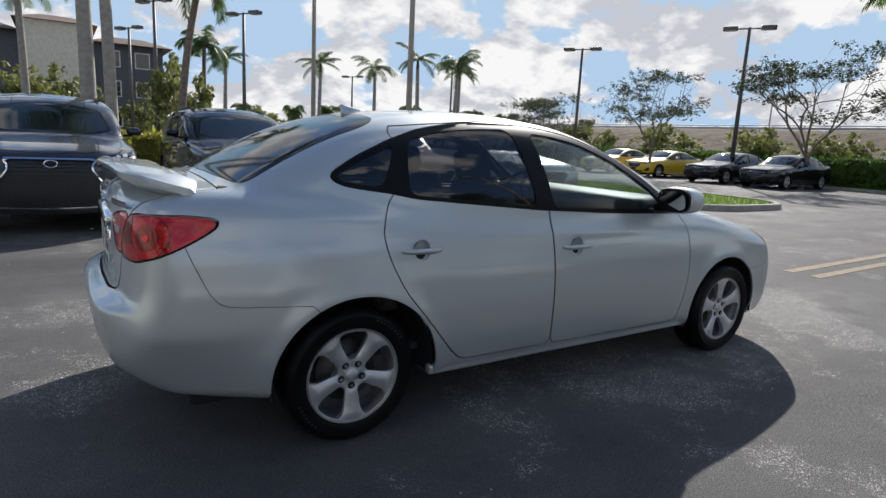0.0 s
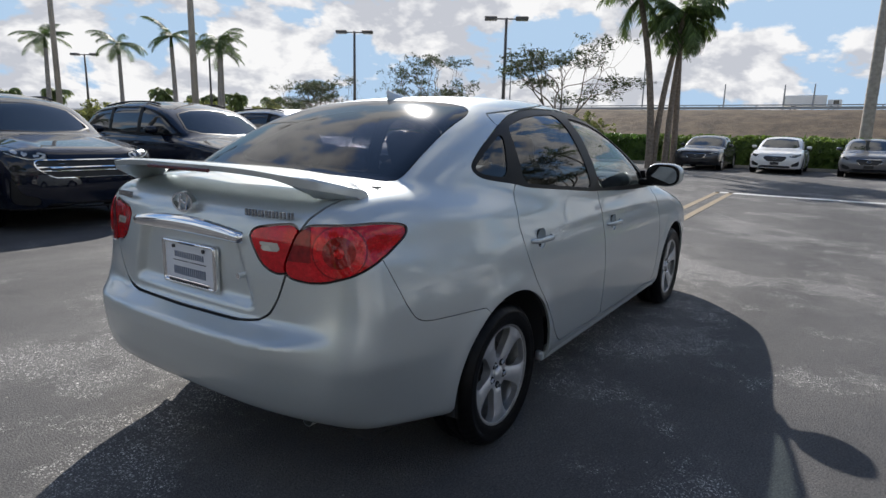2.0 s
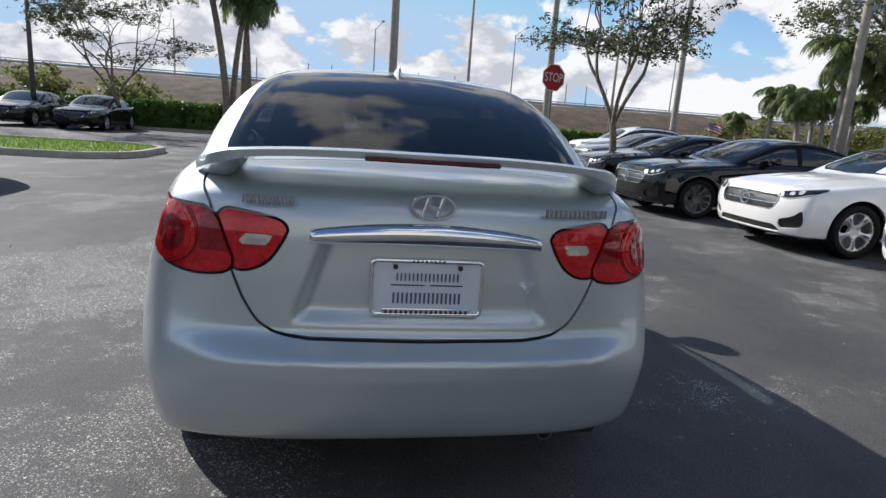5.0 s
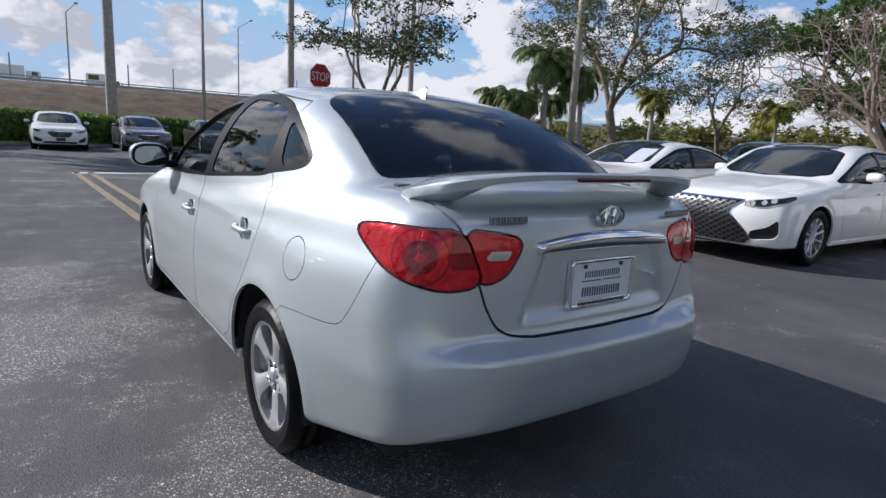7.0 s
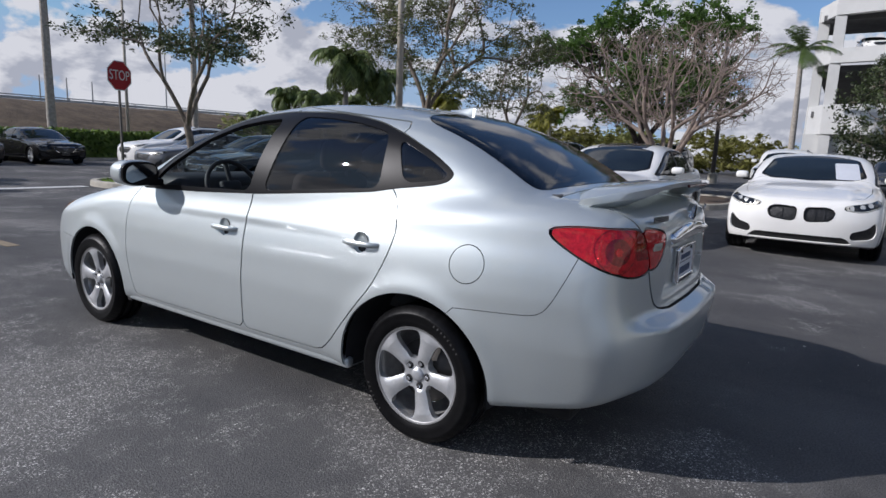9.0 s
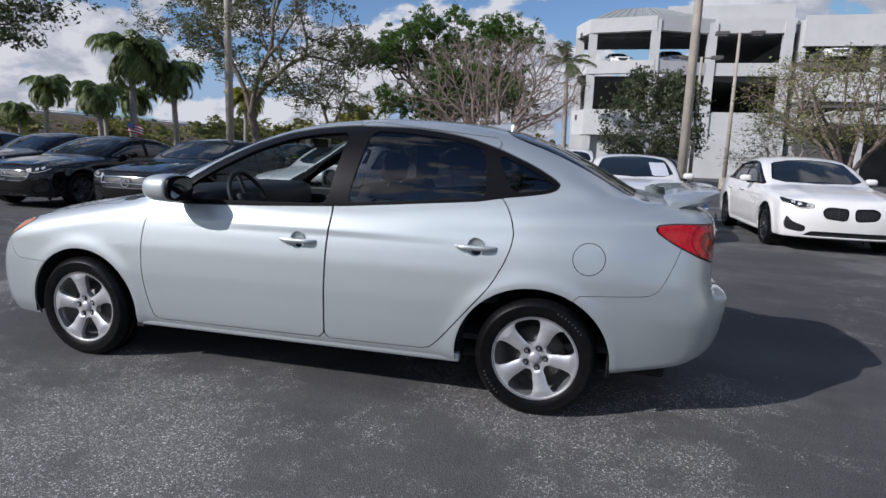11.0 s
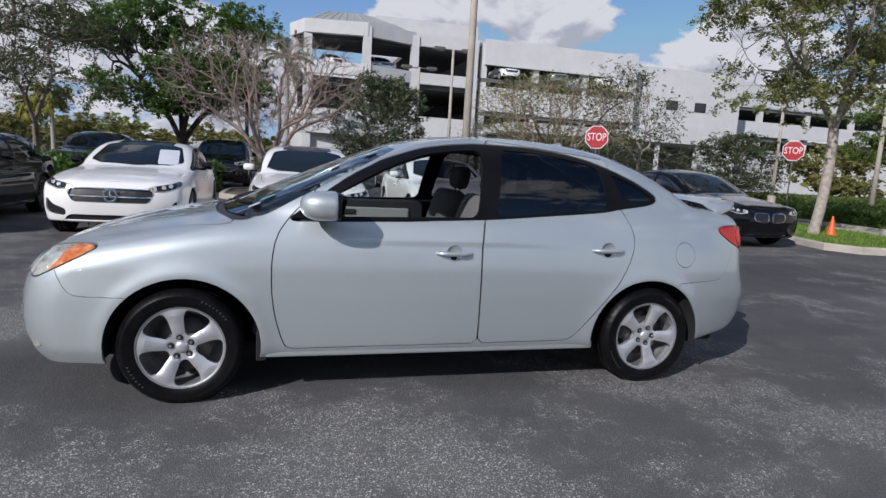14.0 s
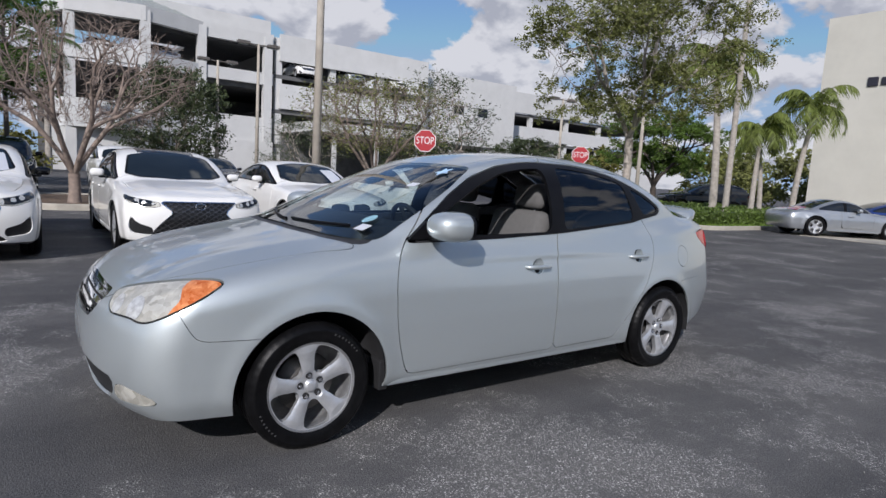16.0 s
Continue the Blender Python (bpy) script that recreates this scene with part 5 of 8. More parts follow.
def car_panels(kind, cell):
    L, W, base, over, R, belt, deck_p, roof_p = SHAPES[kind]
    H, half = L / 2, W / 2
    suv = kind == "suv"
    deck, roof = line(deck_p, 0.07), line(roof_p, 0.08)
    wide = line([(H + 0.1, half - 0.13), (H - 0.25, half - 0.05), (H - over, half), (0, half - 0.005), (-H + 0.9, half), (-H + 0.25, half - 0.05), (-H - 0.1, half - 0.13)], 0.12)
    tuck = line([(0.15, 0.08), (0.25, 0.03), (0.4, 0.006), (0.6 + 0.1 * suv, 0.0), (belt - 0.17, 0.02), (belt, 0.06), (belt + 0.3, 0.2)], 0.03)
    nose = line([(0.15, H - 0.10), (0.3, H - 0.03), (0.5, H), (0.62 + 0.12 * suv, H - 0.012), (0.8 + 0.15 * suv, H - 0.075), (1.1, H - 0.35)], 0.05)
    back = line([(0.2, -H + 0.1), (0.4, -H + 0.01), (0.6, -H), (0.8, -H + 0.04), (1.1, -H + 0.08), (1.5, -H + 0.2)], 0.05)
    fx, rx = H - over, H - over - base

    def f(x, y, z):
        a = np.abs(y)
        fl = 0.015 * sum(np.exp(-(((np.hypot(x - c, z - R) - R - 0.05) / 0.06) ** 2)) for c in (fx, rx))
        body = smax(a - (wide(x) - tuck(z) + fl), z - (deck(x) - 0.06 * (a / 0.85) ** 2.5 + 0.012 * np.exp(-(((a - 0.5) / 0.1) ** 2)) * np.clip(x - 0.8, 0, 1)), 0.075)
        body = smax(smax(body, 0.20 + 0.05 * suv - z, 0.05), x - (nose(z) - 0.32 * a ** 3), 0.06)
        body = smax(body, back(z) + 0.35 * a ** 4 - x, 0.10)
        zz = z - belt
        gs = (a - (half - 0.075 - 0.10 * zz - (0.35 if suv else 0.75) * zz * np.abs(zz)) * (1 - 0.05 * np.clip(x, 0, 2) ** 2 - 0.05 * np.clip(-x - 0.6, 0, 2) ** 2 * (0.4 if suv else 1.3)))
        g = smax(smax(gs, z - (roof(x) - 0.10 * a ** 2 - 0.05 * a ** 4), 0.12), belt - 0.09 + (0.0 if suv else 0.20) * np.clip((-x - 0.9) / 0.9, 0, 1) - z, 0.02)
        return smin(body, g, 0.04)

    shell = surface(f, (-H - 0.08, -half - 0.08, 0.1), (H + 0.08, half + 0.08, max(p[1] for p in roof_p) + 0.08), cell)
    sx, sz = along(0), along(2)
    for c in (fx, rx):
        _, shell = split(shell, lambda V: np.maximum(np.hypot(V[:, 0] - c, V[:, 2] - R) - R - 0.035, 0.45 - np.abs(V[:, 1])))
    dark, shell = split(shell, lambda V: V[:, 2] - 0.235 - 0.05 * suv)
    dark = compact(dark[0], dark[1], dark[2][dark[1][dark[2], 2].min(1) > -0.8 * np.linalg.norm(dark[1], axis=1).mean()])
    ny = lambda V: 0.42 - np.abs(V[:, 1])
    xs = np.linspace(-H, H, 200)
    rz = roof(xs)
    okx = xs[rz - 0.10 > belt + 0.05]
    lo_x, hi_x = okx.min() + 0.10 * (not suv), okx.max()
    cab = np.linspace(hi_x, lo_x, 22)
    dl = outline([(hi_x + 0.12, belt + 0.005)] + [(x, float(roof(x)) - 0.095 - 0.01 * suv) for x in cab] + [(lo_x - 0.10, belt + 0.08), (lo_x, belt + 0.045)], sx, sz, ny, 1)
    tp = np.linspace(0, 1, 6)
    bx = [p[0] for p in roof_p]
    wx0 = roof_p[1][0] - 0.02
    wx1 = roof_p[3][0] - 0.03
    ws = outline([(wx0, -1), (wx0, 0), (wx0 - 0.10, 0.5), (wx0 - 0.26, half - 0.25), (wx1 + 0.05, half - 0.36), (wx1 - 0.03, 0.3), (wx1 - 0.05, 0), (wx1 - 0.05, -1)], sx, absy, lambda V: belt - 0.08 - V[:, 2], 1)
    top_rear = roof_p[-4][0] if not suv else -1.95
    low_rear = roof_p[-2][0] + 0.05 if not suv else -2.6
    rw = outline([(top_rear, -1), (top_rear, half - 0.40), (low_rear, half - 0.30), (low_rear, -1)], sx, absy, lambda V: np.maximum(belt + 0.04 - V[:, 2], V[:, 2] - 1.56 if suv else -1), 1)
    side, shell = carve(shell, dl, 0.002)
    scr, shell = carve(shell, ws, 0.002)
    rear, shell = carve(shell, rw, 0.002)
    zl = 0.715 + 0.19 * suv - (0.03 if kind == "roadster" else 0)
    hu = lambda V: -0.66 * V[:, 0] + 0.75 * np.abs(V[:, 1])
    c0 = -0.66 * (H - 0.22) + 0.75 * (half - 0.28)
    head = outline([(c0 - 0.26, zl - 0.025), (c0 - 0.20, zl + 0.020), (c0 + 0.28, zl + 0.095), (c0 + 0.32, zl + 0.085), (c0 + 0.14, zl + 0.005), (c0 - 0.06, zl - 0.060), (c0 - 0.20, zl - 0.050)], hu, sz, lambda V: 0.8 - V[:, 0], 1)
    hl, shell = carve(shell, head, 0.002)
    tu = lambda V: 0.6 * V[:, 0] + 0.8 * np.abs(V[:, 1])
    t0 = 0.6 * (-H + 0.12) + 0.8 * (half - 0.22)
    tail = outline([(t0 - 0.3, 0.86 + 0.15 * suv), (t0 - 0.3, 0.96 + 0.15 * suv), (t0 + 0.2, 0.98 + 0.15 * suv), (t0 + 0.16, 0.84 + 0.15 * suv)], tu, sz, lambda V: V[:, 0] + 1.2, 1)
    tl, shell = carve(shell, tail, 0.002)
    gz = 0.585 + 0.15 * suv
    front = lambda V: 1.2 - V[:, 0]
    grilles = {
        "spindle": [(0.47, 0.90), (0.395, 0.80), (0.46, 0.70), (0.66, 0.44), (0.60, 0.34), (-0.1, 0.32), (-0.1, 0.90)] if suv else [(0.50, 0.745), (0.33, 0.60), (0.50, 0.44), (0.60, 0.31), (0.52, 0.24), (-0.1, 0.24), (-0.1, 0.745)],
        "star": [(0.50, gz + 0.11), (0.54, gz + 0.05), (0.46, gz - 0.08), (-0.1, gz - 0.08), (-0.1, gz + 0.12)],
        "kidney": [(0.040, gz + 0.10), (0.30, gz + 0.115), (0.385, gz + 0.06), (0.34, gz - 0.055), (0.08, gz - 0.085), (0.040, gz - 0.04)],
        "vee": [(0.36, gz + 0.12), (0.42, gz + 0.04), (0.26, gz - 0.10), (-0.1, gz - 0.10), (-0.1, gz + 0.11)],
        "bar": [(0.62, gz + 0.12), (0.62, gz + 0.02), (0.45, gz - 0.10), (-0.1, gz - 0.10), (-0.1, gz + 0.12)],
        "none": [(0.02, 0.30), (0.30, 0.30), (0.28, 0.25), (0.02, 0.25)],
    }
    low_in = outline([(0.50, 0.335), (0.60, 0.25), (-0.1, 0.25), (-0.1, 0.335)], absy, sz, front, 1)
    side_in = outline([(half - 0.38, 0.40), (half - 0.20, 0.46), (half - 0.12, 0.56 + 0.1 * suv), (half - 0.10, 0.40), (half - 0.14, 0.33), (half - 0.36, 0.30)], absy, sz, front, 1)
    si, shell = carve(shell, side_in, 0.0)
    hd = outline([(H - 0.13, -1), (H - 0.13, 0.0), (H - 0.18, 0.4), (H - 0.35, half - 0.27), (H - 0.8, half - 0.19), (wx0 + 0.02, half - 0.18), (wx0 - 0.06, half - 0.26), (wx0 + 0.05, 0.4), (wx0 + 0.07, 0), (wx0 + 0.07, -1)], sx, absy, lambda V: 0.60 - V[:, 2], 1)
    bonnet, shell = carve(shell, hd, 0.003)
    two = kind in ("coupe", "roadster")
    d0, d1 = hi_x + 0.10, (-0.42 if two else -0.20)
    front_door = outline([(d0, belt + 0.02), (d0 + 0.05, belt - 0.25), (d0 - 0.02, 0.33 + 0.06 * suv), (d1 + 0.02, 0.33 + 0.06 * suv), (d1, belt - 0.2), (d1 - 0.05, belt + 0.9), (d0 - 0.4, belt + 0.9)], sx, sz, ny, 1)
    fdoor, shell = carve(shell, front_door, 0.003)
    made_doors = [fdoor]
    if not two:
        rear_door = outline([(d1 - 0.006, 0.33 + 0.06 * suv), (d1 - 0.026, belt - 0.2), (d1 - 0.076, belt + 0.9), (rx + 0.1, belt + 0.9), (rx + 0.02, belt - 0.05), (rx + R + 0.02, 0.62 + 0.1 * suv), (rx + R + 0.16, 0.33 + 0.06 * suv)], sx, sz, ny, 1)
        rdoor, shell = carve(shell, rear_door, 0.003)
        made_doors.append(rdoor)
    made = {"bonnet": bonnet, "doors": made_doors, "dark": dark, "side": side, "screen": scr, "rear": rear, "head": hl, "tail": tl, "side_intake": si}
    made["edges"] = {"head": head, "side": dl, "screen": ws}
    for g, poly in grilles.items():
        edge = outline(poly, absy, sz, None, 1)
        gr, rest = carve(shell, lambda V: np.maximum(edge(V), front(V)), 0.001)
        made["edges"][g] = edge
        lo_g = None
        if g in ("star", "kidney", "vee", "bar"):
            lo_g, rest = carve(rest, low_in, 0.0)
        made[g] = (gr, lo_g, rest)
    return made, (H, half, fx, rx, R, belt, gz, roof, lo_x, hi_x)


PANELS = {}


def mesh_panel(name, mesh, material, depth=0.0):
    V, N, F = skirt(mesh, depth) if depth else mesh
    return mesh_of(name, V, F, material, N)


GRILLE_BLACK = mat("grille_black", (0.015, 0.015, 0.016), rough=0.35, vary=0.3, scale=60, bump=0.006, bump_scale=70)
BUILT = {}


def parked_car(kind, colour, grille, rims, x, y, heading, label, group="", z=0.0, paper=0, black_roof=False, far=False):
    """A parked car; heading in degrees, 0 looks along +x. The same kind, paint and face share their meshes."""
    key = (kind, colour.name, grille, rims, paper, black_roof, far)
    at = pose(x, y, z, 0, 0, heading)
    if key in BUILT:
        ob = copy_thing(BUILT[key], at)
        tagged(ob, label, group=group)
        return ob
    if (kind, far) not in PANELS:
        PANELS[kind, far] = car_panels(kind, 0.10 if far else 0.046)
    made, (H, half, fx, rx, R, belt, gz, roof, lo_x, hi_x) = PANELS[kind, far]
    suv = kind == "suv"
    car = thing("parked_suv" if suv else "parked_car", label, "car", at, group)
    gr, lo_g, rest = made[grille]
    if black_roof:
        ztop = float(np.max(rest[0][:, 2]))
        lid, rest = carve(rest, lambda V: np.maximum(ztop - 0.085 - V[:, 2], np.abs(V[:, 1]) - 0.62), 0.001)
        put("roof_panel", mesh_panel("roof_panel", lid, P_BLACK, 0.01), car, "black roof panel")
    put("body", mesh_panel("body", rest, colour, 0.02), car)
    if paper:
        wv = made["screen"]
        sheet_, _ = split(offset(wv, 0.003), lambda V: np.maximum(np.abs(V[:, 1] - paper * (half - 0.48) - (V[:, 0] - 0.7) * 0.1 * paper) - 0.15, np.abs(V[:, 2] - belt - 0.20) - 0.115))
        if len(sheet_[2]):
            put("window_sheet", mesh_panel("window_sheet", sheet_, WHITE), car, "white paper inside the windscreen")
    put("bonnet", mesh_panel("bonnet", made["bonnet"], colour, 0.02), car)
    doors = {1: [], -1: []}
    for nm, dr in zip(("front_door", "rear_door"), made["doors"]):
        for s, h in zip((1, -1), halves(dr)):
            doors[s].append(put(nm, mesh_panel(nm, h, colour, 0.02), car))
    put("underbody", mesh_panel("underbody", made["dark"], PLASTIC), car)
    put("windscreen", mesh_panel("windscreen", made["screen"], CARGLASS, 0.01), car)
    put("rear_window", mesh_panel("rear_window", made["rear"], DARKGLASS, 0.01), car)
    for h in halves(offset(made["side"], -0.006)):
        put("side_window", mesh_panel("side_window", h, DARKGLASS, 0.0), car)
    if not far:
        for nm, piece, wide_ in (("window_seal", offset(made["side"], 0.001), 0.022), ("screen_border", offset(made["screen"], 0.001), 0.030)):
            ring_, _ = split(piece, lambda V: -wide_ - made["edges"]["side" if nm == "window_seal" else "screen"](V))
            if len(ring_[2]):
                put(nm, mesh_panel(nm, ring_, TRIM), car)
    for h in halves(made["head"]):
        lamp = put("headlight", mesh_panel("headlight", offset(h, 0.001), DARKGLASS, 0.015), car)
        hf = made["edges"]["head"]
        zl = 0.715 + 0.19 * suv - (0.03 if kind == "roadster" else 0)
        strip_, _ = split(offset(h, 0.004), lambda V: np.maximum(-0.014 - hf(V), -0.15 if far else V[:, 2] - zl - 0.03))
        if len(strip_[2]):
            put("running_light", mesh_panel("running_light", strip_, CLEAR_LENS), lamp)
        for q, dz in ((0.38, -0.010), (0.28, 0.012), (0.20, 0.035)):
            bowl, _ = split(offset(h, 0.004), lambda V: np.hypot(np.abs(V[:, 1]) - (half - q), V[:, 2] - zl - dz) - 0.030)
            if len(bowl[2]):
                put("reflector", mesh_panel("reflector", bowl, LAMP_BOWL), lamp)
    for h in halves(made["tail"]):
        put("tail_light", mesh_panel("tail_light", h, RED_LENS, 0.01), car)
    for h in halves(offset(made["side_intake"], -0.02)):
        put("side_intake", mesh_panel("side_intake", h, GRILLE_BLACK), car)
    g = put("grille", mesh_panel("grille", offset(gr, -0.02), GRILLE_BLACK), car, "black grille")
    if grille in ("spindle", "star", "kidney", "vee", "bar"):
        bm_pts = gr[0]
        if grille == "kidney":
            for yy in np.linspace(-0.26, 0.26, 17):
                if abs(yy) > 0.05:
                    s, _ = split(offset(gr, -0.008), lambda V: np.abs(V[:, 1] - yy) - 0.006)
                    if len(s[2]):
                        put("grille_slat", mesh_panel("grille_slat", s, PLASTIC, 0.012), g)
        else:
            zs = [gz + 0.005] if grille == "star" else np.arange(bm_pts[:, 2].min() + 0.02, bm_pts[:, 2].max() - 0.005, 0.035 if grille != "spindle" else 0.042)
            if grille == "spindle" and not suv:
                # a lattice of slanted bars
                s, _ = split(offset(refine(gr, 2), -0.006), lambda V: 0.0245 - np.maximum(*[np.abs((V[:, 2] + k * 0.62 * V[:, 1] + 0.5) % 0.062 - 0.031) for k in (1, -1)]))
                if len(s[2]):
                    put("grille_lattice", mesh_panel("grille_lattice", s, DARK_CHROME, 0.006), g, "dark chrome lattice")
                zs = []
            for zz in zs:
                s, _ = split(offset(gr, -0.006), lambda V: np.abs(V[:, 2] - zz) - {"bar": 0.010, "star": 0.013, "spindle": 0.009}.get(grille, 0.005))
                if len(s[2]):
                    put("grille_slat", mesh_panel("grille_slat", s, CHROME if grille in ("bar", "star") else PLASTIC, 0.012), g)
        gf = made["edges"][grille]
        rim_, _ = split(offset(gr, 0.005), lambda V: (-0.016 if suv and grille == "spindle" else -0.010) - gf(V))
        if len(rim_[2]):
            put("grille_trim", mesh_panel("grille_trim", rim_, CHROME if grille != "kidney" or colour.name != "white_paint" else TRIM, 0.01), g, "grille surround")
    if lo_g is not None:
        put("lower_intake", mesh_panel("lower_intake", offset(lo_g, -0.03), GRILLE_BLACK), car)
    if grille in ("star", "vee", "spindle"):
        V, F = lathe([(0.052, 0.0), (0.062, 0.006), (0.072, 0.0), (0.062, -0.006)], 28)
        F += [(i * 4 + 3, i * 4, ((i + 1) % 28) * 4, ((i + 1) % 28) * 4 + 3) for i in range(28)]
        ring_badge = put("badge", mesh_of("badge", V * ((1.3, 1, 1.3) if grille == "star" else (1, 1, 0.65)), F, CHROME), car, "chrome badge", pose(H + 0.002, 0, gz + (0.10 if grille == "spindle" else 0.02), 0, 0, -90))
        if grille == "star":
            for k in range(3):
                a = radians(90 + 120 * k)
                part("badge_ray", tubed((0, 0, 0), (0.060 * math.cos(a), 0, 0.060 * math.sin(a)), 0.010, 0.003, 6), CHROME, ring_badge)
    for s in (1, -1):
        mx = hi_x - 0.42
        bm = bmesh.new()
        box(bm, (0.12, 0.19, 0.115), (mx, s * (half + 0.060), belt + 0.085), 0.045)
        mi = part("door_mirror", bm, P_BLACK if grille == "star" else colour, car, smooth=True)
        part("mirror_foot", boxed((0.06, 0.14, 0.03), (mx + 0.02, s * (half - 0.03), belt + 0.02), 0.008), TRIM, mi)
        part("sill", boxed((fx - rx - 2 * R - 0.14, 0.05, 0.06), ((fx + rx) / 2, s * (half - 0.05), 0.24 + 0.05 * suv), 0.015), PLASTIC if suv else colour, car)
        for hx, door in zip((-0.02, -0.98), doors[s]):
            part("handle", boxed((0.20, 0.03, 0.03), (hx - 0.1, s * (half - 0.010), belt - 0.13), 0.010), colour, door, smooth=True)
        # window pillars
        for px in ((-0.30,) if kind in ("coupe", "roadster") else (-0.22, -1.12)):
            top = float(roof(px)) - 0.11
            wy = lambda z: (half - 0.075 - 0.10 * (z - belt) - (0.35 if suv else 0.75) * (z - belt) ** 2) * (1 - 0.05 * np.clip(-px - 0.6, 0, 2) ** 2 * (0.4 if suv else 1.3))
            if top > belt + 0.1:
                bm = bmesh.new()
                q = [bm.verts.new(p) for zq in (belt + 0.01, (belt + top) / 2, top) for p in ((px - 0.045, s * (wy(zq) + 0.001), zq), (px + 0.045, s * (wy(zq) + 0.001), zq), (px + 0.045, s * (wy(zq) - 0.03), zq), (px - 0.045, s * (wy(zq) - 0.03), zq))]
                for b in (0, 4):
                    for j in range(4):
                        bm.faces.new((q[b + j], q[b + (j + 1) % 4], q[b + 4 + (j + 1) % 4], q[b + 4 + j]))
                part("window_pillar", bm, TRIM, car)
        for wx in (fx, rx):
            small_wheel(car, wx, s * (half - 0.125), R, rims)
            V2, F2 = lathe([(R + 0.04, half - 0.03), (R + 0.04, 0.42), (0.05, 0.42)], 20)
            V2 = V2 * (1, s, 1)
            put("wheel_housing", mesh_of("wheel_housing", V2, [q for q in F2 if V2[list(q), 2].mean() > -0.12], DARK), car, "", pose(wx, 0, R))
    part("floor_pan", boxed((2 * H - 0.7, 2 * half - 0.5, 0.05), (0, 0, 0.26 + 0.05 * suv), 0.01), DARK, car)
    part("front_plate", boxed((0.012, 0.30, 0.11), (H + 0.012, 0, 0.42 + 0.1 * suv), 0.004), GRILLE_BLACK, car) if grille == "vee" else None
    if suv:
        for s in (1, -1):
            bm = pipe([(a, s * 0.60, float(roof(a)) - 0.02) for a in np.linspace(0.0, -1.7, 8)], 0.016, 6)
            part("roof_rail", bm, TRIM, car)
    BUILT[key] = car
    return car


P_WHITE = paint("white_paint", (0.82, 0.81, 0.775))
P_BLACK = paint("black_paint", (0.0025, 0.0025, 0.003), 0.0, 0.6)
P_NAVY = paint("navy_paint", (0.005, 0.008, 0.018), 0.0, 0.6)
P_GREY = paint("grey_paint", (0.16, 0.16, 0.165), 0.6)
P_DKGREY = paint("dark_grey_paint", (0.045, 0.046, 0.051), 0.5, 0.36)
P_SILVER = paint("pale_silver_paint", (0.40, 0.42, 0.44), 0.7)
P_BROWN = paint("bronze_paint", (0.085, 0.070, 0.062), 0.5)
P_YELLOW = paint("yellow_paint", (0.70, 0.46, 0.02))
P_BLUE = paint("blue_paint", (0.01, 0.03, 0.14), 0.2)
P_RED = paint("red_paint", (0.45, 0.01, 0.015))

LEFT_ROW = "cars parked along the lane"
parked_car("suv", P_DKGREY, "spindle", "silver", -2.45, 7.25, -90, "dark grey crossover with a wide mesh grille on asphalt", LEFT_ROW)
parked_car("suv", P_NAVY, "bar", "dark", 0.25, 8.15, -90, "dark navy family SUV parked beside a grey crossover", LEFT_ROW)
parked_car("suv", P_NAVY, "vee", "dark", 2.75, 7.45, -90, "dark navy crossover with a chrome vee grille", LEFT_ROW)
parked_car("suv", P_SILVER, "vee", "silver", 5.45, 7.6, -90, "silver crossover parked beside a navy one", LEFT_ROW)
RIGHT_ROW = "cars facing the lane from the other side"
parked_car("coupe", P_BLACK, "star", "dark", 8.75, -7.15, 90, "black saloon with a star grille beside the kerbed island", RIGHT_ROW)
parked_car("coupe", P_BLACK, "star", "dark", 5.95, -6.95, 90, "glossy black coupe with a star grille", RIGHT_ROW)
parked_car("coupe", P_WHITE, "star", "silver", 3.10, -7.20, 90, "white coupe with a star grille and black roof on asphalt", RIGHT_ROW, 0.0, 1, True)
parked_car("saloon", P_WHITE, "spindle", "ten", 0.45, -7.35, 90, "white saloon with a large black mesh grille", RIGHT_ROW, 0.0, 0, True)
parked_car("coupe", P_WHITE, "kidney", "ten", -2.30, -8.30, 90, "white coupe with a twin kidney grille and windscreen sheet", RIGHT_ROW, 0.0, 1)
parked_car("saloon", P_WHITE, "kidney", "dark", -5.25, -8.45, 90, "white saloon with a black twin grille", RIGHT_ROW)
parked_car("saloon", P_BLACK, "kidney", "ten", -8.15, -7.75, 90, "black saloon with a chrome twin grille", RIGHT_ROW)
FAR_ROW = "cars in front of the hedge"
for y, c, k, lab in ((20.4, P_YELLOW, "coupe", "yellow sports coupe before a hedge"), (17.3, P_YELLOW, "coupe", "yellow sports coupe before a hedge"), (13.6, P_BLACK, "saloon", "black saloon before a hedge"), (10.9, P_BLACK, "saloon", "black saloon before a hedge"),
                     (3.4, P_DKGREY, "saloon", "dark grey saloon before a hedge"), (0.5, P_WHITE, "saloon", "white saloon before a hedge"), (-2.5, P_GREY, "saloon", "grey saloon before a hedge"), (-5.5, P_BROWN, "saloon", "bronze saloon before a hedge"), (-8.35, P_BLACK, "saloon", "black saloon before a hedge")):
    parked_car(k, c, "vee", "silver", 24.6 if y > 9 else 25.4, y, 180, lab, FAR_ROW, far=True)
BACK = "cars parked further off"
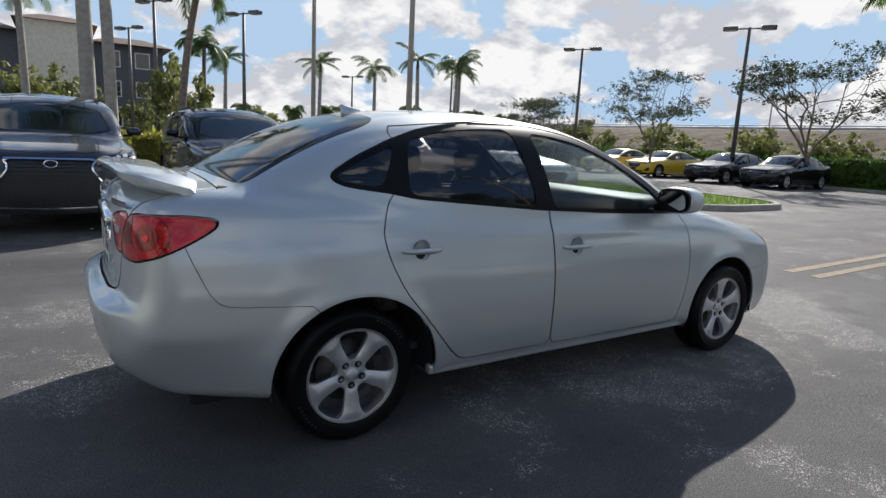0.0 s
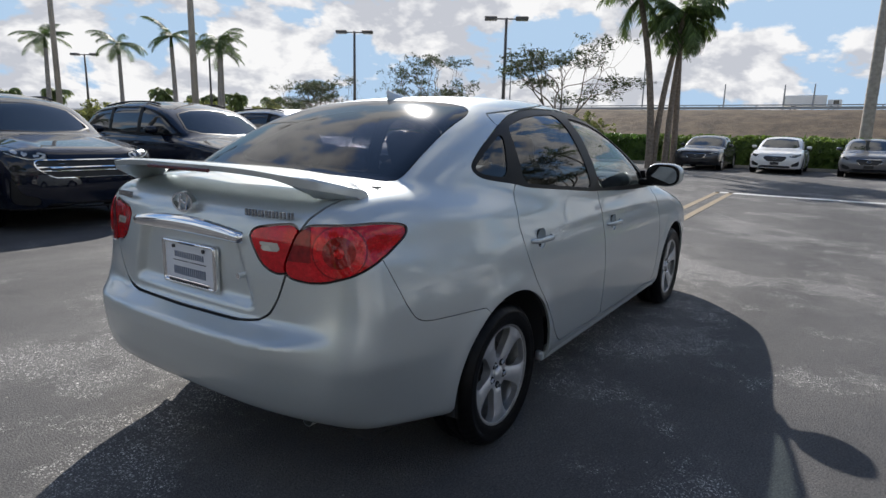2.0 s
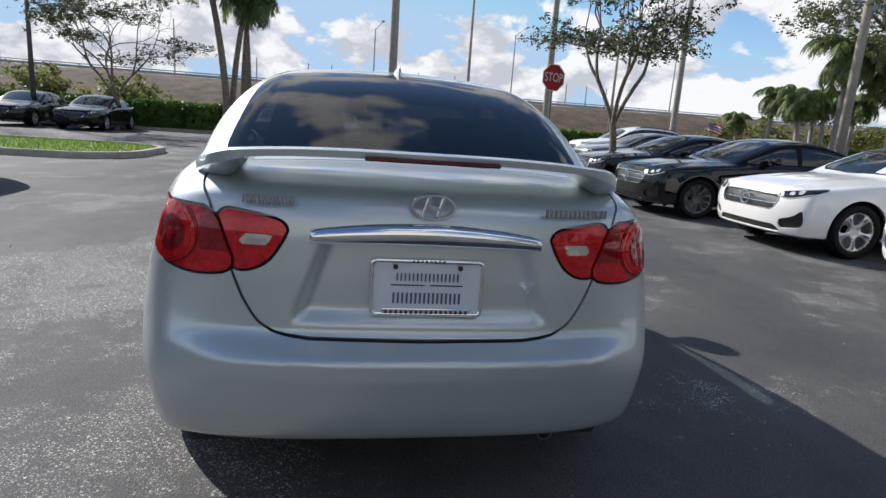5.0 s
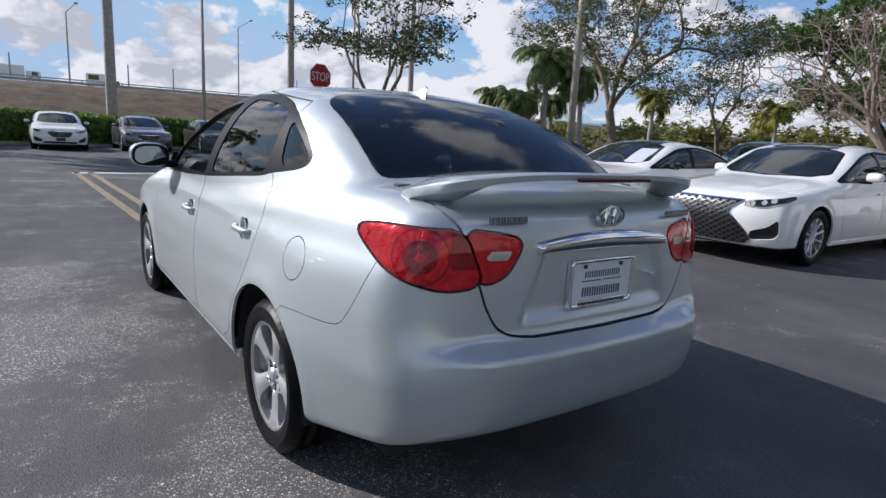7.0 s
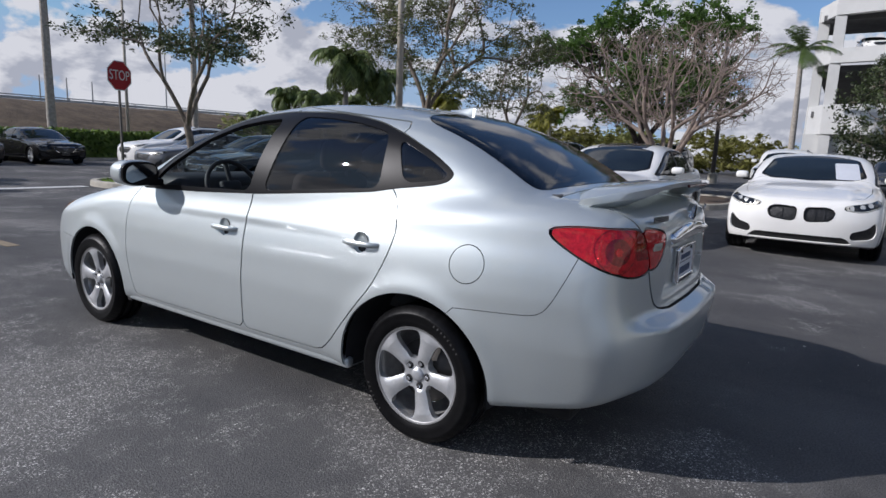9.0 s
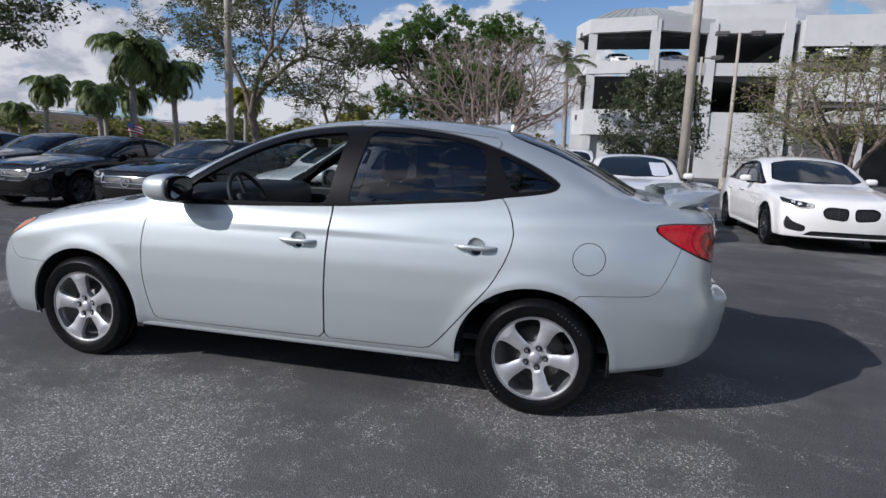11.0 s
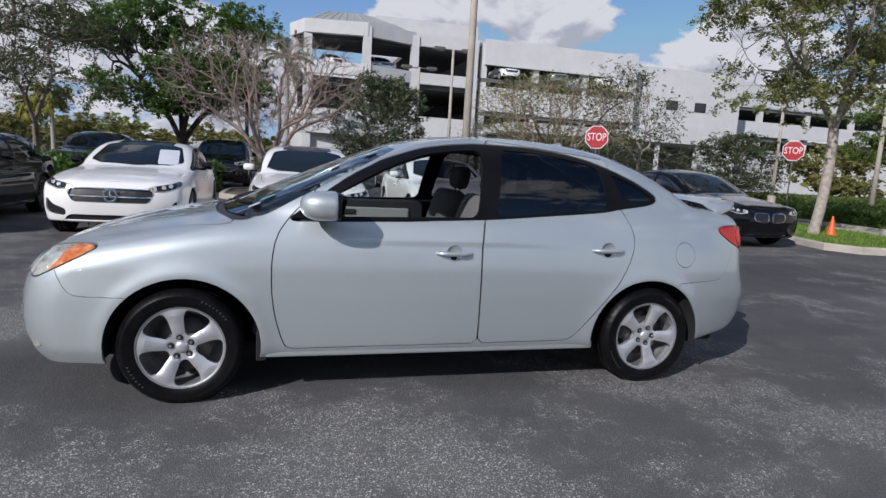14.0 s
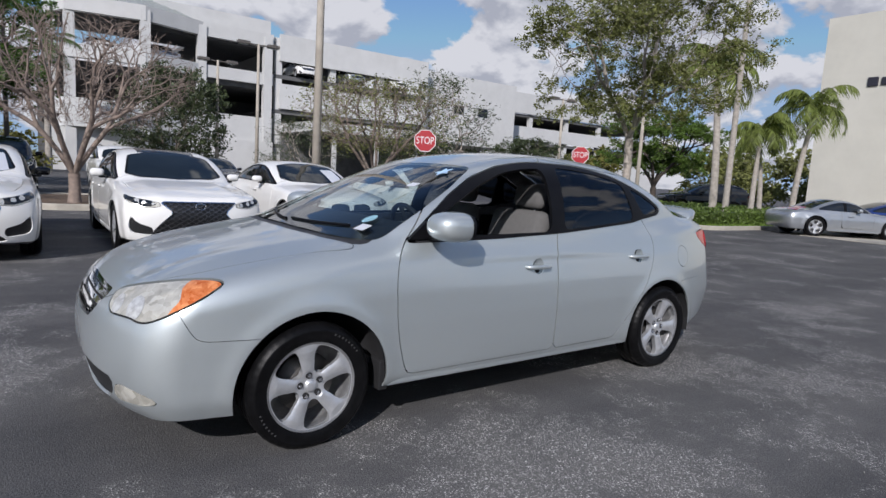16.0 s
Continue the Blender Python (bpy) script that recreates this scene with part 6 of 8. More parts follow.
for x, y, h, c, k, g, lab in ((13.5, -10.2, 90, P_BLACK, "saloon", "star", "black saloon parked further off"), (16.3, -10.2, 90, P_GREY, "saloon", "vee", "grey saloon parked further off"), (19.1, -11.0, 90, P_WHITE, "suv", "vee", "white crossover parked further off"),
                           (2.9, -18.6, 90, P_BLACK, "suv", "bar", "black SUV parked behind a bare tree"), (7.0, -18.8, 90, P_DKGREY, "suv", "bar", "dark grey SUV in the back row"), (10.2, -18.8, 90, P_BLACK, "saloon", "vee", "black saloon in the back row"), (13.0, -19.0, 90, P_RED, "saloon", "vee", "red saloon in the back row"),
                           (-0.8, -22.5, 90, P_WHITE, "suv", "bar", "white crossover in the back row"), (-4.2, -22.5, 90, P_DKGREY, "saloon", "vee", "dark grey saloon in the back row"), (-28.2, -14.9, -36, P_BLACK, "suv", "bar", "long black SUV beside a hedge"),
                           (-20.3, -5.2, 143, P_SILVER, "roadster", "none", "silver roadster with a soft top on pale concrete"), (-23.6, -4.6, 135, P_BLUE, "roadster", "none", "blue sports car beside a silver roadster")):
    parked_car(k, c, g, "silver", x, y, h, lab, BACK, far=True)


# ---- ground and lot ----
def sheet(name, x0, x1, y0, y1, nx, ny, zf, material, label, category, kind="structure"):
    xs, ys = np.linspace(x0, x1, nx), np.linspace(y0, y1, ny)
    V = [(x, y, zf(x, y)) for x in xs for y in ys]
    F = [(i * ny + j, (i + 1) * ny + j, (i + 1) * ny + j + 1, i * ny + j + 1) for i in range(nx - 1) for j in range(ny - 1)]
    return tagged(put(name, mesh_of(name, V, F, material)), label, category, "", kind)


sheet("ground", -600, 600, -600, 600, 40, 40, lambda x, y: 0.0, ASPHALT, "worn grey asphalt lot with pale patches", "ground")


def strip(name, pts, material, label, category, z=0.004):
    bm = bmesh.new()
    bm.faces.new([bm.verts.new((x, y, z)) for x, y in pts])
    r = bmesh.ops.extrude_face_region(bm, geom=bm.faces[:])
    bmesh.ops.translate(bm, vec=(0, 0, -z * 0.9), verts=[v for v in r["geom"] if isinstance(v, bmesh.types.BMVert)])
    bmesh.ops.recalc_face_normals(bm, faces=bm.faces)
    return tagged(part(name, bm, material), label, category, "", "structure")


strip("lane_line_1", [(4.75, 0.36), (12.6, 0.62), (12.6, 0.74), (4.75, 0.48)], YELLOW_LINE, "faded yellow centre line painted on asphalt", "road line")
strip("lane_line_2", [(4.75, 0.06), (12.6, 0.32), (12.6, 0.44), (4.75, 0.18)], YELLOW_LINE, "faded yellow centre line painted on asphalt", "road line")
strip("stop_line", [(12.3, 0.75), (12.3, -4.2), (12.62, -4.2), (12.62, 0.75)], WHITE_LINE, "white stop line painted on asphalt", "road line")


def island(name, pts, label, grassy=True):
    """A raised bed with a concrete kerb and grass on it."""
    bm = bmesh.new()
    n = len(pts)
    c = np.mean(pts, 0)
    P = np.array(pts)
    d = (c - P) / np.maximum(np.linalg.norm(c - P, axis=1, keepdims=True), 1e-6)
    rings = [(P, 0.0), (P + d * 0.01, 0.12), (P + d * 0.03, 0.14), (P + d * 0.17, 0.14), (P + d * 0.18, 0.09)]
    vs = [[bm.verts.new((x, y, z)) for x, y in q] for q, z in rings]
    for a, b in zip(vs, vs[1:]):
        for i in range(n):
            bm.faces.new((a[i], a[(i + 1) % n], b[(i + 1) % n], b[i]))
    kerb = tagged(part(name, bm, CONCRETE), label, "kerb", "", "structure")
    bm = bmesh.new()
    bm.faces.new([bm.verts.new((x, y, 0.10)) for x, y in P + d * 0.18])
    tagged(part("soil_bed", bm, mat_grass_bed if grassy else SOIL), "short green grass bed inside a kerb" if grassy else "bare brown soil bed inside a kerb", "grass" if grassy else "soil", "", "structure")
    if not grassy:
        return
    # blades
    rnd = random.Random(len(pts) + int(c[0] * 7))
    lo, hi = P.min(0), P.max(0)
    V, F = [], []
    area = (hi - lo).prod()
    for _ in range(int(min(9000, area * 160))):
        x, y = rnd.uniform(lo[0], hi[0]), rnd.uniform(lo[1], hi[1])
        inside = False
        for i in range(n):
            (ax, ay), (bx, by) = P[i] + d[i] * 0.22, P[(i + 1) % n] + d[(i + 1) % n] * 0.22
            if (ay > y) != (by > y) and x < (bx - ax) * (y - ay) / (by - ay) + ax:
                inside = not inside
        if inside:
            a, h, w = rnd.uniform(0, 6.28), rnd.uniform(0.04, 0.10), 0.012
            dx, dy = math.cos(a), math.sin(a)
            k = len(V)
            V += [(x - dx * w, y - dy * w, 0.10), (x + dx * w, y + dy * w, 0.10), (x + dy * 0.03, y - dx * 0.03, 0.10 + h)]
            F.append((k, k + 1, k + 2))
    if F:
        tagged(put("grass", mesh_of("grass", V, F, GRASS, smooth=False)), "short green grass on a kerbed island", "grass", "", "stuff")


mat_grass_bed = mat("grass_bed", (0.12, 0.19, 0.03), rough=0.95, vary=0.35, scale=4, bump=0.02, bump_scale=40)


def oval(x0, y0, x1, y1, r, seg=6):
    pts = []
    for cx, cy, a0 in ((x1 - r, y1 - r, 0), (x0 + r, y1 - r, 90), (x0 + r, y0 + r, 180), (x1 - r, y0 + r, 270)):
        pts += [(cx + r * math.cos(radians(a0 + 90 * i / seg)), cy + r * math.sin(radians(a0 + 90 * i / seg))) for i in range(seg + 1)]
    return pts


island("island_1", oval(10.6, -14.0, 13.4, -4.3, 1.2), "concrete kerb round a grass island with a stop sign")
island("island_2", oval(9.8, 4.9, 14.2, 13.0, 1.5), "concrete kerb round a grass island")
island("island_3", [(-9.9, -12.5), (-9.85, -6.4), (-9.62, -5.4), (-9.95, -4.85), (-10.8, -4.65), (-11.6, -5.0), (-12.4, -5.6), (-13.5, -6.8), (-14.1, -8.2), (-14.3, -12.5)], "concrete kerb round a grass island with a tree")
island("island_4", oval(-0.4, -17.0, 2.6, -12.4, 1.2), "concrete kerb round a planted island", False)
island("hedge_bed", oval(27.3, -40.0, 30.5, 60.0, 0.5), "kerb along the hedge")
island("island_5", oval(-27.5, -14.5, -15.6, -7.2, 1.2), "concrete kerb round a hedge bed")
strip("pale_apron", [(-18.6, -5.6), (-18.0, 8.0), (-60, 8.0), (-60, -9.6), (-28, -8.5)], CONCRETE, "pale concrete apron in front of the showroom", "pavement", 0.02)

# ---- highway berm ----
def berm_height(x, y):
    f = min(max((x - 50.0) / 24.0, 0), 1)
    return 4.75 * (f * f * (3 - 2 * f)) + (0.25 * noise.noise((x * 0.4, y * 0.4, 0)) if 50 < x < 74 else 0)


sheet("berm", 48, 160, -300, 300, 60, 160, berm_height, BERM, "brown dry-grass highway embankment", "embankment")
sheet("highway", 77.0, 150, -300, 300, 3, 3, lambda x, y: 4.80, CONCRETE, "elevated highway carriageway", "road")
rail = thing("guard_rail", "long steel guard rail along the highway", "guard rail", None, "", "structure")
for z, hh in ((5.00, 0.30), (5.33, 0.12)):
    part("rail", boxed((0.08, 560, hh), (75.6, 0, z), 0.02), STEEL, rail)
pm = part("post", boxed((0.12, 0.12, 0.8), (0, 0, 0)), STEEL, rail, "", pose(75.8, -160, 5.0))
for k in range(1, 80):
    put("post", pm.data, rail, "", pose(75.8, -160 + 4.0 * k, 5.0))
for k, (y, h, arm) in enumerate(((42, 8, 1), (22, 7, 0), (12, 3.2, 0), (5.5, 3.0, 0), (2.5, 3.0, 0), (-3, 8, 1), (-9, 3.0, 0), (-14, 3.0, 0), (-22, 9, 1), (-30, 3.2, 0), (-33, 3.2, 0), (-36, 3.0, 0), (-46, 9, 1))):
    hp = thing("highway_post", "thin steel post beside the highway", "post", pose(78.5, y, 4.8), "highway posts")
    part("pole", tubed((0, 0, 0), (0, 0, h), 0.11, 0.07, 8), STEEL, hp)
    if arm:
        part("arm", tubed((0, 0, h), (-2.2, -0.8, h + 0.7), 0.06, 0.05, 6), STEEL, hp)
        part("lamp_head", boxed((0.8, 0.35, 0.15), (-2.4, -0.85, h + 0.72), 0.03), STEEL, hp)


# ---- plants ----
def leaf_cloud(points, size, rnd, per):
    """Leaves in small tight clumps scattered round points."""
    rs = np.random.RandomState(rnd.randrange(10 ** 6))
    P = np.array([p for p, _ in points]); S = np.array([q for _, q in points])[:, None]
    clumps = 4
    C = np.repeat(P, clumps, 0) + rs.normal(size=(len(P) * clumps, 3)) * np.repeat(S, clumps, 0) * (1, 1, 0.6)
    n = max(1, per // clumps)
    Q = np.repeat(C, n, 0) + rs.normal(size=(len(C) * n, 3)) * np.repeat(np.repeat(S, clumps, 0), n, 0) * (0.42, 0.42, 0.26)
    A = rs.normal(size=Q.shape) * (1, 1, 0.5); A /= np.linalg.norm(A, axis=1, keepdims=True)
    B = np.cross(A, rs.normal(size=Q.shape)); B /= np.maximum(np.linalg.norm(B, axis=1, keepdims=True), 1e-6)
    s = size * rs.uniform(0.6, 1.4, (len(Q), 1))
    V = np.stack([Q - A * s, Q + B * s * 0.42, Q + A * s, Q - B * s * 0.42], 1).reshape(-1, 3)
    F = np.arange(len(V)).reshape(-1, 4)
    return V, F


def sticks(segs, sides):
    """Tapered rods as one vertex and face list."""
    P, Q = np.array([g[0] for g in segs]), np.array([g[1] for g in segs])
    R0, R1 = np.array([g[2] for g in segs])[:, None, None], np.array([g[3] for g in segs])[:, None, None]
    D = Q - P
    D /= np.maximum(np.linalg.norm(D, axis=1, keepdims=True), 1e-6)
    A = np.cross(D, np.where(np.abs(D[:, 2:]) > 0.9, [[1.0, 0, 0]], [[0, 0, 1.0]]))
    A /= np.linalg.norm(A, axis=1, keepdims=True)
    B = np.cross(D, A)
    t = np.linspace(0, 2 * np.pi, sides, endpoint=False)[None, :, None]
    ring = A[:, None] * np.cos(t) + B[:, None] * np.sin(t)
    V = np.concatenate([P[:, None] + ring * R0, Q[:, None] + D[:, None] * R1 * 0.4 + ring * R1], 1).reshape(-1, 3)
    k = np.arange(sides)
    F = np.stack([k, (k + 1) % sides, (k + 1) % sides + sides, k + sides], 1)
    return V, (F[None] + (np.arange(len(segs)) * 2 * sides)[:, None, None]).reshape(-1, 4)


def crown_tree(seed, tips, z0, z1, rad, fork, stems, r_tip, bark, leaf=None, leaf_size=0.05, per=0, leaf_spread=0.2, pads=0, pad=(0.5, 0.15), lean=0.0, reach=0.42, belly=0.45, gaps=0.1, power=0.46, curl=0.45):
    """A tree whose limbs divide until they reach twig ends spread through a domed, uneven crown."""
    rs = np.random.RandomState(seed)
    ph = rs.uniform(0, 6.28, 6)
    T = []
    centres = []
    while len(T) < tips:
        h, a, f = rs.uniform(0, 1), rs.uniform(0, 6.283), rs.uniform(0, 1) ** 0.42
        r = rad * math.sqrt(max(0.02, 1 - ((h - belly) / (1.02 - belly if h > belly else belly + 0.12)) ** 2))
        q = np.array([f * r * math.cos(a), f * r * math.sin(a), z0 + (z1 - z0) * h])
        q[:2] *= 1 + 0.14 * math.sin(3 * a + ph[4]) + 0.08 * math.sin(5 * a + ph[5])
        if math.sin(q[0] * 1.9 + ph[0]) * math.sin(q[1] * 1.9 + ph[1]) + 0.6 * math.sin(q[2] * 2.6 + ph[2]) < -1 + gaps * 2:
            continue
        if pads:
            if len(centres) < pads:
                centres.append(q)
                continue
            c = centres[rs.randint(pads)]
            T.append(c + rs.normal(size=3) * (pad[0], pad[0], pad[1]))
        else:
            T.append(q)
    T = np.array(T)
    thick, fine = [], []

    def rod(p, q, r0, r1):
        (thick if r0 > 0.03 else fine).append((p, q, r0, r1))

    def limb(p, q, d, r0, r1, n):
        """A bent branch from p to q that leaves along d."""
        span = np.linalg.norm(q - p)
        c = p + (d * curl + (q - p) / max(span, 1e-6) * (0.45 - curl)) * span + rs.normal(size=3) * span * 0.11 * curl
        last = p
        for k in range(1, n + 1):
            t = k / n
            at = (1 - t) ** 2 * p + 2 * t * (1 - t) * c + t * t * q
            rod(last, at, r0 + (r1 - r0) * (k - 1) / n, r0 + (r1 - r0) * t)
            last = at
        e = q - c
        return e / max(np.linalg.norm(e), 1e-6)

    def grow(p, d, pts):
        n = len(pts)
        r0 = r_tip * n ** power
        if n == 1:
            limb(p, pts[0], d, r_tip, r_tip * 0.5, 2)
            return
        c = pts.mean(0)
        q = p + (c - p) * (reach + rs.uniform(-0.08, 0.08)) + rs.normal(size=3) * 0.03 * np.linalg.norm(c - p)
        d2 = limb(p, q, d, r0, r_tip * (n * 0.8) ** power, 4 if n > 20 else 2)
        w = pts - q
        w = w / np.maximum(np.linalg.norm(w, axis=1, keepdims=True), 1e-6)
        _, _, ax = np.linalg.svd(w - w.mean(0), full_matrices=False)
        order = np.argsort(w @ ax[0])
        k = max(1, min(n - 1, int(n * rs.uniform(0.34, 0.66))))
        for grp in (order[:k], order[k:]):
            e = pts[grp].mean(0) - q
            e = d2 * 0.5 + 0.5 * e / max(np.linalg.norm(e), 1e-6)
            grow(q, e / np.linalg.norm(e), pts[grp])

    r = r_tip * len(T) ** power
    top = np.array([lean * fork, 0, fork])
    rod(np.array([0, 0, -0.1]), np.array([0, 0, 0.22]), r * 1.5, r * 1.08)
    limb(np.array([0.0, 0, 0.18]), top, np.array([0, 0, 1.0]), r * 1.08, r, 5)
    ang = (np.arctan2(T[:, 1], T[:, 0]) + rs.uniform(0, 6.28)) % 6.283
    order = np.argsort(ang)
    for grp in np.array_split(order, stems):
        e = T[grp].mean(0) - top
        e = np.array([0, 0, 0.6]) + e / np.linalg.norm(e)
        grow(top, e / np.linalg.norm(e), T[grp])
    V, F = sticks(thick, 9)
    V2, F2 = sticks(fine, 3)
    if not per:
        return mesh_of("trunk", V, [tuple(f) for f in F], bark), mesh_of("crown", V2, [tuple(f) for f in F2], bark)
    F = [tuple(f) for f in F] + [tuple(f) for f in F2 + len(V)]
    wood = mesh_of("trunk", np.concatenate([V, V2]), F, bark)
    if not per:
        return wood, None
    V, F = leaf_cloud([(tuple(q), leaf_spread) for q in T], leaf_size, random.Random(seed), per)
    return wood, mesh_of("crown", V, F, leaf, smooth=False)


def plant_tree(meshes, x, y, label, turn=0, high=6.0, broad=6.0, group=""):
    """A tree of that height and crown width."""
    co = np.array([v.co for me in meshes if me for v in me.vertices])
    lo, hi = np.percentile(co, 0.5, axis=0), np.percentile(co, 99.5, axis=0)
    sx_, sz_ = broad / max(hi[0] - lo[0], hi[1] - lo[1]), high / hi[2]
    t = thing("tree", label, "tree", pose(x, y, 0, 0, 0, turn) @ Matrix.Diagonal((sx_, sx_, sz_, 1)), group)
    put("trunk", meshes[0], t)
    if meshes[1]:
        put("crown", meshes[1], t)
    return t


def palm_mesh(seed, height, r, fronds, flen, droop, bark, bend=0.0, fan=False, shaft=True, rise_lo=-0.35, leaf=None):
    rnd = random.Random(seed)
    bm = bmesh.new()
    n = 12
    for k in range(n):
        a, b = k / n, (k + 1) / n
        ra, rb = r * (1.25 - 0.4 * a), r * (1.25 - 0.4 * b)
        tube(bm, (bend * a * a, 0, height * a), (bend * b * b, 0, height * b), ra, rb * 0.97, 10, False)
    trunk = bpy.data.meshes.new("trunk")
    bm.to_mesh(trunk); bm.free()
    trunk.materials.append(bark); trunk.shade_smooth()
    top = Vector((bend, 0, height))
    bm = bmesh.new()
    if shaft:
        tube(bm, top, top + Vector((0, 0, flen * 0.38)), r * 0.85, r * 0.45, 8, False)
        top = top + Vector((0, 0, flen * 0.36))
    V, F = [], []
    for k in range(fronds):
        a = 2 * math.pi * k / fronds * 2.4 + rnd.uniform(-0.2, 0.2)
        rise = rnd.uniform(rise_lo, 1.15)
        out = Vector((math.cos(a), math.sin(a), 0))
        side = Vector((-math.sin(a), math.cos(a), 0))
        L = flen * rnd.uniform(0.85, 1.1)
        p, ang = top.copy(), rise
        segs = 14
        if fan:
            tip = top + (out * math.cos(rise) + Vector((0, 0, math.sin(rise)))) * L * rnd.uniform(0.25, 0.55)
            tube(bm, top, tip, 0.02, 0.012, 4, False)
            axis = (tip - top).normalized()
            upv = side.cross(axis)
            for j in range(16):
                b2 = (j / 15 - 0.5) * 4.2
                dirn = (axis * math.cos(b2) + side * math.sin(b2)).normalized()
                w = L * 0.62 * (0.75 + 0.25 * math.cos(b2)) * rnd.uniform(0.85, 1.1)
                mid = tip + dirn * w * 0.55 + upv * w * 0.08
                end = tip + dirn * w + Vector((0, 0, -w * 0.38 * droop))
                e = dirn.cross(upv).normalized() * (0.045 * L)
                i = len(V)
                V += [tuple(tip), tuple(mid + e), tuple(end), tuple(mid - e)]
                F.append((i, i + 1, i + 2, i + 3))
            continue
        for s in range(segs):
            step = (out * math.cos(ang) + Vector((0, 0, math.sin(ang)))) * (L / segs)
            q = p + step
            tube(bm, p, q, 0.022 * (1 - s / segs) + 0.006, 0.022 * (1 - (s + 1) / segs) + 0.006, 4, False)
            if s > (0 if not fan else 5):
                w = L * 0.26 * math.sin(math.pi * min(1, (s + 1.2) / (segs + 1))) ** 0.6 if not fan else L * 0.45
                for sg in (1, -1):
                    for h in (0.0, 0.5):
                        o = p.lerp(q, h)
                        tip = o + (side * sg * 0.85 + step.normalized() * 0.55).normalized() * w * rnd.uniform(0.8, 1.1) + Vector((0, 0, -w * (0.30 + droop * rnd.uniform(0.1, 0.6))))
                        mid = o.lerp(tip, 0.5) + Vector((0, 0, w * 0.10))
                        e = step.normalized() * 0.035
                        i = len(V)
                        V += [tuple(o - e), tuple(o + e), tuple(mid + e), tuple(mid - e), tuple(tip)]
                        F += [(i, i + 1, i + 2, i + 3), (i + 3, i + 2, i + 4)]
            p = q
            ang -= (0.045 + 0.085 * droop) * (0.4 + 1.2 * s / segs)
    me = bpy.data.meshes.new("crown")
    bm.to_mesh(me); bm.free()
    base = len(me.vertices)
    VV = [tuple(v.co) for v in me.vertices] + V
    FF = [tuple(p.vertices) for p in me.polygons] + [tuple(i + base for i in f) for f in F]
    return trunk, mesh_of("crown", VV, FF, leaf or FROND, smooth=False)


def plant_palm(meshes, x, y, label, turn=0, scale=1.0, group=""):
    t = thing("palm_tree", label, "palm tree", pose(x, y, 0, 0, 0, turn) @ Matrix.Scale(scale, 4), group)
    put("trunk", meshes[0], t)
    put("crown", meshes[1], t)
    return t


def hedge(x0, x1, y0, y1, h, label, material=LEAF, seed=1, size=0.075, density=170):
    rnd = random.Random(seed)
    V, F = [], []
    n = int(min(26000, ((x1 - x0) * (y1 - y0) + 2 * h * (x1 - x0 + y1 - y0)) * density))
    for _ in range(n):
        x, y = rnd.uniform(x0, x1), rnd.uniform(y0, y1)
        u = rnd.random()
        lift = 0.12 * noise.noise((x * 0.9, y * 0.9, 0)) + 0.05 * noise.noise((x * 3, y * 3, 5))
        if u < 0.4:
            z = h + lift + rnd.gauss(0, 0.04)
        else:
            z = rnd.uniform(0.08, h + lift)
            if rnd.random() < (y1 - y0) / ((x1 - x0) + (y1 - y0)):
                x = (x0 if rnd.random() < 0.5 else x1) + rnd.gauss(0, 0.06) + 0.15 * noise.noise((y, z, x0))
            else:
                y = (y0 if rnd.random() < 0.5 else y1) + rnd.gauss(0, 0.06)
        a = np.array([rnd.gauss(0, 1), rnd.gauss(0, 1), rnd.gauss(0, 1)]); a /= np.linalg.norm(a)
        b = np.cross(a, [rnd.gauss(0, 1), rnd.gauss(0, 1), rnd.gauss(0, 1)]); b /= max(np.linalg.norm(b), 1e-6)
        s = size * rnd.uniform(0.6, 1.4)
        k = len(V)
        q = np.array([x, y, z])
        V += [tuple(q - a * s), tuple(q + b * s * 0.5), tuple(q + a * s), tuple(q - b * s * 0.5)]
        F.append((k, k + 1, k + 2, k + 3))
    # a dark leafy core
    k = len(V)
    e = 0.12
    V += [(x, y, z) for x in (x0 + e, x1 - e) for y in (y0 + e, y1 - e) for z in (0.05, h - 0.08)]
    F += [tuple(k + i for i in f) for f in ((0, 1, 3, 2), (4, 6, 7, 5), (0, 4, 5, 1), (2, 3, 7, 6), (1, 5, 7, 3))]
    return tagged(put("hedge", mesh_of("hedge", V, F, material, smooth=False)), label, "hedge", "", "stuff")


hedge(28.0, 29.8, -32, 6.5, 1.35, "long clipped green hedge before the embankment", LEAF, 3, 0.11, 120)
hedge(28.0, 29.8, 6.5, 45, 1.35, "long clipped green hedge before the embankment", LEAF_DK, 4, 0.11, 120)
hedge(-26.5, -16.4, -13.6, -8.0, 0.60, "low clipped hedge on a kerbed bed", LEAF, 5, 0.055, 200)
hedge(-38, -19, -25.6, -24.3, 0.6, "low hedge beside the road", LEAF, 6, 0.06, 120)
hedge(-1.2, 5.0, 11.6, 12.5, 1.1, "green hedge behind the parked cars", LEAF_YL, 7, 0.07, 150)
hedge(2.8, 9.5, -16.4, -15.2, 0.9, "dark hedge behind the parked cars", LEAF_DK, 8, 0.07, 120)

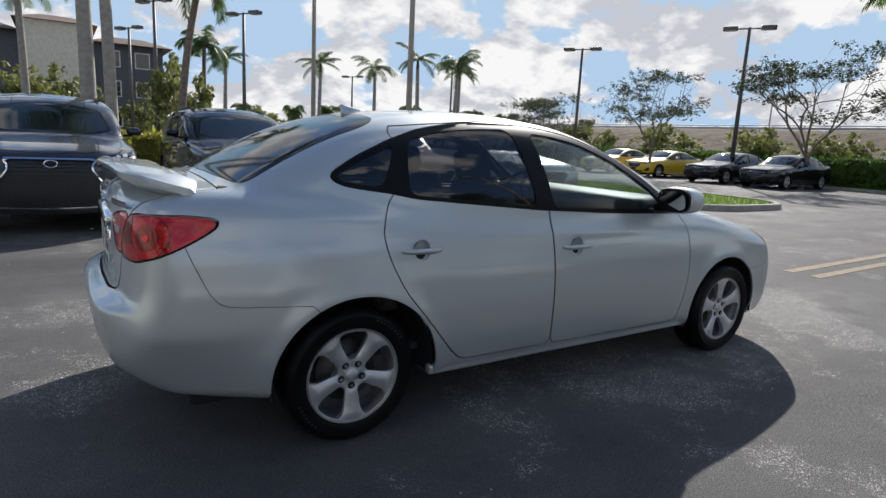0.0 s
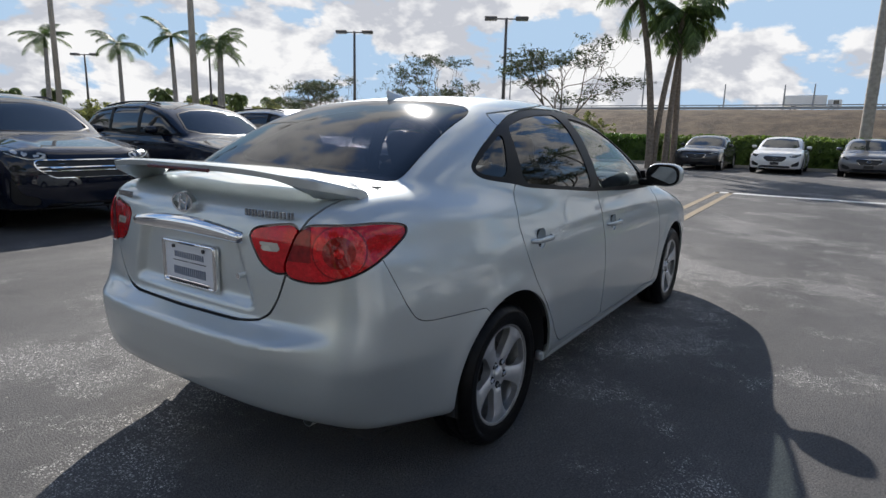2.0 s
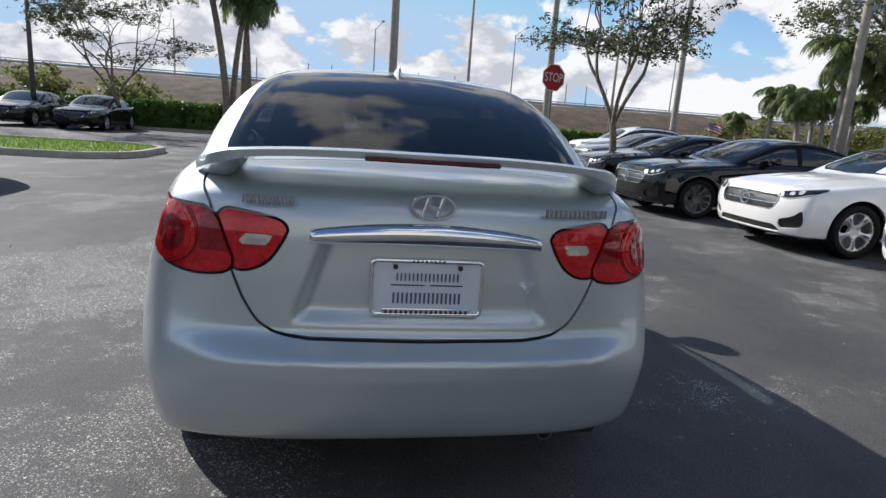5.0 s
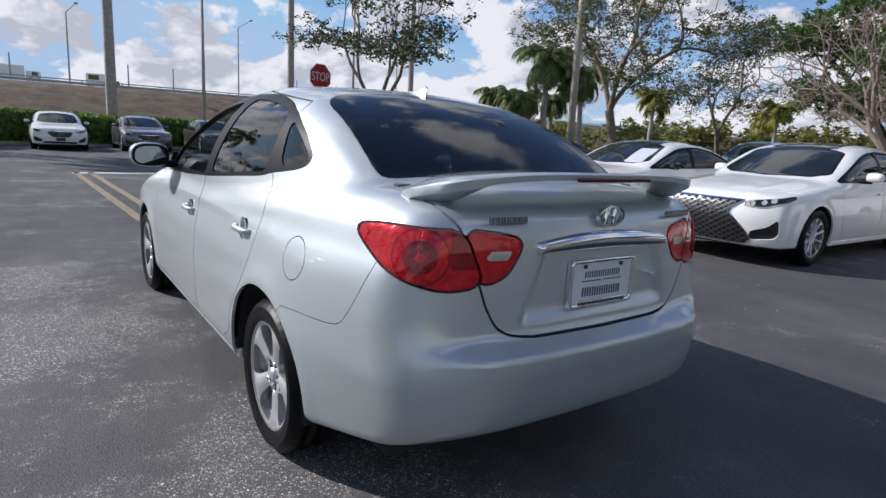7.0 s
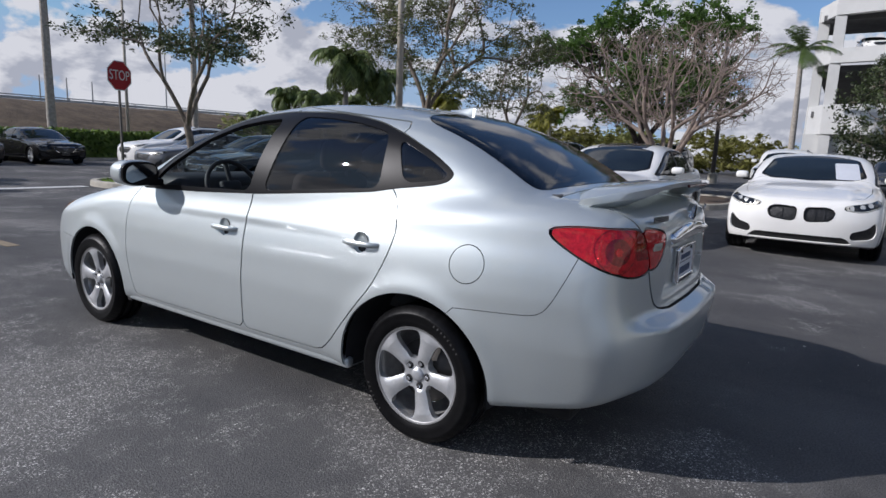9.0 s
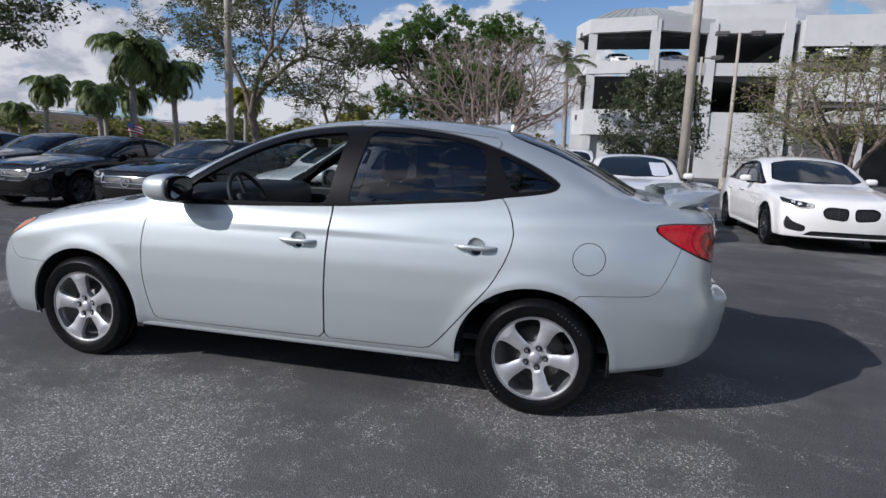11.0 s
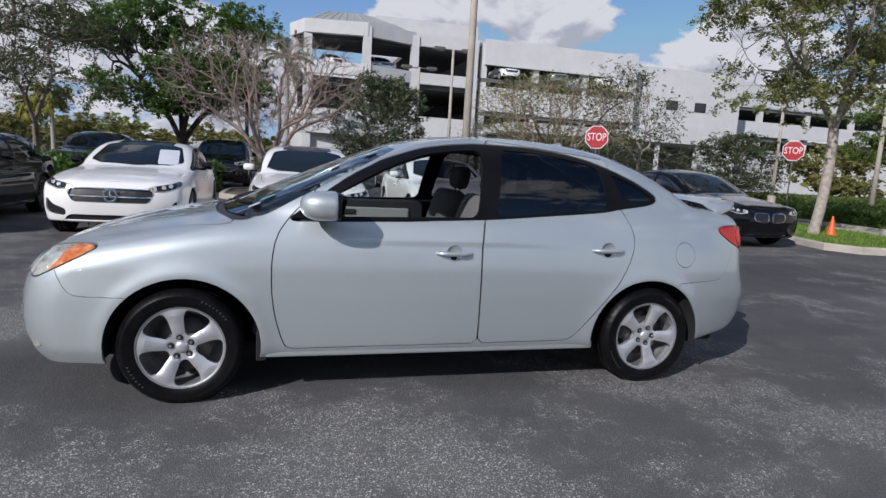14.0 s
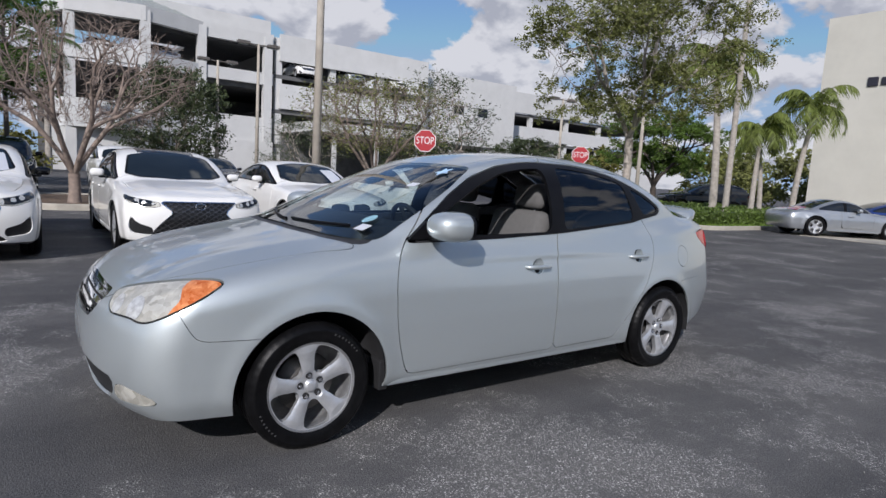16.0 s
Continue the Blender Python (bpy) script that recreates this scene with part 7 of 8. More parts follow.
ROYAL = palm_mesh(2, 8.2, 0.19, 15, 2.6, 0.5, PALM_BARK, 0.15)
ROYAL_B = palm_mesh(3, 8.2, 0.19, 13, 2.8, 0.8, PALM_BARK, -0.3)
ROYAL_TALL = palm_mesh(12, 13.0, 0.21, 15, 3.0, 0.5, PALM_BARK, 0.0)
ROYAL_SLIM = palm_mesh(14, 13.0, 0.145, 15, 3.0, 0.5, PALM_BARK, -0.35)
COCO = palm_mesh(5, 7.0, 0.13, 18, 2.0, 1.1, BARK, 0.9, False, False, -0.7)
COCO_B = palm_mesh(6, 6.4, 0.12, 17, 1.9, 1.1, BARK, 0.3, False, False, -0.7)
SABAL = palm_mesh(8, 4.6, 0.13, 40, 1.75, 1.35, PALM_BARK, 0.25, False, False, -0.8, FAN)
SABAL_GOLD = palm_mesh(18, 4.6, 0.13, 40, 1.6, 1.3, PALM_BARK, 0.1, False, False, -0.7, LEAF_YL)
FOXTAIL = palm_mesh(9, 5.2, 0.13, 18, 2.3, 1.6, PALM_BARK, 0.5, leaf=PLUME)
FOXTAIL_B = palm_mesh(10, 4.3, 0.13, 17, 2.2, 1.7, PALM_BARK, -0.5, leaf=PLUME)
for x, y, s, t, m_ in ((13.65, 39.0, 0.70, 10, ROYAL), (17.3, 37.4, 0.69, 60, ROYAL_B), (20.1, 35.9, 0.78, 110, ROYAL), (22.45, 34.5, 0.77, 200, ROYAL_B), (23.5, 35.6, 0.72, 250, ROYAL), (6.4, 36.0, 0.62, 20, ROYAL), (-3.5, 30.0, 0.80, 75, ROYAL_B), (-6.5, 33.0, 0.7, 130, ROYAL)):
    plant_palm(m_, x, y, "royal palm with a pale smooth trunk and feathery crown", t, s, "palms across the lot")
for k, (x, y) in enumerate(((16, 52), (20, 53), (26, 47), (28, 45), (30.5, 46), (33, 47), (12, 55), (34, 43))):
    plant_palm(SABAL, x, y, "distant low palm with a round crown", k * 50, 0.75 + 0.06 * (k % 3), "distant palms")
for x, y in ((-1.70, 13.9), (-0.96, 17.9)):
    plant_palm(ROYAL_SLIM, x, y, "tall royal palm with a straight grey trunk", x * 40, 1.0, "tall palms by the lot")
plant_palm(COCO, 1.5, 21.3, "curved slender palm behind the parked cars", -20, 1.0)
plant_palm(COCO_B, 4.2, 31.0, "slender palm behind the parked cars", 60, 0.9)
for x, y, t, s, m_ in ((22.3, 5.1, 110, 0.98, COCO), (22.9, 4.6, -80, 0.92, COCO_B), (22.6, 5.0, -100, 0.88, COCO), (23.4, 4.4, 60, 0.95, COCO_B)):
    plant_palm(m_, x, y, "slender palm in a leaning clump", t, s, "leaning palm clump")
for x, y in ((34.0, -2.4), (33.0, -12.1), (36.0, -22.6)):
    plant_palm(ROYAL_TALL, x, y, "tall palm with a grey trunk before the embankment", x * 20 + y, 0.92 if y < -5 else 1.12, "palms before the embankment")
for x, y, s, t in ((28.7, -22.5, 0.62, 0), (24.0, -23.5, 0.85, 30), (22.1, -21.1, 0.78, 60), (20.6, -24.7, 1.12, 90), (21.5, -22.6, 1.28, 140), (31.6, -26.7, 1.0, 200), (29.0, -28.5, 0.95, 20), (26.0, -27.5, 0.9, 220)):
    plant_palm(SABAL, x, y, "stout fan palm with a round crown", t, s, "fan palms behind the lot")
for x, y, s in ((19.6, -29.8, 0.92), (11.7, -29.1, 0.74), (13.0, -30.6, 0.66)):
    plant_palm(SABAL_GOLD, x, y, "yellow-green palm with a round drooping crown", x * 30, s, "yellow palms behind the lot")
for x, y, s, t in ((-21.7, -8.9, 0.76, 20), (-23.6, -9.5, 0.74, 70), (-25.0, -8.8, 0.86, 150), (-20.6, -9.9, 1.06, 250)):
    plant_palm(FOXTAIL_B if t in (20, 70) else FOXTAIL, x, y, "foxtail palm with drooping plumes beside the showroom", t, s, "palms by the showroom")
plant_palm(ROYAL_SLIM, -20.3, -9.2, "tall pale palm trunk beside the showroom", 30, 0.72)
plant_palm(ROYAL, 0.7, -44.0, "royal palm beside the parking garage", 40, 0.93)

OAK = crown_tree(11, 620, 2.9, 7.0, 3.5, 2.3, 3, 0.0068, BARK, LEAF_OAK, 0.044, 58, 0.16, 36, (0.52, 0.26), 0.10)
OAK_FULL = crown_tree(17, 620, 3.1, 7.0, 3.2, 2.5, 3, 0.0066, BARK_PALE, LEAF_FULL, 0.047, 82, 0.17, 34, (0.50, 0.26), 0.12)
OAK2 = crown_tree(23, 380, 2.4, 6.2, 2.6, 2.0, 2, 0.0070, BARK, LEAF_OAK, 0.050, 30, 0.16, 24, (0.5, 0.26), 0.25)
UMBRELLA = crown_tree(31, 300, 3.0, 6.0, 3.0, 1.4, 3, 0.0075, BARK, LEAF_UMB, 0.058, 34, 0.16, 17, (0.52, 0.12), 0.05, belly=0.7)
UMBRELLA_B = crown_tree(37, 300, 2.9, 6.0, 3.0, 1.2, 4, 0.0075, BARK, LEAF_UMB, 0.058, 34, 0.16, 15, (0.55, 0.12), -0.1, belly=0.75)
FIG = crown_tree(41, 560, 3.0, 8.0, 5.0, 1.4, 4, 0.015, BARK_DK, LEAF_DK, 0.088, 100, 0.26, 44, (0.72, 0.26), 0.0, belly=0.55)
BARE = crown_tree(52, 3200, 1.9, 4.4, 2.9, 0.75, 6, 0.0050, BARK_TWIG, None, 0, 0, belly=0.62, reach=0.46, power=0.40, curl=0.20)
BARE_B = crown_tree(55, 2400, 1.9, 4.4, 2.9, 0.7, 6, 0.0050, BARK_TWIG, LEAF_OL, 0.042, 4, 0.14, belly=0.65, reach=0.5, power=0.40, curl=0.18)
SPARSE = crown_tree(61, 420, 1.7, 5.5, 2.6, 1.5, 3, 0.0065, BARK_PALE, LEAF_UMB, 0.055, 18, 0.17, 26, (0.5, 0.26), 0.1)
BUSHY = crown_tree(71, 300, 0.9, 4.6, 2.9, 0.5, 5, 0.0075, BARK, LEAF_UMB, 0.075, 60, 0.26, 0)
FARLEAF = crown_tree(75, 130, 0.7, 4.6, 4.0, 0.5, 5, 0.011, BARK, LEAF_OL, 0.25, 34, 0.42, 24, (0.9, 0.4))
FIG_B = (FIG[0], mesh_of("crown", np.array([v.co for v in FIG[1].vertices]), [tuple(q.vertices) for q in FIG[1].polygons], LEAF_BR, smooth=False))
FARGOLD = (FARLEAF[0], mesh_of("crown", np.array([v.co for v in FARLEAF[1].vertices]), [tuple(q.vertices) for q in FARLEAF[1].polygons], LEAF_GOLD, smooth=False))
for x, y, m_, h, w, t, lab in ((22.8, 16.8, UMBRELLA, 5.3, 4.8, 0, "spreading tree with flat layered foliage"), (24.6, 10.2, UMBRELLA_B, 5.9, 7.0, 80, "spreading tree with bare forked limbs and flat foliage"), (23.5, 24.8, UMBRELLA_B, 4.5, 5.6, 150, "spreading tree with flat layered foliage"),
                               (26.0, 29.5, UMBRELLA, 4.5, 5.5, 210, "spreading tree with flat layered foliage"), (14.0, -8.0, UMBRELLA, 6.8, 6.8, 30, "tree with twisted limbs and clumped foliage on an island"), (8.7, -13.3, OAK, 7.2, 7.6, 40, "pale-barked tree with thin olive foliage"),
                               (9.2, -20.0, OAK2, 6.0, 5.0, 100, "leaning tree with thin olive foliage"), (5.2, -24.5, FIG, 7.7, 8.0, 0, "large dark-leaved fig with heavy low limbs"), (1.3, -13.6, BARE, 4.4, 5.4, 0, "leafless pale tree with many fine branches"),
                               (-4.6, -32.5, BUSHY, 6.3, 6.0, 20, "bushy dark green tree before the garage"), (-9.6, -18.4, BARE_B, 4.9, 6.4, 60, "nearly leafless pale tree behind the parked cars"), (-13.9, -19.0, SPARSE, 5.8, 5.2, 160, "thin tree with sparse foliage"),
                               (-11.7, -7.6, OAK_FULL, 7.6, 6.0, 200, "tall forked tree on a grass island"), (-24.4, -25.2, BUSHY, 3.9, 5.8, 70, "rounded bushy tree by the road"), (-36.0, -23.5, FIG_B, 6.8, 8.0, 90, "bright green broad tree by the showroom"), (-10.0, -27.0, SPARSE, 3.8, 5.0, 120, "low thin tree before the garage"),
                               (-17.0, -26.5, BUSHY, 3.6, 4.6, 10, "low bushy tree before the garage")):
    plant_tree(m_, x, y, lab, t, h, w)
for k, (x, y, h, w) in enumerate(((38, -42, 4.5, 9), (30, -47, 5, 9), (22, -50, 5, 9), (15, -52, 5, 9), (8, -50, 4.5, 8), (3.4, -45, 4.0, 6), (46, -36, 5, 9), (13, -40, 4.2, 7), (19, -37, 4.4, 7), (25, -36, 4.4, 7), (33, -34, 4.0, 7), (-46, -38, 5, 8), (-60, -30, 6, 9), (-57, -22, 5.5, 8), (-50, -27, 5, 8),
                                   (30.6, 11.5, 2.6, 4), (30.6, 15.5, 2.8, 4.5), (31, 22, 3.0, 5), (30.8, 29, 3.2, 5), (30, 37, 3.4, 6), (27, 44, 3.4, 6), (20, 47, 3.0, 6), (11, 47, 3.2, 6), (4, 45, 3.6, 6), (-3, 42, 4.6, 6), (-9, 40, 4.5, 6), (2.5, 27.5, 4.4, 3.6))):
    plant_tree(FARGOLD if y < -30 and k % 3 else FARLEAF, x, y, "dense green tree in the far tree line", k * 47, h * (0.74 if y < -30 and x > 0 else 1.0), w, "far tree line")


# ---- lamps and signs ----
def lamp_pole(x, y, h, turn, material, label, heads=2, r=0.11):
    p = thing("street_lamp", label, "street lamp", pose(x, y, 0, 0, 0, turn), "lot lamps")
    bm = bmesh.new()
    tube(bm, (0, 0, 0), (0, 0, h), r, r * 0.6, 12)
    part("pole", bm, material, p, smooth=True)
    V, F = lathe([(r * 2.0, 0), (r * 2.0, 0.5), (r * 1.8, 0.55), (0.01, 0.56)], 20, "z")
    put("base", mesh_of("base", V, F, CONCRETE, smooth=False), p)
    for s in ((1, -1) if heads == 2 else (1,)):
        part("arm", boxed((0.5, 0.06, 0.06), (s * 0.28, 0, h - 0.05), 0.01), BRONZE, p)
        hd = part("lamp_head", boxed((0.62, 0.36, 0.17), (s * 0.78, 0, h - 0.03), 0.03), BRONZE, p)
        part("lens", boxed((0.46, 0.28, 0.015), (s * 0.78, 0, h - 0.12)), SIGN_WHITE, hd)
    return p


for x, y, h, t, m_ in ((24.1, 13.2, 7.0, -60, BRONZE), (23.7, 23.1, 7.0, -60, BRONZE), (7.5, 14.6, 9.5, -60, POLE), (7.0, 22.2, 10.5, -60, POLE), (20.2, 48.0, 6.6, -60, BRONZE), (1.7, 29.0, 7.1, -60, BRONZE), (5.6, 28.2, 7.0, -60, BRONZE), (1.4, 37.5, 6.9, -60, BRONZE), (27.0, 42.0, 8.0, -60, BRONZE),
                       (33.2, -7.0, 10.5, 0, POLE), (7.8, -10.4, 9.5, 0, POLE), (-3.47, -10.25, 9.5, 0, POLE), (2.75, -28.7, 7.3, 0, BRONZE), (-8.0, -28.5, 7.5, 0, POLE), (-7.0, -32.5, 7.0, 0, POLE), (-25.3, -23.1, 6.4, 0, POLE), (-23.0, -15.4, 5.6, 0, POLE), (36.0, -17.8, 10.5, 30, POLE)):
    lamp_pole(x, y, h, t, m_, "parking-lot lamp on a tall straight pole")


def stop_sign(x, y, h, facing, label):
    s = thing("stop_sign", label, "stop sign", pose(x, y, 0, 0, 0, facing), "stop signs")
    part("post", boxed((0.05, 0.05, h + 0.3), (0, 0.04, (h + 0.3) / 2), 0.005), BRONZE if h > 2.7 else BRONZE, s)
    for r, d, m_, nm in ((0.38, 0.004, SIGN_WHITE, "border"), (0.355, 0.008, SIGN_RED, "face")):
        o = [(r / math.cos(math.pi / 8) * math.cos(math.pi / 8 + k * math.pi / 4), r / math.cos(math.pi / 8) * math.sin(math.pi / 8 + k * math.pi / 4)) for k in range(8)]
        part(nm, prism(o, d), m_, s, "", pose(0, 0.01, h))
    lettering("STOP", 0.36, 0.002, SIGN_WHITE, s, pose(0, -0.001, h) @ Matrix.Rotation(math.pi / 2, 4, "X") @ Matrix.Diagonal((0.74, 1, 1, 1)))


stop_sign(13.5, -5.7, 2.80, -75, "red stop sign on a post in a grass island")
stop_sign(-9.3, -14.3, 2.45, 140, "red stop sign on a metal post")
stop_sign(-18.4, -15.2, 2.55, 130, "red stop sign beside the road")
cone = thing("traffic_cone", "orange traffic cone standing on grass", "traffic cone", pose(-11.9, -7.3, 0.10) @ Matrix.Scale(0.72, 4))
V, F = lathe([(0.14, 0.03), (0.13, 0.05), (0.03, 0.62), (0.025, 0.64), (0.001, 0.64)], 20, "z")
put("body", mesh_of("body", V, F, CONE), cone)
part("base", boxed((0.34, 0.34, 0.03), (0, 0, 0.015), 0.006), CONE, cone)


# ---- buildings ----
def block(bm, x0, x1, y0, y1, z0, z1):
    box(bm, (x1 - x0, y1 - y0, z1 - z0), ((x0 + x1) / 2, (y0 + y1) / 2, (z0 + z1) / 2))


def garage():
    g = thing("parking_garage", "white concrete parking garage with open decks and a corner tower", "building")
    yf = -50.0

    def slab(name, x0, x1, y0, y1, z0, z1, m_=STUCCO):
        bm = bmesh.new()
        block(bm, x0, x1, y0, y1, z0, z1)
        return part(name, bm, m_, g)

    # long decks behind the tower
    slab("wall", -33, -17.0, yf - 0.3, yf, 9.7 + 0.9, 12.9)
    slab("wall", -33, -17.0, yf - 0.3, yf, 6.4, 8.6)
    slab("wall", -33, -17.0, yf - 0.3, yf, 3.4, 5.0)
    # covered decks take the shaded tone, the open top deck plain stucco
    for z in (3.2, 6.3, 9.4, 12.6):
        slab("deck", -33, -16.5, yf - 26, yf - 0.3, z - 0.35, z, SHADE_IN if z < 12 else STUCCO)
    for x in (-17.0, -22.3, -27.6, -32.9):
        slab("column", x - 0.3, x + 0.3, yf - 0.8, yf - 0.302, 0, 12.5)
    # back walls behind the openings, darkened in colour for the shade within
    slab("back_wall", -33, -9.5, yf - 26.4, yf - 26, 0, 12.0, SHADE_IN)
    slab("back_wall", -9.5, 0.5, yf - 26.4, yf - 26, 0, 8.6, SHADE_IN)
    # middle wing and far wing
    slab("wall", -47, -33.2, yf - 2, yf - 1.6, 0, 12.4)
    for x in (-38.5, -42.0):
        slab("window", x - 0.7, x + 0.7, yf - 1.62, yf - 1.57, 8.2, 9.2, DARKGLASS)
    slab("wall", -82, -47.2, yf - 6, yf - 5.7, 10.0, 12.6)
    slab("wall", -82, -47.2, yf - 6, yf - 5.7, 6.6, 8.3)
    slab("wall", -82, -47.2, yf - 6, yf - 5.7, 0.0, 5.0)
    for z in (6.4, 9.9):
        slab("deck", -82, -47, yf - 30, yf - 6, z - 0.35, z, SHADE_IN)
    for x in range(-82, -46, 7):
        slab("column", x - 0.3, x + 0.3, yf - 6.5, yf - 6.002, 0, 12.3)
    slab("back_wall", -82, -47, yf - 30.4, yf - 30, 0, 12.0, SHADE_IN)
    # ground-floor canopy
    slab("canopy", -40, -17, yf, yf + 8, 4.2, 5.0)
    # wall under the canopy, its shade painted in with the same dark tone
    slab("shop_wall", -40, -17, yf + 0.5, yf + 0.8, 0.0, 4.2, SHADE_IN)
    for x in range(-39, -16, 4):
        slab("canopy_post", x - 0.15, x + 0.15, yf + 7.4, yf + 7.7, 0, 4.2)
    # corner tower: an eight-sided open stair hall
    for z0, z1 in ((3.3, 5.4), (8.3, 9.3), (11.6, 12.7)):
        bm = bmesh.new()
        pts = [(0.6, -52), (-0.6, -49.2), (-5.8, -48.2), (-10.4, -50.0), (-16.4, -50.0), (-16.4, -50.5), (-10.3, -50.5), (-5.8, -48.8), (-1.0, -49.7), (0.1, -52)]
        lo_ = [bm.verts.new((x, y, z0)) for x, y in pts]
        hi_ = [bm.verts.new((x, y, z1)) for x, y in pts]
        n = len(pts)
        for i in range(n):
            bm.faces.new((lo_[i], lo_[(i + 1) % n], hi_[(i + 1) % n], hi_[i]))
        bm.faces.new(hi_); bm.faces.new(lo_[::-1])
        part("parapet", bm, STUCCO, g)
    slab("wall", -16.4, 0.5, yf - 0.1, yf + 0.2, 0, 3.3)
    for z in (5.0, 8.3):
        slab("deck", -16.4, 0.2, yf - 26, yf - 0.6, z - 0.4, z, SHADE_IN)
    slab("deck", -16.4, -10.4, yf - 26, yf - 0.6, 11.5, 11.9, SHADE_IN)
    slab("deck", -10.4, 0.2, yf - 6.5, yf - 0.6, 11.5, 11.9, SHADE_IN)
    slab("upper_wall", -16.4, -6.8, yf - 1.2, yf - 0.9, 12.7, 14.0)
    for x, y in ((0.2, -52.0), (-0.9, -49.6), (-5.8, -48.6), (-10.3, -50.2), (-15.9, -50.2)):
        slab("column", x - 0.35, x + 0.35, y - 0.35, y + 0.35, 0, 12.4)
    bm = bmesh.new()
    ring = [(0.3, -53), (-0.7, -49.6), (-5.8, -48.6), (-10.2, -50.4), (-9.0, -56), (-3, -57)]
    lo_ = [bm.verts.new((x, y, 12.7)) for x, y in ring]
    mid = [bm.verts.new((-4.6 + (x + 4.6) * 0.5, -52.5 + (y + 52.5) * 0.5, 13.85)) for x, y in ring]
    n = len(ring)
    for i in range(n):
        bm.faces.new((lo_[i], lo_[(i + 1) % n], mid[(i + 1) % n], mid[i]))
    bm.faces.new(mid)
    roofm = part("roof", bm, mat("metal_roof", (0.42, 0.44, 0.42), rough=0.5, metal=0.4, vary=0.1), g, "grey standing-seam metal roof")
    for i in range(n):
        for f in np.linspace(0.08, 0.92, 7):
            a, b = np.array(ring[i]), np.array(ring[(i + 1) % n])
            p = a + (b - a) * f
            q = np.array([-4.6 + (p[0] + 4.6) * 0.5, -52.5 + (p[1] + 52.5) * 0.5])
            part("seam", tubed((p[0], p[1], 12.72), (q[0], q[1], 13.87), 0.04, 0.04, 4), roofm.data.materials[0], roofm)
    return g


garage()
for x, y, h, c, k in ((-7.4, -51.8, 100, P_SILVER, "suv"), (-3.0, -51.5, 100, P_WHITE, "saloon"), (-19.5, -51.8, 90, P_WHITE, "suv"), (-24.5, -51.8, 90, P_SILVER, "suv"), (-29.5, -51.8, 90, P_WHITE, "suv")):
    parked_car(k, c, "bar" if k == "suv" else "vee", "silver", x, y, h, "car parked on an upper garage deck", "cars on the garage deck", 8.9 if x > -16 else 9.4, far=True)


def showroom():
    s = thing("showroom", "tall cream stucco showroom wall with dark letters", "building")
    cream = mat("cream_stucco", (0.52, 0.505, 0.44), rough=0.9, vary=0.05, scale=0.5, bump=0.004, bump_scale=25)
    bm = bmesh.new()
    block(bm, -70, -36.2, -13.0, 14, 0, 11.6)
    part("wall", bm, cream, s)
    for i in range(6):
        part("letter_bar", boxed((0.12, 0.50, 0.42 if i else 0.50), (-36.15, -10.35 + i * 0.66, 7.80), 0.03), INK, s)


showroom()


def inn():
    h = thing("hotel", "grey and beige hotel with tiled roof behind palms", "building")
    grey, beige, tile = mat("grey_render", (0.10, 0.105, 0.115), rough=0.9), mat("beige_render", (0.72, 0.66, 0.54), rough=0.9), mat("brown_tile", (0.17, 0.12, 0.09), rough=0.9, scale=2, vary=0.25)
    for nm, x0, x1, y0, y1, z0, z1, m_ in (("wall", -34, -4.6, 62, 75, 0, 8.8, grey), ("wall", -4.6, 0.4, 61.4, 75, 0, 9.9, beige), ("wall", 0.4, 6.5, 62, 75, 0, 8.6, grey)):
        bm = bmesh.new(); block(bm, x0, x1, y0, y1, z0, z1)
        part(nm, bm, m_, h)
    for x0, x1, z in ((-35, -4.6, 8.8), (-5.3, 1.1, 9.9), (0.4, 7.3, 8.6)):
        bm = bmesh.new()
        a = [bm.verts.new(p) for p in ((x0, 61, z), (x1, 61, z), (x1, 76, z), (x0, 76, z))]
        b = [bm.verts.new(p) for p in ((x0 + 2, 66, z + 1.1), (x1 - 2, 66, z + 1.1), (x1 - 2, 71, z + 1.1), (x0 + 2, 71, z + 1.1))]
        for i in range(4):
            bm.faces.new((a[i], a[(i + 1) % 4], b[(i + 1) % 4], b[i]))
        bm.faces.new(b); bm.faces.new(a[::-1])
        part("roof", bm, tile, h)
    for x in (-31, -28, -25, -22, -19, -16, -13, -10.2, -7.6, 2.2, 4.7):
        for z in (1.8, 4.6, 7.3):
            w = part("window", boxed((1.3, 0.12, 1.5), (x, 61.98, z), 0.0), SIGN_WHITE, h)
            part("pane", boxed((1.1, 0.14, 1.3), (x, 61.96, z)), DARKGLASS, w)


inn()
# van and lorry on the highway
lorry = thing("box_truck", "white box truck on the highway", "truck", pose(80, 3.0, 4.8) @ Matrix.Scale(0.72, 4))
for nm, size, at, m_ in (("cargo_box", (2.4, 6.0, 1.7), (0, 0.5, 1.65), P_WHITE), ("cab", (2.1, 1.9, 1.3), (0, -3.6, 1.15), P_WHITE), ("cab_window", (2.12, 0.9, 0.7), (0, -3.8, 1.4), DARKGLASS)):
    part(nm, boxed(size, at, 0.08), m_, lorry)
for y in (-3.2, 2.2):
    for sx_ in (1, -1):
        put("wheel", SMALL_TYRE.copy(), lorry, "", pose(sx_ * 0.95, y, 0.42, 0, 0, 90) @ Matrix.Scale(1.25, 4))
van = thing("panel_van", "white and green panel van on the highway", "van", pose(80, -6.5, 4.8) @ Matrix.Scale(0.75, 4))
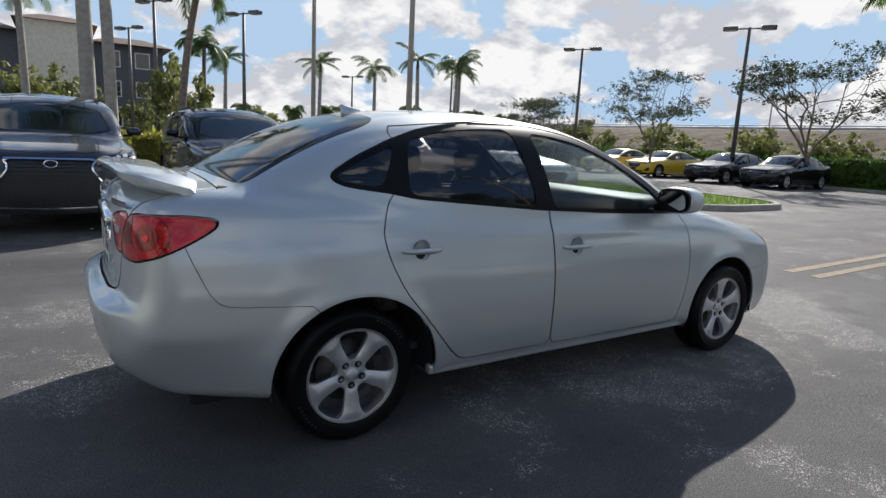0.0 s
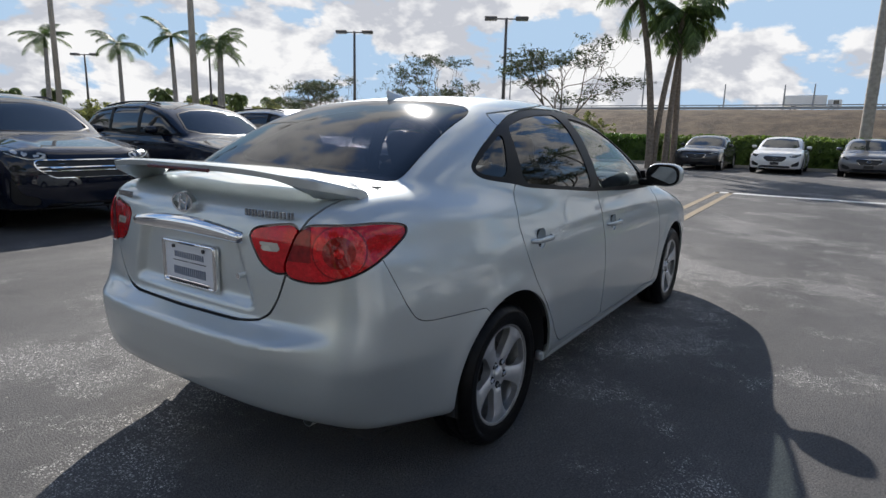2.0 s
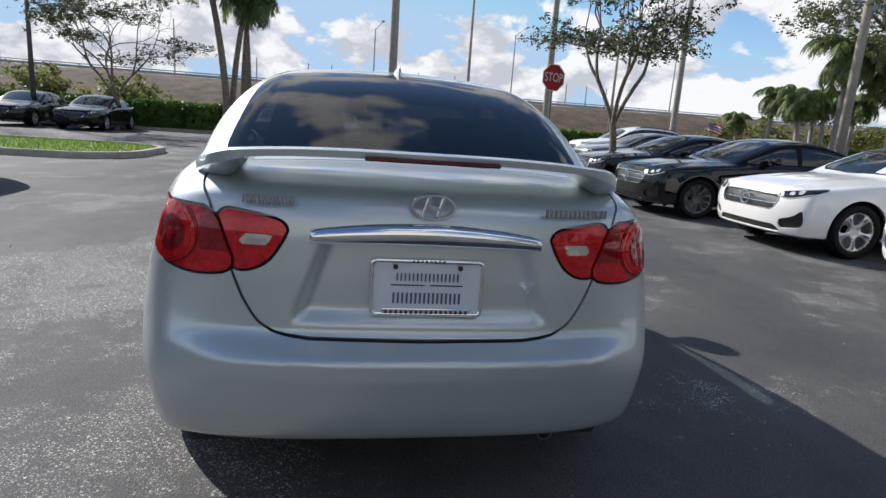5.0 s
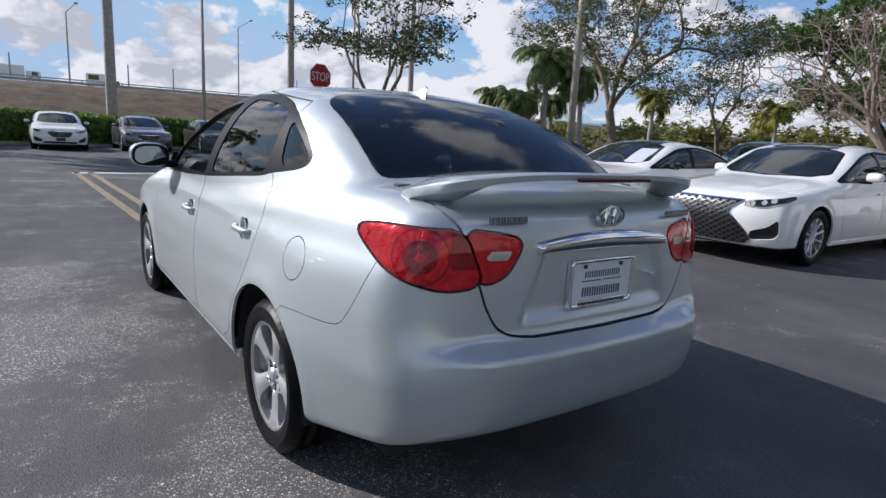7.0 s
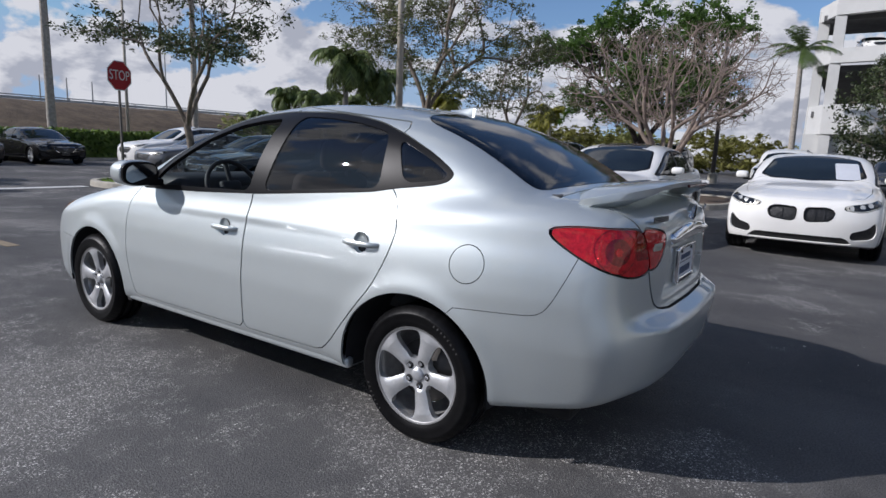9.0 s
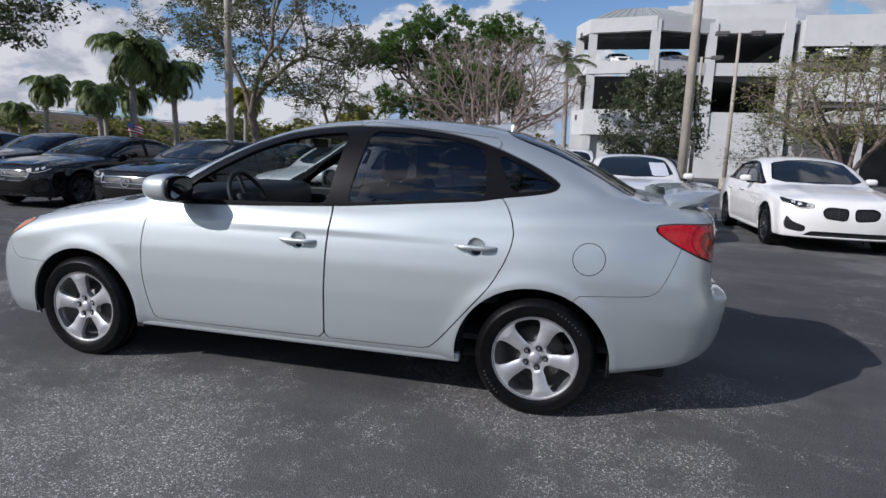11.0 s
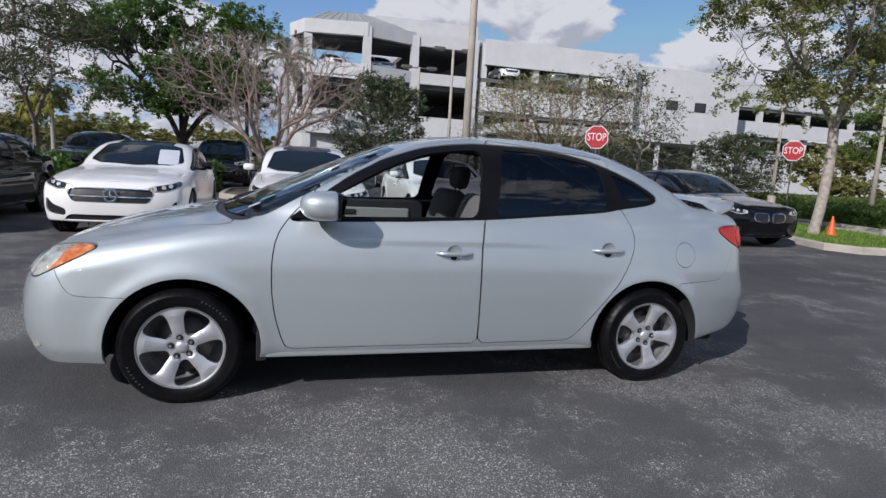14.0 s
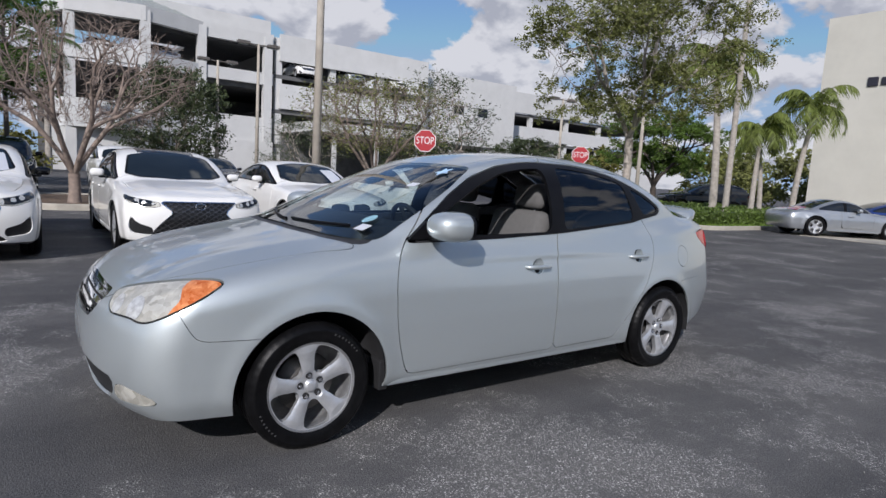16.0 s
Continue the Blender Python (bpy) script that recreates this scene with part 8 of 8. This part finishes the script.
for nm, size, at, m_ in (("body", (2.0, 3.4, 1.9), (0, 0.8, 1.25), P_WHITE), ("stripe", (2.04, 1.6, 0.9), (0, 1.4, 1.6), LEAF), ("bonnet", (1.9, 1.4, 1.0), (0, -1.5, 0.8), P_DKGREY), ("windscreen", (1.85, 0.9, 0.75), (0, -1.2, 1.6), DARKGLASS)):
    part(nm, boxed(size, at, 0.12), m_, van)
for y in (-1.5, 1.8):
    for sx_ in (1, -1):
        put("wheel", SMALL_TYRE.copy(), van, "", pose(sx_ * 0.9, y, 0.36, 0, 0, 90))


# a small flag on the roof edge of the black saloon
flag = thing("car_flag", "small striped flag on a staff over a black saloon", "flag", pose(8.55, -7.75, 1.32, 0, 0, 40) @ Matrix.Scale(0.62, 4))
part("staff", tubed((0, 0, 0), (0.10, 0, 0.62), 0.008, 0.006, 6), SIGN_WHITE, flag)
for i in range(7):
    bm = bmesh.new()
    cells = 8
    rows_ = [[bm.verts.new((0.10 - 0.50 * j / cells, 0.03 * math.sin(j * 1.1) + 0.005 * i, 0.60 - 0.046 * (i + d) - 0.13 * (j / cells) ** 1.5)) for j in range(cells + 1)] for d in (0, 1)]
    for j in range(cells):
        bm.faces.new((rows_[0][j], rows_[0][j + 1], rows_[1][j + 1], rows_[1][j]))
    part("stripe", bm, SIGN_RED if i % 2 == 0 else SIGN_WHITE, flag)
bm = bmesh.new()
rows_ = [[bm.verts.new((0.10 - 0.20 * j / 4, 0.03 * math.sin(j * 0.55) + 0.004 + d * 0.02 + 0.006, 0.602 - 0.18 * d - 0.13 * (0.4 * j / 4) ** 1.5)) for j in range(5)] for d in (0, 1)]
for j in range(4):
    bm.faces.new((rows_[0][j], rows_[0][j + 1], rows_[1][j + 1], rows_[1][j]))
part("canton", bm, P_BLUE, flag)

# loose grit on the asphalt
rs = np.random.RandomState(77)
n = 900
C = np.stack([rs.uniform(-6, 7, n), rs.uniform(-5, 6, n), np.zeros(n)], 1)
C = C[(np.abs(C[:, 0]) > 2.6) | (np.abs(C[:, 1]) > 1.15)]
S = rs.uniform(0.0025, 0.0065, (len(C), 1, 1)) * (1 + 1.2 * (rs.uniform(size=(len(C), 1, 1)) > 0.95))
unit = np.array([(1, 0, 0.3), (0, 1, 0.25), (-1, 0, 0.35), (0, -1, 0.2), (0.1, 0.1, 1), (0, 0, 0)], float)
V = (C[:, None] + unit[None] * S * rs.uniform(0.7, 1.3, (len(C), 6, 3))).reshape(-1, 3)
tri = np.array([(0, 1, 4), (1, 2, 4), (2, 3, 4), (3, 0, 4), (1, 0, 5), (2, 1, 5), (3, 2, 5), (0, 3, 5)])
F = (tri[None] + 6 * np.arange(len(C))[:, None, None]).reshape(-1, 3)
grit = put("grit", mesh_of("grit", V, [tuple(f) for f in F], mat("grit", (0.30, 0.28, 0.25), rough=0.9, vary=0.3, island=0.5), smooth=False))
tagged(grit, "small pale stones scattered over the asphalt", "gravel", kind="stuff")
